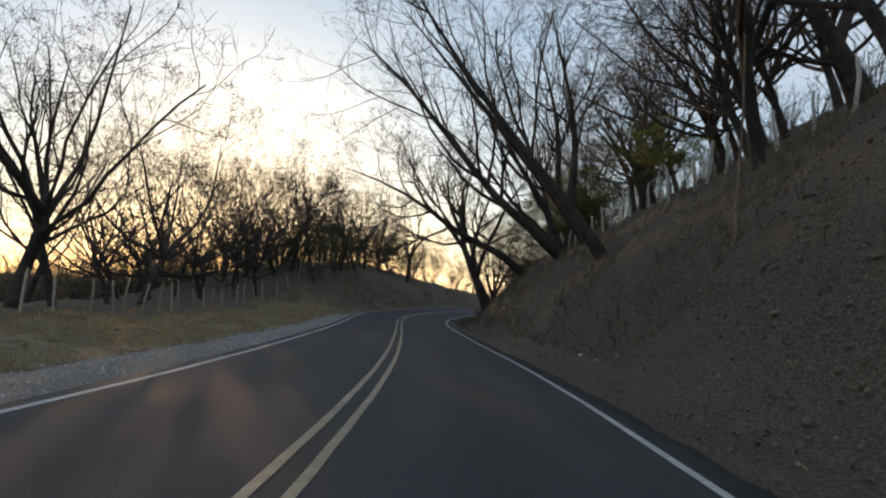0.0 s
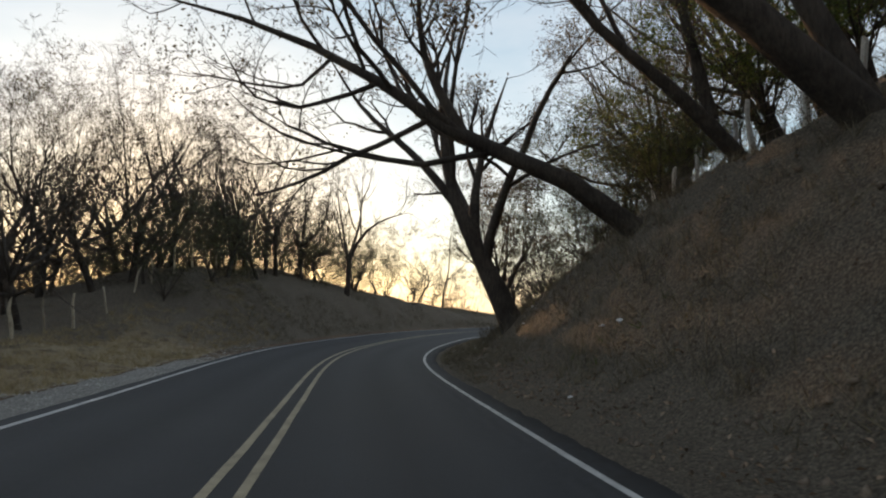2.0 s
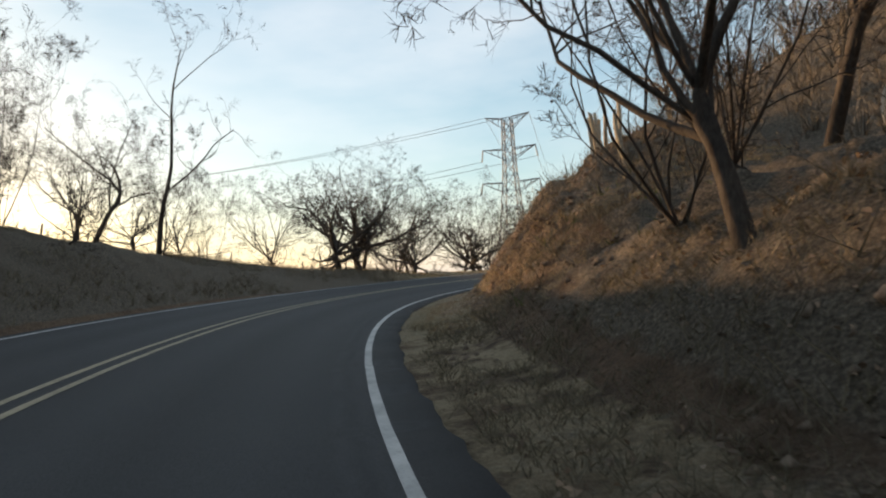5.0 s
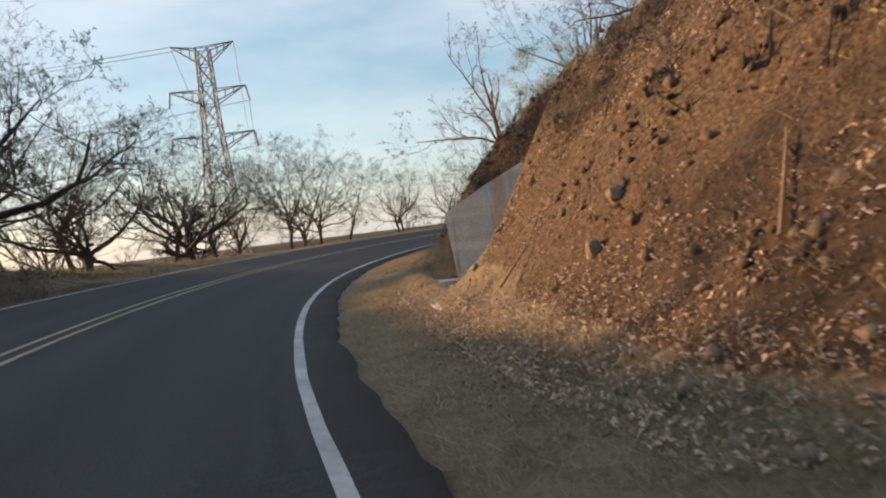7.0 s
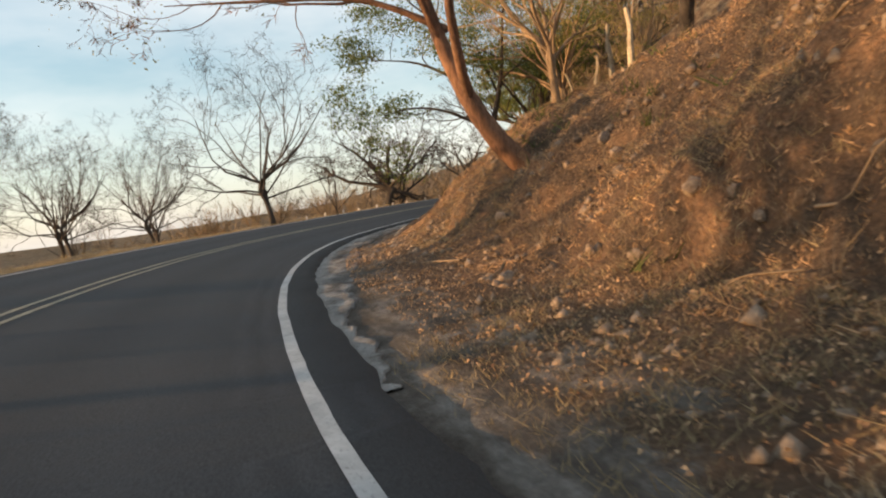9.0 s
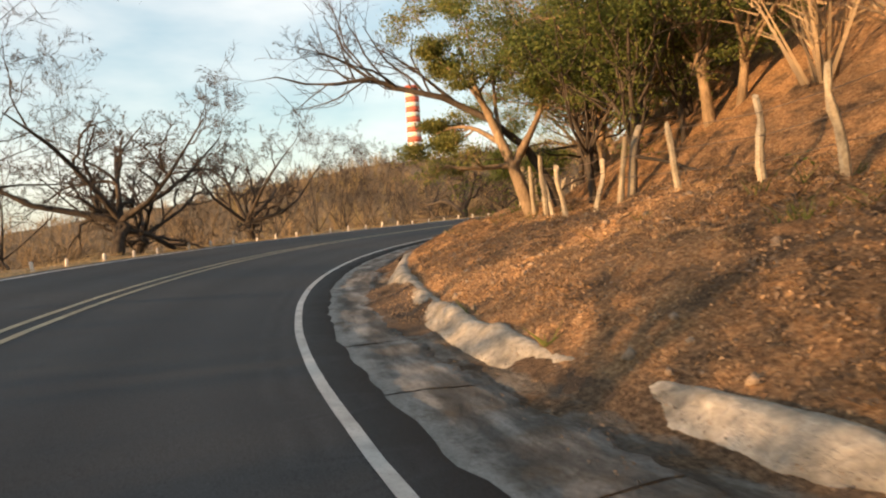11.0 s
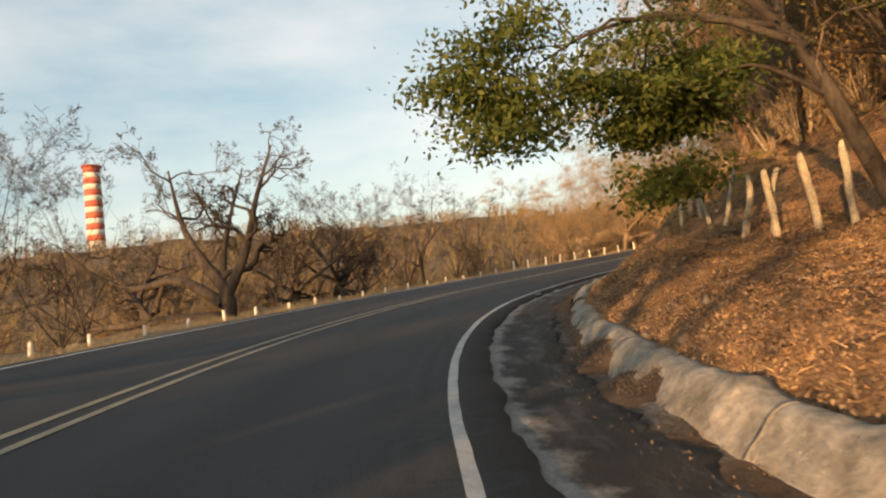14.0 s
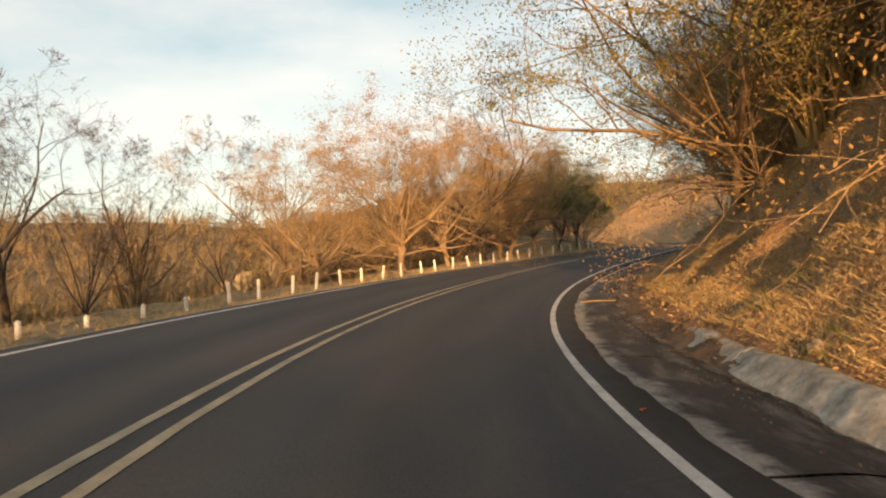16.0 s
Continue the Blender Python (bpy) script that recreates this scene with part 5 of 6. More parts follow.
def woods(name, label, places, rng, blades, hs, mat_, thick=1.0):
    tri = []
    for p in places:
        h = rng.uniform(*hs)
        tri.append(twig_bush(rng, blades, h, h * rng.uniform(0.7, 1.1), thick) + p)
    tri = np.concatenate(tri)
    me = mesh_of(name, tri.reshape(-1, 3), None, np.arange(len(tri) * 3).reshape(-1, 3), smooth=False)
    tagged(part(name, me, mat_), label, "woodland", kind="stuff")


TWIG_TAN = leafy("tan_twigs", (0.15, 0.115, 0.08), (0.36, 0.27, 0.175), 0.0)
TWIG_HILL = leafy("brown_twigs", (0.10, 0.076, 0.046), (0.255, 0.18, 0.105), 0.0)
TWIG_BANK = leafy("bank_twigs", (0.11, 0.082, 0.055), (0.30, 0.22, 0.14), 0.0)
TWIG_GOLD = leafy("golden_twigs", (0.22, 0.165, 0.075), (0.50, 0.37, 0.18), 0.2)
# darker than the tan twigs, to carry the shade of bank and field
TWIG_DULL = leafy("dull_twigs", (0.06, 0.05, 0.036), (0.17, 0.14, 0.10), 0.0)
TWIG_OLIVE = leafy("olive_twigs", (0.12, 0.10, 0.05), (0.28, 0.21, 0.10), 0.0)
wr = np.random.default_rng(77)
ss, dd = wr.uniform(148, 196, 420), -wr.uniform(12, 46, 420)
woods("valley_brush", "dry brown thicket on the slope below the road", on_ground(ss, dd), wr, 460, (1.6, 3.8), TWIG_HILL)
ss, dd = wr.uniform(196, 252, 330), -wr.uniform(12, 46, 330)
woods("valley_thicket", "dense dry thicket below the outer edge of the bend", on_ground(ss, np.where(ss > 232, np.maximum(dd, -24), dd)), wr, 460, (2.4, 5.2), TWIG_HILL)
ss, dd = wr.uniform(192, 250, 200), -wr.uniform(15, 30, 200)
woods("valley_scrub", "olive and tan scrub on the slope below the road", on_ground(ss, np.where(ss > 232, np.maximum(dd, -24), dd)), wr, 420, (2.0, 4.8), TWIG_OLIVE)
aa, rr = wr.uniform(62, 190, 2600), np.sqrt(wr.uniform(100 ** 2, 470 ** 2, 2600))
hx, hy = far_c[0] + rr * np.sin(np.radians(aa)), far_c[1] + rr * np.cos(np.radians(aa))
woods("hill_woodland", "dry woodland on the far hillside", np.stack([hx, hy, far_h(hx, hy) - 0.3], -1), wr, 150, (5.0, 10.0), TWIG_HILL, 1.6)
aa, rr = wr.uniform(85, 175, 900), np.sqrt(wr.uniform(150 ** 2, 520 ** 2, 900))
hx, hy = far_c[0] + rr * np.sin(np.radians(aa)), far_c[1] + rr * np.cos(np.radians(aa))
woods("hill_thicket", "olive-green trees scattered on the far hillside", np.stack([hx, hy, far_h(hx, hy) - 0.3], -1), wr, 180, (5.0, 11.0), TWIG_OLIVE, 1.9)
ss = wr.uniform(132, 240, 420)
dd = wr.uniform(np.where((ss > 146) & (ss < 184), 14.5, 11.5), 30)
woods("hillside_brush", "dry orange-brown brush on the hillside above the fence", on_ground(ss, dd), wr, 400, (1.6, 4.2), TWIG_TAN)
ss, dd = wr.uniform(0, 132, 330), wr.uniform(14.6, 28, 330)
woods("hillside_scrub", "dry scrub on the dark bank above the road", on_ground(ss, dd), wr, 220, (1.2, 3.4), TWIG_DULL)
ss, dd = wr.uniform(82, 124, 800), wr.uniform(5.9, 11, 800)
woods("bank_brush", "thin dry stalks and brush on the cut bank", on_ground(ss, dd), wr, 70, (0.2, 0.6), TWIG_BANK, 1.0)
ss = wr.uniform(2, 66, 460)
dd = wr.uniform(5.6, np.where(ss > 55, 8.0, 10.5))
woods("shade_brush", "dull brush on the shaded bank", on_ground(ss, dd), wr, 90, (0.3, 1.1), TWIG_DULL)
ss, dd = wr.uniform(190, 226, 150), wr.uniform(9.2, 11.5, 150)
woods("bend_brush", "golden brush on the crest of the bank in the bend", on_ground(ss, dd), wr, 170, (0.8, 2.4), TWIG_TAN)
ss, dd = wr.uniform(184, 226, 110), wr.uniform(10.4, 14, 110)
woods("crest_brush", "tangled golden brush behind the split post fence", on_ground(ss, dd), wr, 430, (1.8, 4.0), TWIG_TAN)
tr = np.random.default_rng(515)
# dark scrub added so that the sunlit hill reads as shaded
ss, dd = tr.uniform(72, 106, 150), tr.uniform(11.6, 17.5, 150)
woods("fence_scrub", "dull dry scrub on the hill behind the stick fence", on_ground(ss, dd), tr, 240, (0.5, 1.9), TWIG_DULL)
ss, dd = tr.uniform(80, 104, 260), tr.uniform(6.4, 11.5, 260)
woods("dead_weeds", "dark dead weeds and roots on the steep bank", on_ground(ss, dd), tr, 90, (0.25, 0.9), TWIG_DULL, 1.3)
ss, dd = tr.uniform(199, 230, 130), tr.uniform(8.6, 13.5, 130)
woods("bend_tangle", "dense golden tangle of dry stems on the bank in the bend", on_ground(ss, dd), tr, 420, (2.2, 5.5), TWIG_GOLD)
ss, dd = wr.uniform(5, 104, 420), -wr.uniform(13.5, 40, 420)
ss, dd = ss[ss > 60], dd[ss > 60]
woods("field_scrub", "dry scrub behind the wire fence", on_ground(ss, dd), wr, 200, (1.2, 4.0), TWIG_DULL)

# grove added thick enough to hold the low sun off the asphalt
ss, dd = wr.uniform(22, 96, 340), -wr.uniform(24, 58, 340)
far_ = (ss > 60) | (dd < -46)
ss, dd = ss[far_], dd[far_]
woods("field_grove", "dark dry grove across the field against the sunset", on_ground(ss, dd), wr, 420, (4.0, 8.0), TWIG_DULL)

# ---- grass, weeds and fallen leaves ----
def blades(name, label, s, d, rng, per, length, width, mat_, lean=0.5):
    n = len(s)
    p = np.repeat(on_ground(s, d, -0.02), per, 0) + np.concatenate([rng.normal(0, 0.05, (n * per, 2)), np.zeros((n * per, 1))], 1)
    tip = p + np.concatenate([rng.normal(0, lean, (n * per, 2)), np.ones((n * per, 1))], 1) * (length * rng.uniform(0.4, 1.2, (n * per, 1)))
    side = np.cross(tip - p, rng.normal(size=p.shape))
    side /= np.linalg.norm(side, axis=1, keepdims=True) + 1e-9
    v = np.stack([p - side * width, p + side * width, tip], 1).reshape(-1, 3)
    me = mesh_of(name, v, None, np.arange(len(v)).reshape(-1, 3), smooth=False)
    tagged(part(name, me, mat_), label, "grass", kind="stuff")


gr = np.random.default_rng(91)


def patchy(n, s0, s1, d0, d1, seed, keep=0.0):
    s, d = gr.uniform(s0, s1, n), gr.uniform(d0, d1, n)
    ok = rough_noise(s * 0.35, d * 0.6, seed) > keep
    return s[ok], d[ok]


s, d = patchy(8000, 80, 118, 4.0, 7.5, 61, -0.15)
blades("verge_grass", "short dry grass on the inner verge", s, d, gr, 7, 0.10, 0.0035, GRASS_DRY, 0.8)
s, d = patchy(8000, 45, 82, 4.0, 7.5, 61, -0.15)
blades("dull_verge_grass", "short dull grass on the shaded inner verge", s, d, gr, 5, 0.15, 0.006, GRASS_SHADED, 0.7)
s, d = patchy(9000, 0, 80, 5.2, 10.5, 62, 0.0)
blades("shade_grass", "dull withered grass on the shaded bank", s, d, gr, 5, 0.34, 0.008, GRASS_SHADED, 0.6)
s, d = patchy(15000, 78, 130, 5.6, 12, 68, 0.14)
blades("bank_grass", "dry grass tufts on the cut bank", s, d, gr, 8, 0.11, 0.0028, GRASS_DRY, 0.9)
s, d = patchy(9000, 130, 240, 5.5, 12, 63, 0.28)
blades("slope_grass", "golden dry grass on the sunlit slope", s, d, gr, 5, 0.13, 0.004, GRASS_DRY, 0.9)
s, d = patchy(9000, 0, 70, -11, -5.2, 64, -0.2)
blades("field_grass", "dry grass beside the gravel shoulder", s, d, gr, 5, 0.25, 0.008, GRASS_DRY, 0.6)
s, d = patchy(9000, 62, 118, -12, -4.6, 65, 0.0)
blades("mound_grass", "dry grass on the mound", s, d, gr, 5, 0.3, 0.008, GRASS_SHADED, 0.6)
s, d = patchy(14000, 112, 250, -8.5, -3.75, 66, -0.2)
blades("edge_grass", "short golden grass at the valley edge of the road", s, d, gr, 5, 0.17, 0.007, GRASS_DRY, 0.6)
s, d = patchy(2600, 20, 225, 5.3, 10, 67, 0.25)
blades("green_weeds", "scattered green weeds on the bank", s, d, gr, 6, 0.22, 0.012, GRASS_GREEN, 0.7)


def strewn(name, label, s, d, rng, size, mat_, lift=0.03):
    p = on_ground(s, d, lift)
    n = len(s)
    nrm = np.stack([rng.normal(0, .75, n), rng.normal(0, .75, n), np.ones(n)], -1)
    a = np.cross(nrm, rng.normal(size=(n, 3)))
    a /= np.linalg.norm(a, axis=1, keepdims=True)
    b = np.cross(nrm, a)
    b /= np.linalg.norm(b, axis=1, keepdims=True)
    z = size * rng.uniform(0.5, 1.5, (n, 1))
    v = np.stack([p - a * z, p - b * z * .5 + [0, 0, .012], p + a * z, p + b * z * .5 + [0, 0, .012]], 1)
    tagged(part(name, mesh_of(name, v.reshape(-1, 3), np.arange(n * 4).reshape(-1, 4), smooth=False), mat_), label, "leaves", kind="stuff")


s, d = patchy(170000, 128, 236, 5.3, 11, 71, -0.25)
strewn("fallen_leaves", "brown fallen leaves on the slope", s, d, gr, 0.017, FALLEN)
# dark leaf patches stand in for mottled tree shade on the slope
s, d = patchy(95000, 132, 192, 5.6, 10.5, 79, -0.02)
strewn("dark_leaves", "dark leaves in patches, standing in for tree shade on the sunlit slope", s, d, np.random.default_rng(412), 0.022, FALLEN_DULL, 0.045)
s, d = patchy(90000, 80, 130, 4.3, 11, 72, -0.2)
keep_ = (s > 102) | (d < 6.2) | (rough_noise(s * 1.1, d * 1.1, 86) > 0.12)
s, d = s[keep_], d[keep_]
strewn("leaf_litter", "brown leaf litter on the cut bank", s, d, gr, 0.015, FALLEN)
s, d = patchy(46000, 84, 104, 4.6, 8.4, 75, 0.05)
strewn("leaf_litter", "pinkish-tan leaf litter lying on the steep bank", s, d, np.random.default_rng(416), 0.02, LITTER_PALE)
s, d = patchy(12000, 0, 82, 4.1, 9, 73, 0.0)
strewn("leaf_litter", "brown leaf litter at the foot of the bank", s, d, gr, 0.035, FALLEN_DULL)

# bright upright blades added thickly so that the bank looks sunlit
s, d = patchy(62000, 187, 214, 5.5, 10.5, 76, -0.25)
blades("golden_grass", "golden dry grass covering the bank in the bend", s, d, gr, 4, 0.08, 0.005, GRASS_GOLD, 1.0)
s, d = patchy(46000, 140, 188, 5.45, 9.6, 78, -0.12)
blades("leaf_mulch", "orange-brown leaf and straw mulch on the sunlit slope", s, d, gr, 4, 0.04, 0.0055, MULCH, 1.0)
gm = np.random.default_rng(411)
s, d = gm.uniform(103, 131, 16000), 5.7 + 4.6 * gm.random(16000) ** 1.2
blades("leaf_mulch", "dry leaf and straw litter on the shaded bank", s, d, gm, 5, 0.05, 0.005, MULCH, 1.0)
s, d = patchy(9000, 186, 214, 5.2, 9.5, 77, -0.1)
strewn("bank_leaves", "pale fallen leaves caught on the steep bank", s, d, gr, 0.03, FALLEN)
s, d = patchy(26000, 80, 113.5, 3.9, 6.6, 75, -0.3)
ok = d < np.interp(s, [92, 104, 108, 114], [5.2, 5.3, 6.4, 6.0])
s, d = s[ok], d[ok]
blades("straw_verge", "pale bleached straw on the flat verge", s, d, gr, 5, 0.07, 0.003, GRASS_STRAW, 0.9)

# ---- fences ----
def stick_post(seed, h, r, wood):
    """A rough split post, bent and uneven, with a slanted top."""
    rng = np.random.default_rng(seed)
    p = np.array([[0, 0, -0.3], [rng.normal(0, .02), rng.normal(0, .02), h * .35], [rng.normal(0, .022), rng.normal(0, .022), h * .7], [rng.normal(0, .03), rng.normal(0, .03), h]])
    line = smooth_line(p, 7)
    bm = bmesh.new()
    rings = []
    for i, c in enumerate(line):
        rr = r * (1 + rng.normal(0, .1)) * (1.1 - 0.25 * i / 7)
        rings.append([bm.verts.new((c[0] + rr * math.cos(a) * (1 + .18 * math.sin(2 * a + seed)), c[1] + rr * math.sin(a), c[2] + (0.05 * math.cos(a + seed) if i == 7 else 0))) for a in np.arange(7) * 2 * math.pi / 7])
    for a, b in zip(rings, rings[1:]):
        for j in range(7):
            bm.faces.new((a[j], a[(j + 1) % 7], b[(j + 1) % 7], b[j]))
    bm.faces.new(rings[-1])
    me = bpy.data.meshes.new("post")
    bm.to_mesh(me)
    bm.free()
    me.materials.append(wood)
    return me


def wire_fence(label, stations, seed, height, thick, lean=6.0, strands=(0.35, 0.65, 0.92), wood=POST_WOOD):
    rng = np.random.default_rng(seed)
    top = tagged(empty("stick_fence"), label, "fence")
    kinds = [stick_post(seed * 10 + i, height * (0.9 + 0.06 * i), thick * (0.85 + 0.08 * i), wood) for i in range(5)]
    lines = [[] for _ in strands]
    for s, d in stations:
        p = on_ground(s, d)
        ob = part("post", kinds[rng.integers(5)], None, top)
        ob.matrix_basis = Matrix.Translation(p) @ Matrix.Rotation(rng.uniform(0, 6.28), 4, "Z") @ Matrix.Rotation(radians(rng.normal(0, lean)), 4, "X") @ Matrix.Rotation(radians(rng.normal(0, lean)), 4, "Y")
        for li, f in zip(lines, strands):
            li.append(p + np.array([0, 0, height * f]))
    for li in lines:
        P = np.array(li)[None]
        v, q = tubes(P, np.full(P.shape[:2], 0.006), 4)
        part("wire", mesh_of("wire", v, q), WIRE, top)


fr_ = np.random.default_rng(8)
st = [(s + fr_.normal(0, .15), float(np.interp(s, [2, 30, 45, 55, 62, 70, 76, 82], [9.8, 9.8, 9.9, 10.2, 10.2, 10.9, 11.9, 12.6])) + fr_.normal(0, .08)) for s in np.arange(3, 80, 1.45)]
wire_fence("fence of pale stick posts and barbed wire on the dark bank", st, 3, 1.2, 0.055, wood=POST_PALE)
st = [(s + fr_.normal(0, .15), float(np.interp(s, [82, 92, 100], [9.6, 9.3, 9.8])) + fr_.normal(0, .08)) for s in np.arange(86, 100, 1.3)]
wire_fence("fence of pale stick posts on the crest of the cut", st, 4, 1.4, 0.06)
st = [(s + fr_.normal(0, .2), float(np.interp(s, [128, 140, 149, 156, 165, 176, 184, 190], [11.2, 9.8, 8.5, 8.8, 8.8, 9.0, 8.5, 8.0])) + fr_.normal(0, .12)) for s in np.concatenate([np.arange(128, 146, 1.6), np.arange(146, 190, 1.3)])]
wire_fence("sunlit fence of pale split posts and wire on the slope", st, 5, 1.15, 0.052, 7.0)
st = [(s + fr_.normal(0, .2), -11.2 + fr_.normal(0, .15)) for s in np.arange(10, 76, 1.9)]
wire_fence("fence of grey posts and wire along the field", st, 6, 1.3, 0.05)
st = [(s + fr_.normal(0, .2), -13.0 + fr_.normal(0, .2)) for s in np.arange(78, 112, 2.1)]
wire_fence("fence of thin posts behind the mound", st, 7, 1.2, 0.05)

# white guide posts along the valley edge
bm = bmesh.new()
bmesh.ops.create_cone(bm, cap_ends=True, segments=10, radius1=0.055, radius2=0.045, depth=0.85)
bmesh.ops.translate(bm, verts=bm.verts, vec=(0, 0, 0.2))
bmesh.ops.bevel(bm, geom=[e for e in bm.edges if all(v.co.z > 0.6 for v in e.verts)], offset=0.02, segments=2, affect="EDGES")
guide_me = bpy.data.meshes.new("guide_post")
bm.to_mesh(guide_me)
bm.free()
guide_me.materials.append(POST_WHITE)
first = None
for s in np.arange(150.5, 246, 1.62):
    m = put(s + fr_.normal(0, .08), -4.85 + fr_.normal(0, .06), fr_.uniform(0, 90), 1.0, 0.35 + fr_.normal(0, .03) if s < 206 else 0.07, fr_.normal(0, 4))
    if first is None:
        first = tagged(new("guide_post", guide_me), "short whitewashed guide post at the road edge", "post", "guide posts along the valley edge")
        first.matrix_basis = m
    else:
        copy_thing(first, m)

# ---- concrete and stone beside the road ----
def block(bm, s0, s1, d0, d1, top, bottom, rng, n=6, rough=0.03):
    """A rough block along the road; heights over the axis; top may slant from d0 to d1."""
    rows = []
    for s in np.linspace(s0, s1, n):
        j = rng.normal(0, rough, 8)
        ring = [(d0 + j[0], bottom), (d1 + j[1], bottom), (d1 + j[2], top[1] + j[3]), ((d0 + d1) / 2 + j[4], (top[0] + top[1]) / 2 + 0.03 + j[5] * .6), (d0 + j[6], top[0] + j[7])]
        rows.append([bm.verts.new(on_road(s + rng.normal(0, rough * .4), a, b)) for a, b in ring])
    for a, b in zip(rows, rows[1:]):
        for i in range(5):
            bm.faces.new((a[i], a[(i + 1) % 5], b[(i + 1) % 5], b[i]))
    bm.faces.new(rows[0][::-1])
    bm.faces.new(rows[-1])
    bmesh.ops.recalc_face_normals(bm, faces=bm.faces)
    return bm


kr = np.random.default_rng(12)
kerb = tagged(empty("kerb_wall"), "low sunlit rubble and mortar wall edging the drain", "wall", kind="structure")


def wall_piece(s0, s1):
    """A stretch of mortar wall with a sloping, chipped face and an uneven top that sinks into the soil."""
    n = max(5, int((s1 - s0) / 0.045))
    ss = np.linspace(s0, s1, n)
    prof = np.array([(4.88, -0.62), (4.95, -0.33), (4.99, -0.25), (5.035, -0.18), (5.085, -0.11), (5.14, -0.035), (5.19, 0.03), (5.26, 0.06), (5.34, 0.065), (5.43, 0.03), (5.5, -0.5)])
    k = len(prof)
    d = np.repeat(prof[None, :, 0], n, 0) + (0.10 * np.sin(ss * 0.25) + 0.05 * rough_noise(ss * 0.9, ss * 0, 91))[:, None]
    h = np.repeat(prof[None, :, 1], n, 0)
    bury = np.interp(ss, [126, 136, 139, 143, 148, 192, 198, 204], [0.14, 0.06, 0.14, 0.06, 0.0, 0.0, 0.10, 0.16])
    crest = np.interp(ss, [126, 140, 174, 182, 200, 208], [-0.09, -0.05, -0.03, -0.06, -0.05, -0.10])
    lift = crest - bury + 0.04 * rough_noise(ss * 0.5, ss * 0, 92) + 0.05 * rough_noise(ss * 1.7, ss * 0, 93)
    h[:, 2:10] += lift[:, None] * np.array([0.2, 0.45, 0.7, 0.9, 1, 1, 1, 1])
    u = np.broadcast_to(np.arange(k) * 0.9, d.shape)
    s_ = np.broadcast_to(ss[:, None], d.shape)
    d = d + 0.03 * rough_noise(s_ * 0.8, u * .1, 94) + 0.016 * rough_noise(s_ * 9, u * 3, 95)
    h = h + 0.02 * rough_noise(s_ * 0.8, u * 0, 96) + 0.014 * rough_noise(s_ * 9, u * 2, 97)
    chip = np.clip(np.abs(rough_noise(s_ * 2.9, u * 0.5, 98)) * 2.6 - 1.0, 0, 1)
    h = np.where(h > -0.12, h - 0.07 * chip, h)
    d = np.where(prof[None, :, 0] < 5.2, d + 0.035 * chip + 0.014 * np.abs(rough_noise(s_ * 11, u * 5, 99)), d)
    v = on_road(s_, d, h).reshape(-1, 3)
    i, j = np.meshgrid(np.arange(n - 1), np.arange(k - 1), indexing="ij")
    q = np.stack([i * k + j, i * k + j + 1, (i + 1) * k + j + 1, (i + 1) * k + j], -1).reshape(-1, 4)
    caps = []
    for r in (0, n - 1):
        m = r * k
        caps += [(m, m + a, m + a + 1) if r else (m, m + a + 1, m + a) for a in range(1, k - 1)]
    return mesh_of("wall_segment", v, q[:, ::-1], np.array(caps), smooth=False)


s = 127.5
while s < 207:
    ln = kr.uniform(1.8, 4.4)
    part("wall_segment", wall_piece(s, s + ln), KERB, kerb)
    s += ln + (kr.uniform(0.3, 0.7) if kr.random() < 0.25 and s > 174 else 0.012)

# soil and leaves washed against the foot of the wall
def drift_h(s, d):
    rise = np.clip(rough_noise(s * 0.45, s * 0, 331) * 1.9 + 0.12 + np.interp(s, [128, 158, 163, 168, 178, 196, 202], [-0.1, 0.0, 0.2, 0.0, -0.1, 0.0, 0.5]), 0, 1)
    ends = np.interp(s, [130, 138, 200, 206], [0, 1, 1, 0])
    rise = rise * ends
    u = np.clip((d - np.interp(s, [150, 160, 174, 180], [4.42, 4.5, 4.6, 4.7]) - 0.22 * rough_noise(s * 1.3, s * 0, 332)) / 0.5, 0, 1)
    return rise * 0.12 * u ** 1.2 + 0.02 * rough_noise(s * 5, d * 5, 333) * u - 0.035 * (1 - np.clip(rise * u * 8, 0, 1)) - 0.16 * (1 - ends)


f_s, f_d = np.arange(127.0, 214.0, 0.09), np.linspace(4.3, 5.16, 11)
fs_, fd_ = np.meshgrid(f_s, f_d, indexing="ij")
f_n = len(f_d)
fi, fj = np.meshgrid(np.arange(len(f_s) - 1), np.arange(f_n - 1), indexing="ij")
f_q = np.stack([fi * f_n + fj, fi * f_n + fj + 1, (fi + 1) * f_n + fj + 1, (fi + 1) * f_n + fj], -1).reshape(-1, 4)
tagged(part("leaf_drift", mesh_of("leaf_drift", on_ground(fs_, fd_, drift_h(fs_, fd_) + 0.03).reshape(-1, 3), f_q), SILT), "dark silt and leaf mould washed against the wall", "soil", kind="stuff")
lr = np.random.default_rng(414)
s, d = lr.uniform(128, 212, 60000), 5.16 - 0.8 * lr.random(60000) ** 1.5
ok = drift_h(s, d) > 0.015
pale = ok & (lr.random(60000) < 0.3)
strewn("drift_leaves", "brown dry leaves heaped along the wall", s[pale], d[pale], lr, 0.011, FALLEN, drift_h(s[pale], d[pale]) + 0.04)
dark = ok & ~pale
strewn("drift_leaves", "dark rotting leaves heaped along the wall", s[dark], d[dark], lr, 0.013, FALLEN_DULL, drift_h(s[dark], d[dark]) + 0.04)
ok = ~ok & (lr.random(60000) < 0.1)
strewn("drain_leaves", "brown leaves scattered in the gutter", s[ok], d[ok], lr, 0.012, FALLEN_DULL)

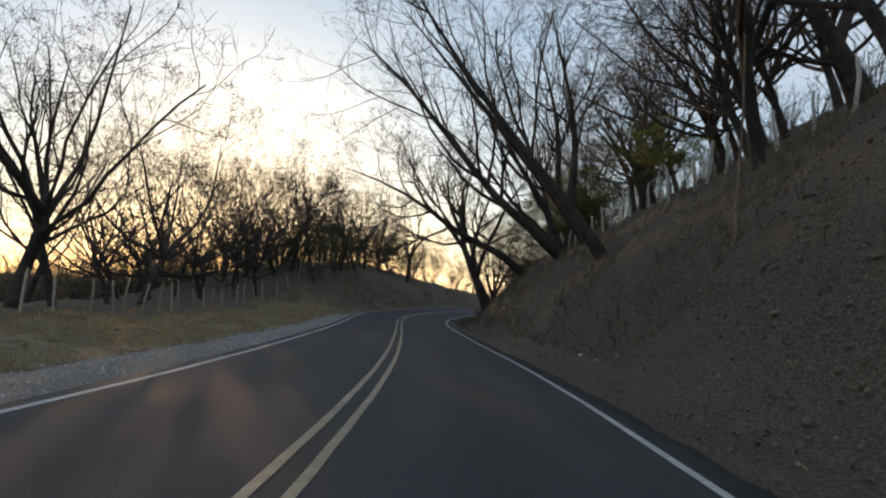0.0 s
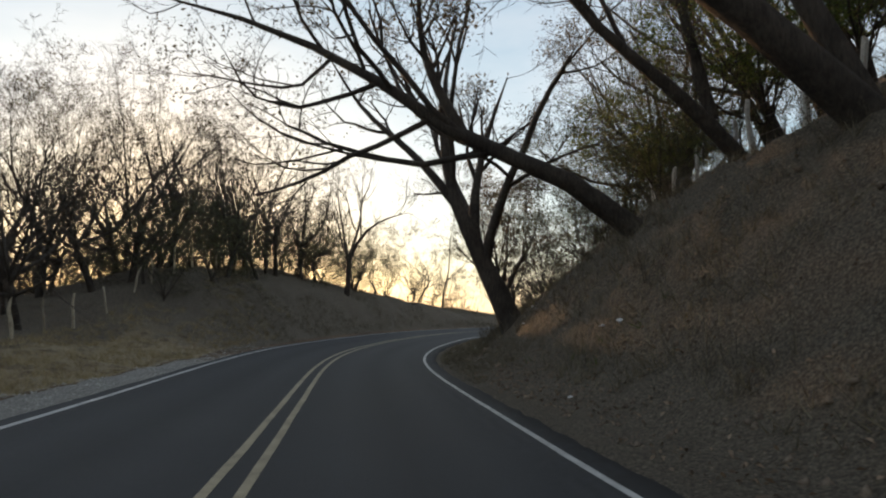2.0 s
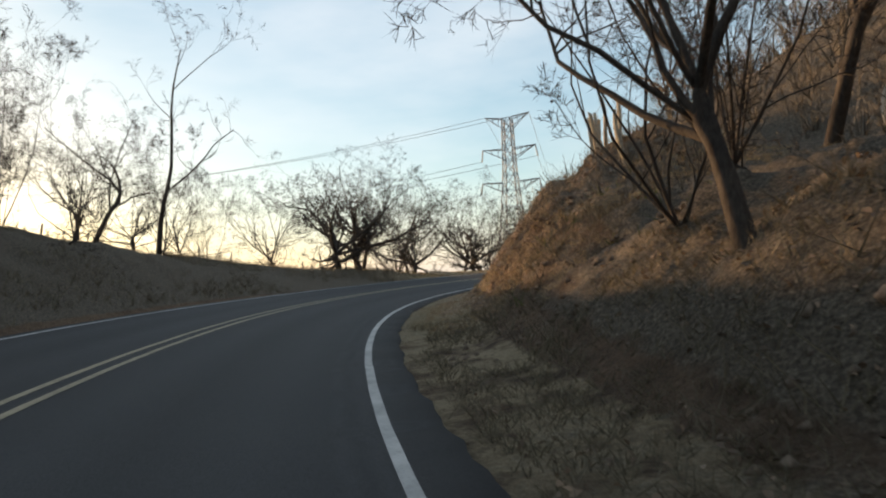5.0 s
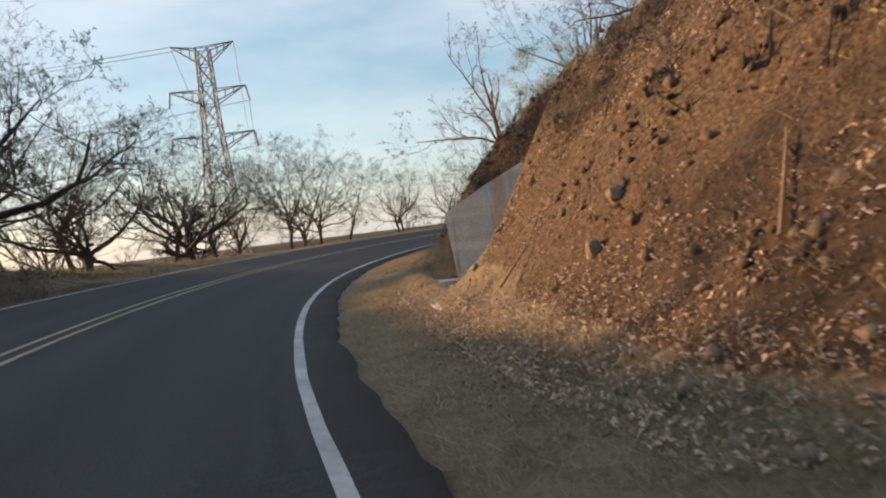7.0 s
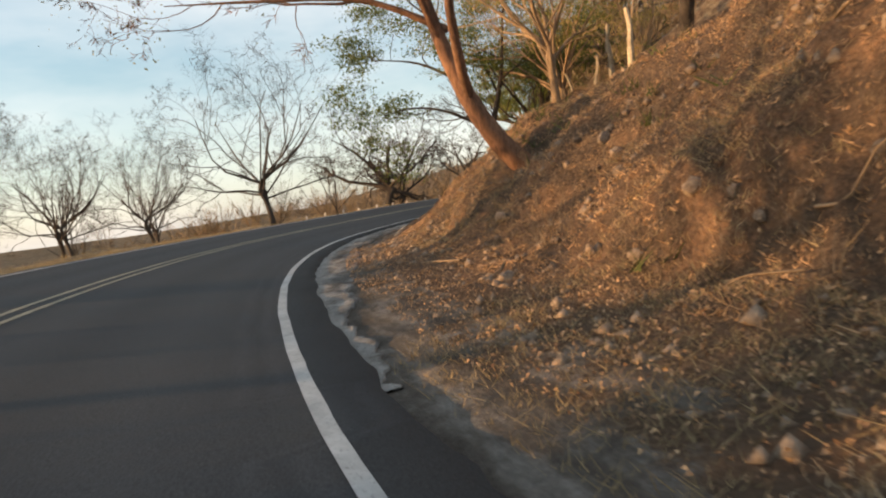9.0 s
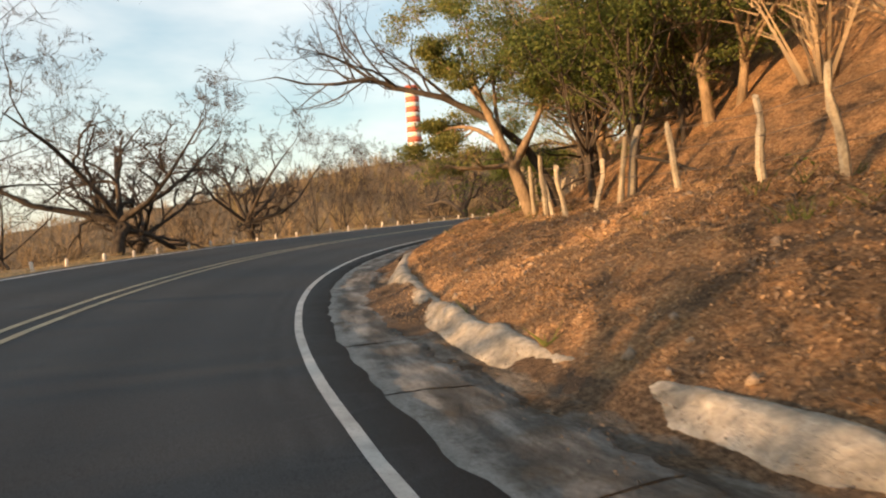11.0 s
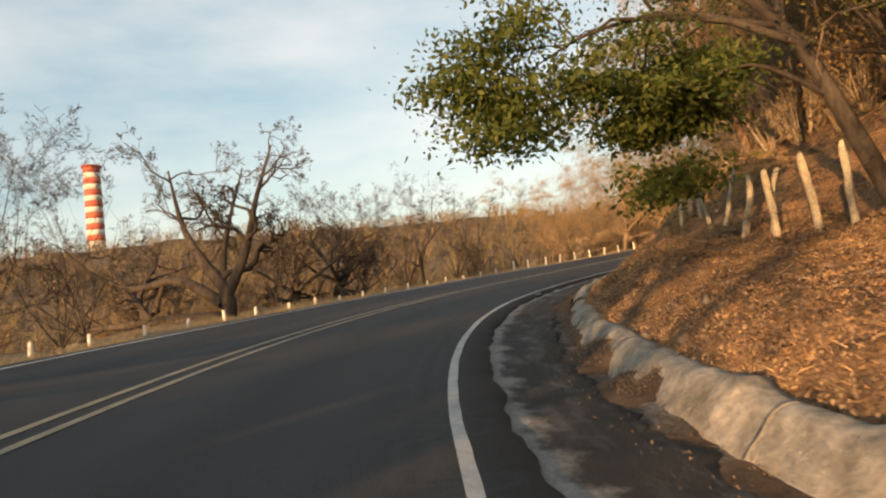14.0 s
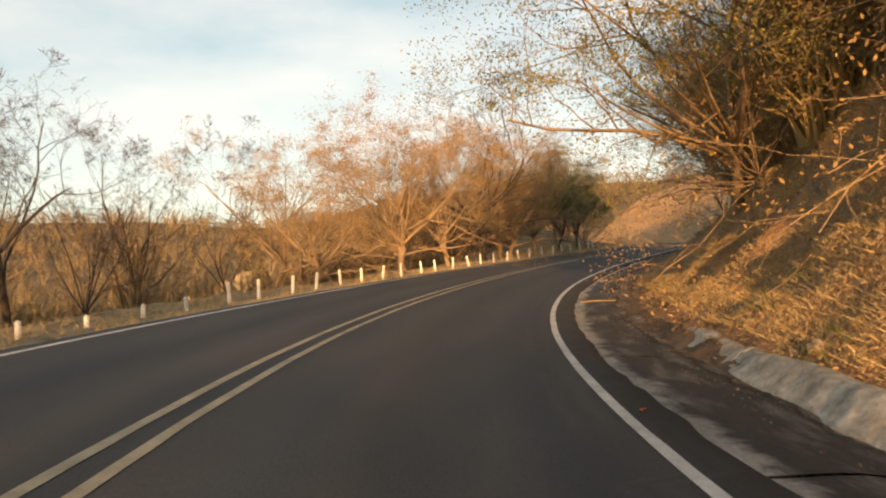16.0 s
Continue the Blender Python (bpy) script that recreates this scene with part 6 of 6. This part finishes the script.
# the worn concrete gutter between the asphalt and the wall
apron = tagged(empty("gutter"), "worn grey concrete gutter stained with silt beside the asphalt", "gutter", kind="structure")


def gutter_slab(s0, s1, seed):
    """One cast length of the gutter: a thin dished sheet with a broken outer edge."""
    n = max(8, int((s1 - s0) / 0.07))
    ss = np.linspace(s0, s1, n)
    lo = np.full(n, 3.66)
    hi = np.interp(ss, [112, 118, 126, 150, 176, 200, 214, 226], [3.85, 3.98, 4.55, 4.62, 4.72, 4.78, 4.6, 4.2]) + 0.22 * rough_noise(ss * 0.8, ss * 0, 301) + 0.10 * rough_noise(ss * 3.7, ss * 0, 302) + 0.05 * rough_noise(ss * 9, ss * 0, 303)
    u = np.linspace(0, 1, 9)[None]
    d = lo[:, None] * (1 - u) + hi[:, None] * u
    s_ = np.broadcast_to(ss[:, None], d.shape)
    h = ground_h(s_, d) + 0.022 + 0.010 * rough_noise(s_ * 3, d * 3, 304) + 0.012 * rough_noise(s_ * 0.7, d, 305 + seed)
    top = on_road(s_, d, h)
    rim = on_road(ss, hi + 0.015, h[:, -1] - 0.10)
    v = np.vstack([top.reshape(-1, 3), rim])
    i, j = np.meshgrid(np.arange(n - 1), np.arange(8), indexing="ij")
    q = np.stack([i * 9 + j, i * 9 + j + 1, (i + 1) * 9 + j + 1, (i + 1) * 9 + j], -1).reshape(-1, 4)
    k = np.arange(n - 1)
    side = np.stack([k * 9 + 8, n * 9 + k, n * 9 + k + 1, (k + 1) * 9 + 8], -1)
    me = mesh_of("slab", v, np.vstack([q, side]))
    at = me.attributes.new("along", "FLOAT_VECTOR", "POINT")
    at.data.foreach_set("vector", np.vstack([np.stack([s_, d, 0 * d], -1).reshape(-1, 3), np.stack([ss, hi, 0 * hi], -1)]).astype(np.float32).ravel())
    return me


s, i = 116.0, 0
while s < 226:
    ln = kr.uniform(1.8, 3.4)
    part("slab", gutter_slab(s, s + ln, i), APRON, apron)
    s, i = s + ln + 0.02, i + 1

head = tagged(empty("culvert_headwall"), "leaning concrete culvert headwall with a sloping top beside the bank", "headwall")
hr = np.random.default_rng(2)
bm = bmesh.new()
prof = [(5.86, -0.4), (6.4, -0.4), (7.05, -0.4), (7.12, 1.56), (7.0, 1.74), (6.4, 1.44), (5.72, 1.04)]


def headwall_at(d, h, back):
    return on_road(101.75 - 0.62 * (d - 5.55) + 0.05 * (h + .3) + back, d + 0.4 * back, h)


f0 = [bm.verts.new(headwall_at(d, h, 0.0)) for d, h in prof]
f1 = [bm.verts.new(headwall_at(d, h, 0.75)) for d, h in prof]
bm.faces.new(f0)
bm.faces.new(f1[::-1])
for i in range(7):
    bm.faces.new((f0[i], f0[(i + 1) % 7], f1[(i + 1) % 7], f1[i]))
bmesh.ops.recalc_face_normals(bm, faces=bm.faces)
bmesh.ops.bevel(bm, geom=bm.edges[:], offset=0.03, segments=2, affect="EDGES")
part("front_wall", bm, CAST, head, "pale stained concrete face with rust streaks")
bm = bmesh.new()
prof = [(7.06, -0.4), (7.36, -0.4), (7.42, 1.35), (7.32, 1.66), (7.14, 1.58)]
f0 = [bm.verts.new(headwall_at(d, h, 0.06)) for d, h in prof]
f1 = [bm.verts.new(headwall_at(d, h, 2.2)) for d, h in prof]
bm.faces.new(f0)
bm.faces.new(f1[::-1])
for i in range(5):
    bm.faces.new((f0[i], f0[(i + 1) % 5], f1[(i + 1) % 5], f1[i]))
bmesh.ops.recalc_face_normals(bm, faces=bm.faces)
bmesh.ops.bevel(bm, geom=bm.edges[:], offset=0.03, segments=2, affect="EDGES")
part("wing_wall", bm, CAST, head)
for s0, s1, d0, d1, tp in ((97.6, 99.9, 4.95, 5.3, -0.06), (99.95, 100.85, 5.0, 5.75, -0.02)):
    slab = part("concrete_slab", block(bmesh.new(), s0, s1, d0, d1, (tp, tp + .05), -0.45, hr, 5, 0.03), CONCRETE)
    tagged(slab, "broken concrete drain slab lying by the headwall", "slab", "broken drain slabs")


for s0, s1, d0, d1 in ((111.9, 113.0, 3.86, 4.06), (109.2, 110.3, 3.9, 4.16), (108.0, 108.7, 4.02, 4.28), (106.3, 107.5, 4.1, 4.38)):
    tp = min(float(ground_h(a, b)) for a in (s0, s1) for b in (d0, d1))
    slab = part("concrete_slab", block(bmesh.new(), s0, s1, d0, d1, (tp + .016, tp + .012), tp - .12, hr, 7, 0.01), KERB)
    tagged(slab, "flat grey piece of broken concrete sunk in the verge", "slab", "broken drain slabs")


def stone_mesh(seed):
    rng = np.random.default_rng(seed)
    bm = bmesh.new()
    bmesh.ops.create_icosphere(bm, subdivisions=2, radius=1.0)
    off = Vector(rng.uniform(-50, 50, 3))
    for v in bm.verts:
        v.co *= 1 + 0.45 * noise.noise(v.co * 0.9 + off) + 0.15 * noise.noise(v.co * 2.5 + off)
        v.co.z *= 0.7
    me = bpy.data.meshes.new("rock")
    bm.to_mesh(me)
    bm.free()
    me.materials.append(STONE)
    return me


stones = [stone_mesh(i) for i in range(6)]
sr = np.random.default_rng(44)
for i in range(150):
    if i < 90:
        s, d = sr.uniform(84, 122), sr.uniform(5.4, 10)
    elif i < 120:
        s, d = sr.uniform(2, 70), sr.uniform(4.3, 7)
    else:
        s, d = sr.uniform(128, 210), sr.uniform(5.4, 8.5)
    z = sr.uniform(0.04, 0.12) * (1.7 if sr.random() < 0.10 else 1.0) * (1 if i < 120 else 0.7)
    ob = tagged(new("rock", stones[i % 6]), "brown weathered stone lying on the bank", "rock", "stones on the bank")
    ob.matrix_basis = Matrix.Translation(on_ground(s, d, z * 0.15)) @ Euler(sr.uniform(0, 6, 3)).to_matrix().to_4x4() @ Matrix.Diagonal((z, z * sr.uniform(.7, 1.2), z, 1))


def clods(name, label, s, d, rng, size, mat_):
    """Small angular stones and clods, too many to count."""
    n = len(s)
    oct_v = np.array([(1, 0, 0), (0, 1, 0), (-1, 0, 0), (0, -1, 0), (0, 0, .8), (0, 0, -.8)], float)
    oct_t = np.array([(0, 1, 4), (1, 2, 4), (2, 3, 4), (3, 0, 4), (1, 0, 5), (2, 1, 5), (3, 2, 5), (0, 3, 5)])
    v = oct_v[None] * rng.uniform(.5, 1.4, (n, 6, 1)) * (size * rng.uniform(.4, 1.0, (n, 1, 1)) ** 2) + on_ground(s, d)[:, None] + rng.normal(0, .01, (n, 6, 3))
    tagged(part(name, mesh_of(name, v.reshape(-1, 3), None, (np.arange(n)[:, None, None] * 6 + oct_t).reshape(-1, 3), smooth=False), mat_), label, "stones", kind="stuff")


s, d = patchy(5200, 80, 130, 4.6, 11, 81, -0.1)
clods("bank_clods", "loose clods and pebbles on the cut bank", s, d, sr, 0.085, STONE)
s, d = patchy(9000, 80, 105, 5.7, 11.5, 85, -0.05)
clods("soil_clods", "dark lumps of soil on the steep bank", s, d, np.random.default_rng(418), 0.075, CLOD)
s, d = patchy(3000, 0, 80, 4.0, 8, 82, 0.0)
clods("verge_pebbles", "pebbles and clods on the shaded verge", s, d, sr, 0.09, STONE)
s, d = patchy(4000, 128, 230, 5.3, 10, 83, 0.0)
clods("slope_pebbles", "pebbles among the leaves on the slope", s, d, sr, 0.08, STONE)
s, d = patchy(5000, -5, 62, -5.4, -3.6, 84, -0.3)
clods("shoulder_gravel", "pale gravel on the outer shoulder", s, d, sr, 0.035, CONCRETE)


def stick(pts, r, label):
    P = smooth_line(pts, 8)[None]
    v, q = tubes(P, np.linspace(r, r * 0.4, 9)[None], 5)
    tagged(part("fallen_branch", mesh_of("fallen_branch", v, q), BARK_DRY), label, "branch", "fallen branches")


for i in range(44):
    s, d = (sr.uniform(86, 126), sr.uniform(4.8, 9)) if i < 34 else (sr.uniform(140, 205), sr.uniform(5.5, 8.5))
    ln, a = sr.uniform(.4, 1.4), sr.uniform(0, 6.28)
    us = [(s + math.cos(a) * ln * u, d + math.sin(a) * ln * u * .8) for u in (-.5, -.15, .2, .5)]
    stick([on_ground(x, y, 0.06 + sr.uniform(0, .05)) for x, y in us], sr.uniform(.008, .02), "dry fallen branch lying on the bank")

stick([on_ground(13.6, 6.9, -0.1), on_ground(13.5, 6.9, 1.4), on_ground(13.3, 6.85, 2.6), on_ground(13.0, 6.7, 4.2)], 0.035, "thin pale dead stem standing on the bank")
# stump beside the slope, loose brick and roadside litter
bm = bmesh.new()
bmesh.ops.create_cone(bm, cap_ends=True, segments=14, radius1=0.26, radius2=0.19, depth=0.55)
for v in bm.verts:
    v.co += Vector((0.05 * noise.noise(v.co * 5), 0.05 * noise.noise(v.co * 4 + Vector((9, 0, 0))), 0.16 * noise.noise(v.co * 6) if v.co.z > 0 else -0.1))
stump = tagged(part("tree_stump", bm, BARK), "short broken tree stump on the slope", "stump")
stump.matrix_basis = put(156.7, 6.6, 20, 0.6, -0.12)
bm = bmesh.new()
bmesh.ops.create_cube(bm, size=1)
bmesh.ops.scale(bm, vec=(.22, .12, .1), verts=bm.verts)
bmesh.ops.bevel(bm, geom=bm.edges[:], offset=0.012, segments=2, affect="EDGES")
br = tagged(part("brick", bm, BRICK_RED), "loose red brick lying in the drain", "brick")
br.matrix_basis = put(164.0, 4.5, 30, 0.75, -0.03)


def litter_piece(s, d, size, mat_, label, seed, kind="litter"):
    bm = bmesh.new()
    bmesh.ops.create_icosphere(bm, subdivisions=2, radius=size)
    off = Vector((seed * 3.1, seed, 0))
    for v in bm.verts:
        v.co = v.co * (1 + 0.7 * noise.noise(v.co / size * 1.3 + off))
        v.co.z *= 0.45
    ob = tagged(part(kind, bm, mat_), label, kind)
    ob.matrix_basis = put(s, d, seed * 40, 1, -size * .3)


bot = tagged(empty("bottle", put(64.6, 5.75, 40, 1.7, -0.08) @ Matrix.Rotation(radians(86), 4, "Y")), "green plastic bottle with a white cap thrown on the verge", "bottle")
bm = bmesh.new()
rings = []
for r, z in ((.03, .0), (.052, .008), (.055, .03), (.055, .09), (.050, .11), (.055, .13), (.055, .19), (.045, .225), (.022, .265), (.016, .28), (.016, .30)):
    rings.append([bm.verts.new((r * math.cos(a), r * math.sin(a), z)) for a in np.arange(14) * math.pi / 7])
for a, c in zip(rings, rings[1:]):
    for k_ in range(14):
        bm.faces.new((a[k_], a[(k_ + 1) % 14], c[(k_ + 1) % 14], c[k_])).smooth = True
bm.faces.new(rings[0][::-1])
bm.faces.new(rings[-1])
part("body", bm, GLASS_GREEN, bot)
bm = bmesh.new()
bmesh.ops.create_cone(bm, cap_ends=True, segments=14, radius1=0.02, radius2=0.019, depth=0.022)
bmesh.ops.translate(bm, verts=bm.verts, vec=(0, 0, 0.302))
part("cap", bm, PAPER, bot, "white screw cap")
for i, (s, d, z) in enumerate(((63.1, 5.8, .10), (61.7, 5.5, .13), (66.4, 5.3, .06), (62.7, 4.4, .05), (41.6, 6.3, .09), (42.3, 6.2, .08), (62.4, 7.2, .1), (50.6, 6.4, .07), (51.5, 6.9, .08), (40.5, 4.9, .06), (19, 5.2, .06), (66.4, 5.0, .05))):
    litter_piece(s, d, z, PAPER, "crumpled white plastic litter on the verge", i + 1)

for i, (s, d) in enumerate(((161.3, 3.5), (196.1, 3.55))):
    bm = bmesh.new()
    bmesh.ops.create_cube(bm, size=1)
    bmesh.ops.scale(bm, vec=(.10, .03, .012), verts=bm.verts)
    for v in bm.verts:
        v.co.z += 0.01 * math.sin(v.co.x * 40 + i)
    scrap = tagged(part("litter", bm, STACK_RED), "flat red scrap of packaging on the asphalt", "litter")
    scrap.matrix_basis = Matrix.Translation(on_road(s, d, -d * np.interp(s, SG, AB) + 0.012)) @ Matrix.Rotation(i + .4, 4, "Z")
lump = tagged(part("concrete_lump", stone_mesh(17), None), "pale flat lump of spilled concrete at the asphalt edge", "concrete")
lump.data.materials[0] = CONCRETE
lump.matrix_basis = Matrix.Translation(on_road(189.7, 3.66, -3.66 * np.interp(189.7, SG, AB))) @ Matrix.Rotation(radians(-heading(189.7)), 4, "Z") @ Matrix.Diagonal((.09, .17, .03, 1))
stick([on_ground(207.6, 3.9, .05), on_ground(207.8, 4.2, .06), on_ground(208.0, 4.7, .05)], 0.03, "pale dry stick lying in the drain")

# ---- pylon and chimney ----
def bars(lines, r, sides=4):
    P = np.array([[a, (np.array(a) + np.array(b)) / 2, b] for a, b in lines], float)
    return mesh_of("bars", *tubes(P, np.full(P.shape[:2], r), sides), smooth=False)


pyl = tagged(empty("power_pylon", Matrix.Translation((50.4, 143.0, -14.0)) @ Matrix.Rotation(radians(-50), 4, "Z")), "grey steel lattice power pylon beyond the trees", "pylon")
PH = 35.0


def half(z):
    return float(np.interp(z, [0, 20, 27, PH], [3.0, 1.25, 0.75, 0.55]))


zs = [0, 5, 9.5, 13.5, 17, 20, 22.4, 24.6, 26.6, 28.6, 30.6, 32.4, 34.0]
lace = []
for z0, z1 in zip(zs, zs[1:]):
    a, b = half(z0), half(z1)
    c0 = [(-a, -a, z0), (a, -a, z0), (a, a, z0), (-a, a, z0)]
    c1 = [(-b, -b, z1), (b, -b, z1), (b, b, z1), (-b, b, z1)]
    for i in range(4):
        j = (i + 1) % 4
        lace += [(c0[i], c1[j]), (c0[j], c1[i]), (c1[i], c1[j])]
for sx, sy in ((-1, -1), (1, -1), (1, 1), (-1, 1)):
    P = np.array([[(sx * half(z), sy * half(z), z) for z in zs]])
    part("leg", mesh_of("leg", *tubes(P, np.full(P.shape[:2], 0.075), 4), smooth=False), STEEL, pyl)
tagged(part("bracing", bars(lace, 0.045), STEEL, pyl), kind="stuff")
for z, w, rise in ((34.0, 3.0, 0.5), (30.0, 3.6, 0.2), (25.6, 3.9, 0.2)):
    for sx in (-1, 1):
        b = half(z)
        tip = (sx * w, 0, z + rise)
        ar = [((sx * b, -b, z), tip), ((sx * b, b, z), tip), ((sx * b, -b, z - 1.3), tip), ((sx * b, b, z - 1.3), tip)]
        for u in (.3, .6):
            m0 = np.array((sx * b, 0, z)) * (1 - u) + np.array(tip) * u
            ar += [(m0 + (0, b * (1 - u), 0), m0 + (0, -b * (1 - u), 0)), (m0 + (0, b * (1 - u), 0), m0 + (0, 0, -1.3 * (1 - u)))]
        arm = part("crossarm", bars(ar, 0.055), STEEL, pyl)
        if z < 33:
            part("insulator", bars([(tip, (tip[0] + sx * .25, 0.1, tip[2] - 1.5))], 0.09, 6), STEEL, arm)
line_ = tagged(empty("power_line"), "thin power cables hung between pylons", "cable")
base = pyl.matrix_basis
for z, w in ((34.5, 3.0), (28.7, 3.8), (24.3, 4.1)):
    for sx in (-1, 1):
        a = np.array(base @ Vector((sx * w, 0, z)))
        for far in (np.array((-150, 95, 6)), np.array((210, 260, 6))):
            b = a + far
            u = np.linspace(0, 1, 22)[:, None]
            P = (a * (1 - u) + b * u) + np.array([0, 0, -9.0]) * (4 * u * (1 - u))
            part("cable", mesh_of("cable", *tubes(P[None], np.full((1, 22), 0.028), 4)), STEEL, line_)

stack = tagged(empty("chimney", Matrix.Translation((574.6, -41.0, 0))), "tall red and white banded industrial chimney behind the hill", "chimney")


def ring_band(name, z0, z1, r0, r1, mat_):
    bm = bmesh.new()
    bmesh.ops.create_cone(bm, cap_ends=True, segments=32, radius1=r0, radius2=r1, depth=z1 - z0)
    bmesh.ops.translate(bm, verts=bm.verts, vec=(0, 0, (z0 + z1) / 2))
    for f in bm.faces:
        f.smooth = len(f.verts) == 4
    part(name, bm, mat_, stack)


ring_band("shaft", -20, 53.9, 7.6, 5.85, CONCRETE)
zb = 53.9
for i in range(14):
    tall = 4.2 if i % 2 else 3.65
    ring_band("band", zb, zb + tall, 5.8 - 0.03 * i, 5.77 - 0.03 * i, STACK_RED if i % 2 else STACK_WHITE)
    zb += tall
ring_band("rim", zb - 0.4, zb + 0.9, 6.3, 6.3, STACK_RED)
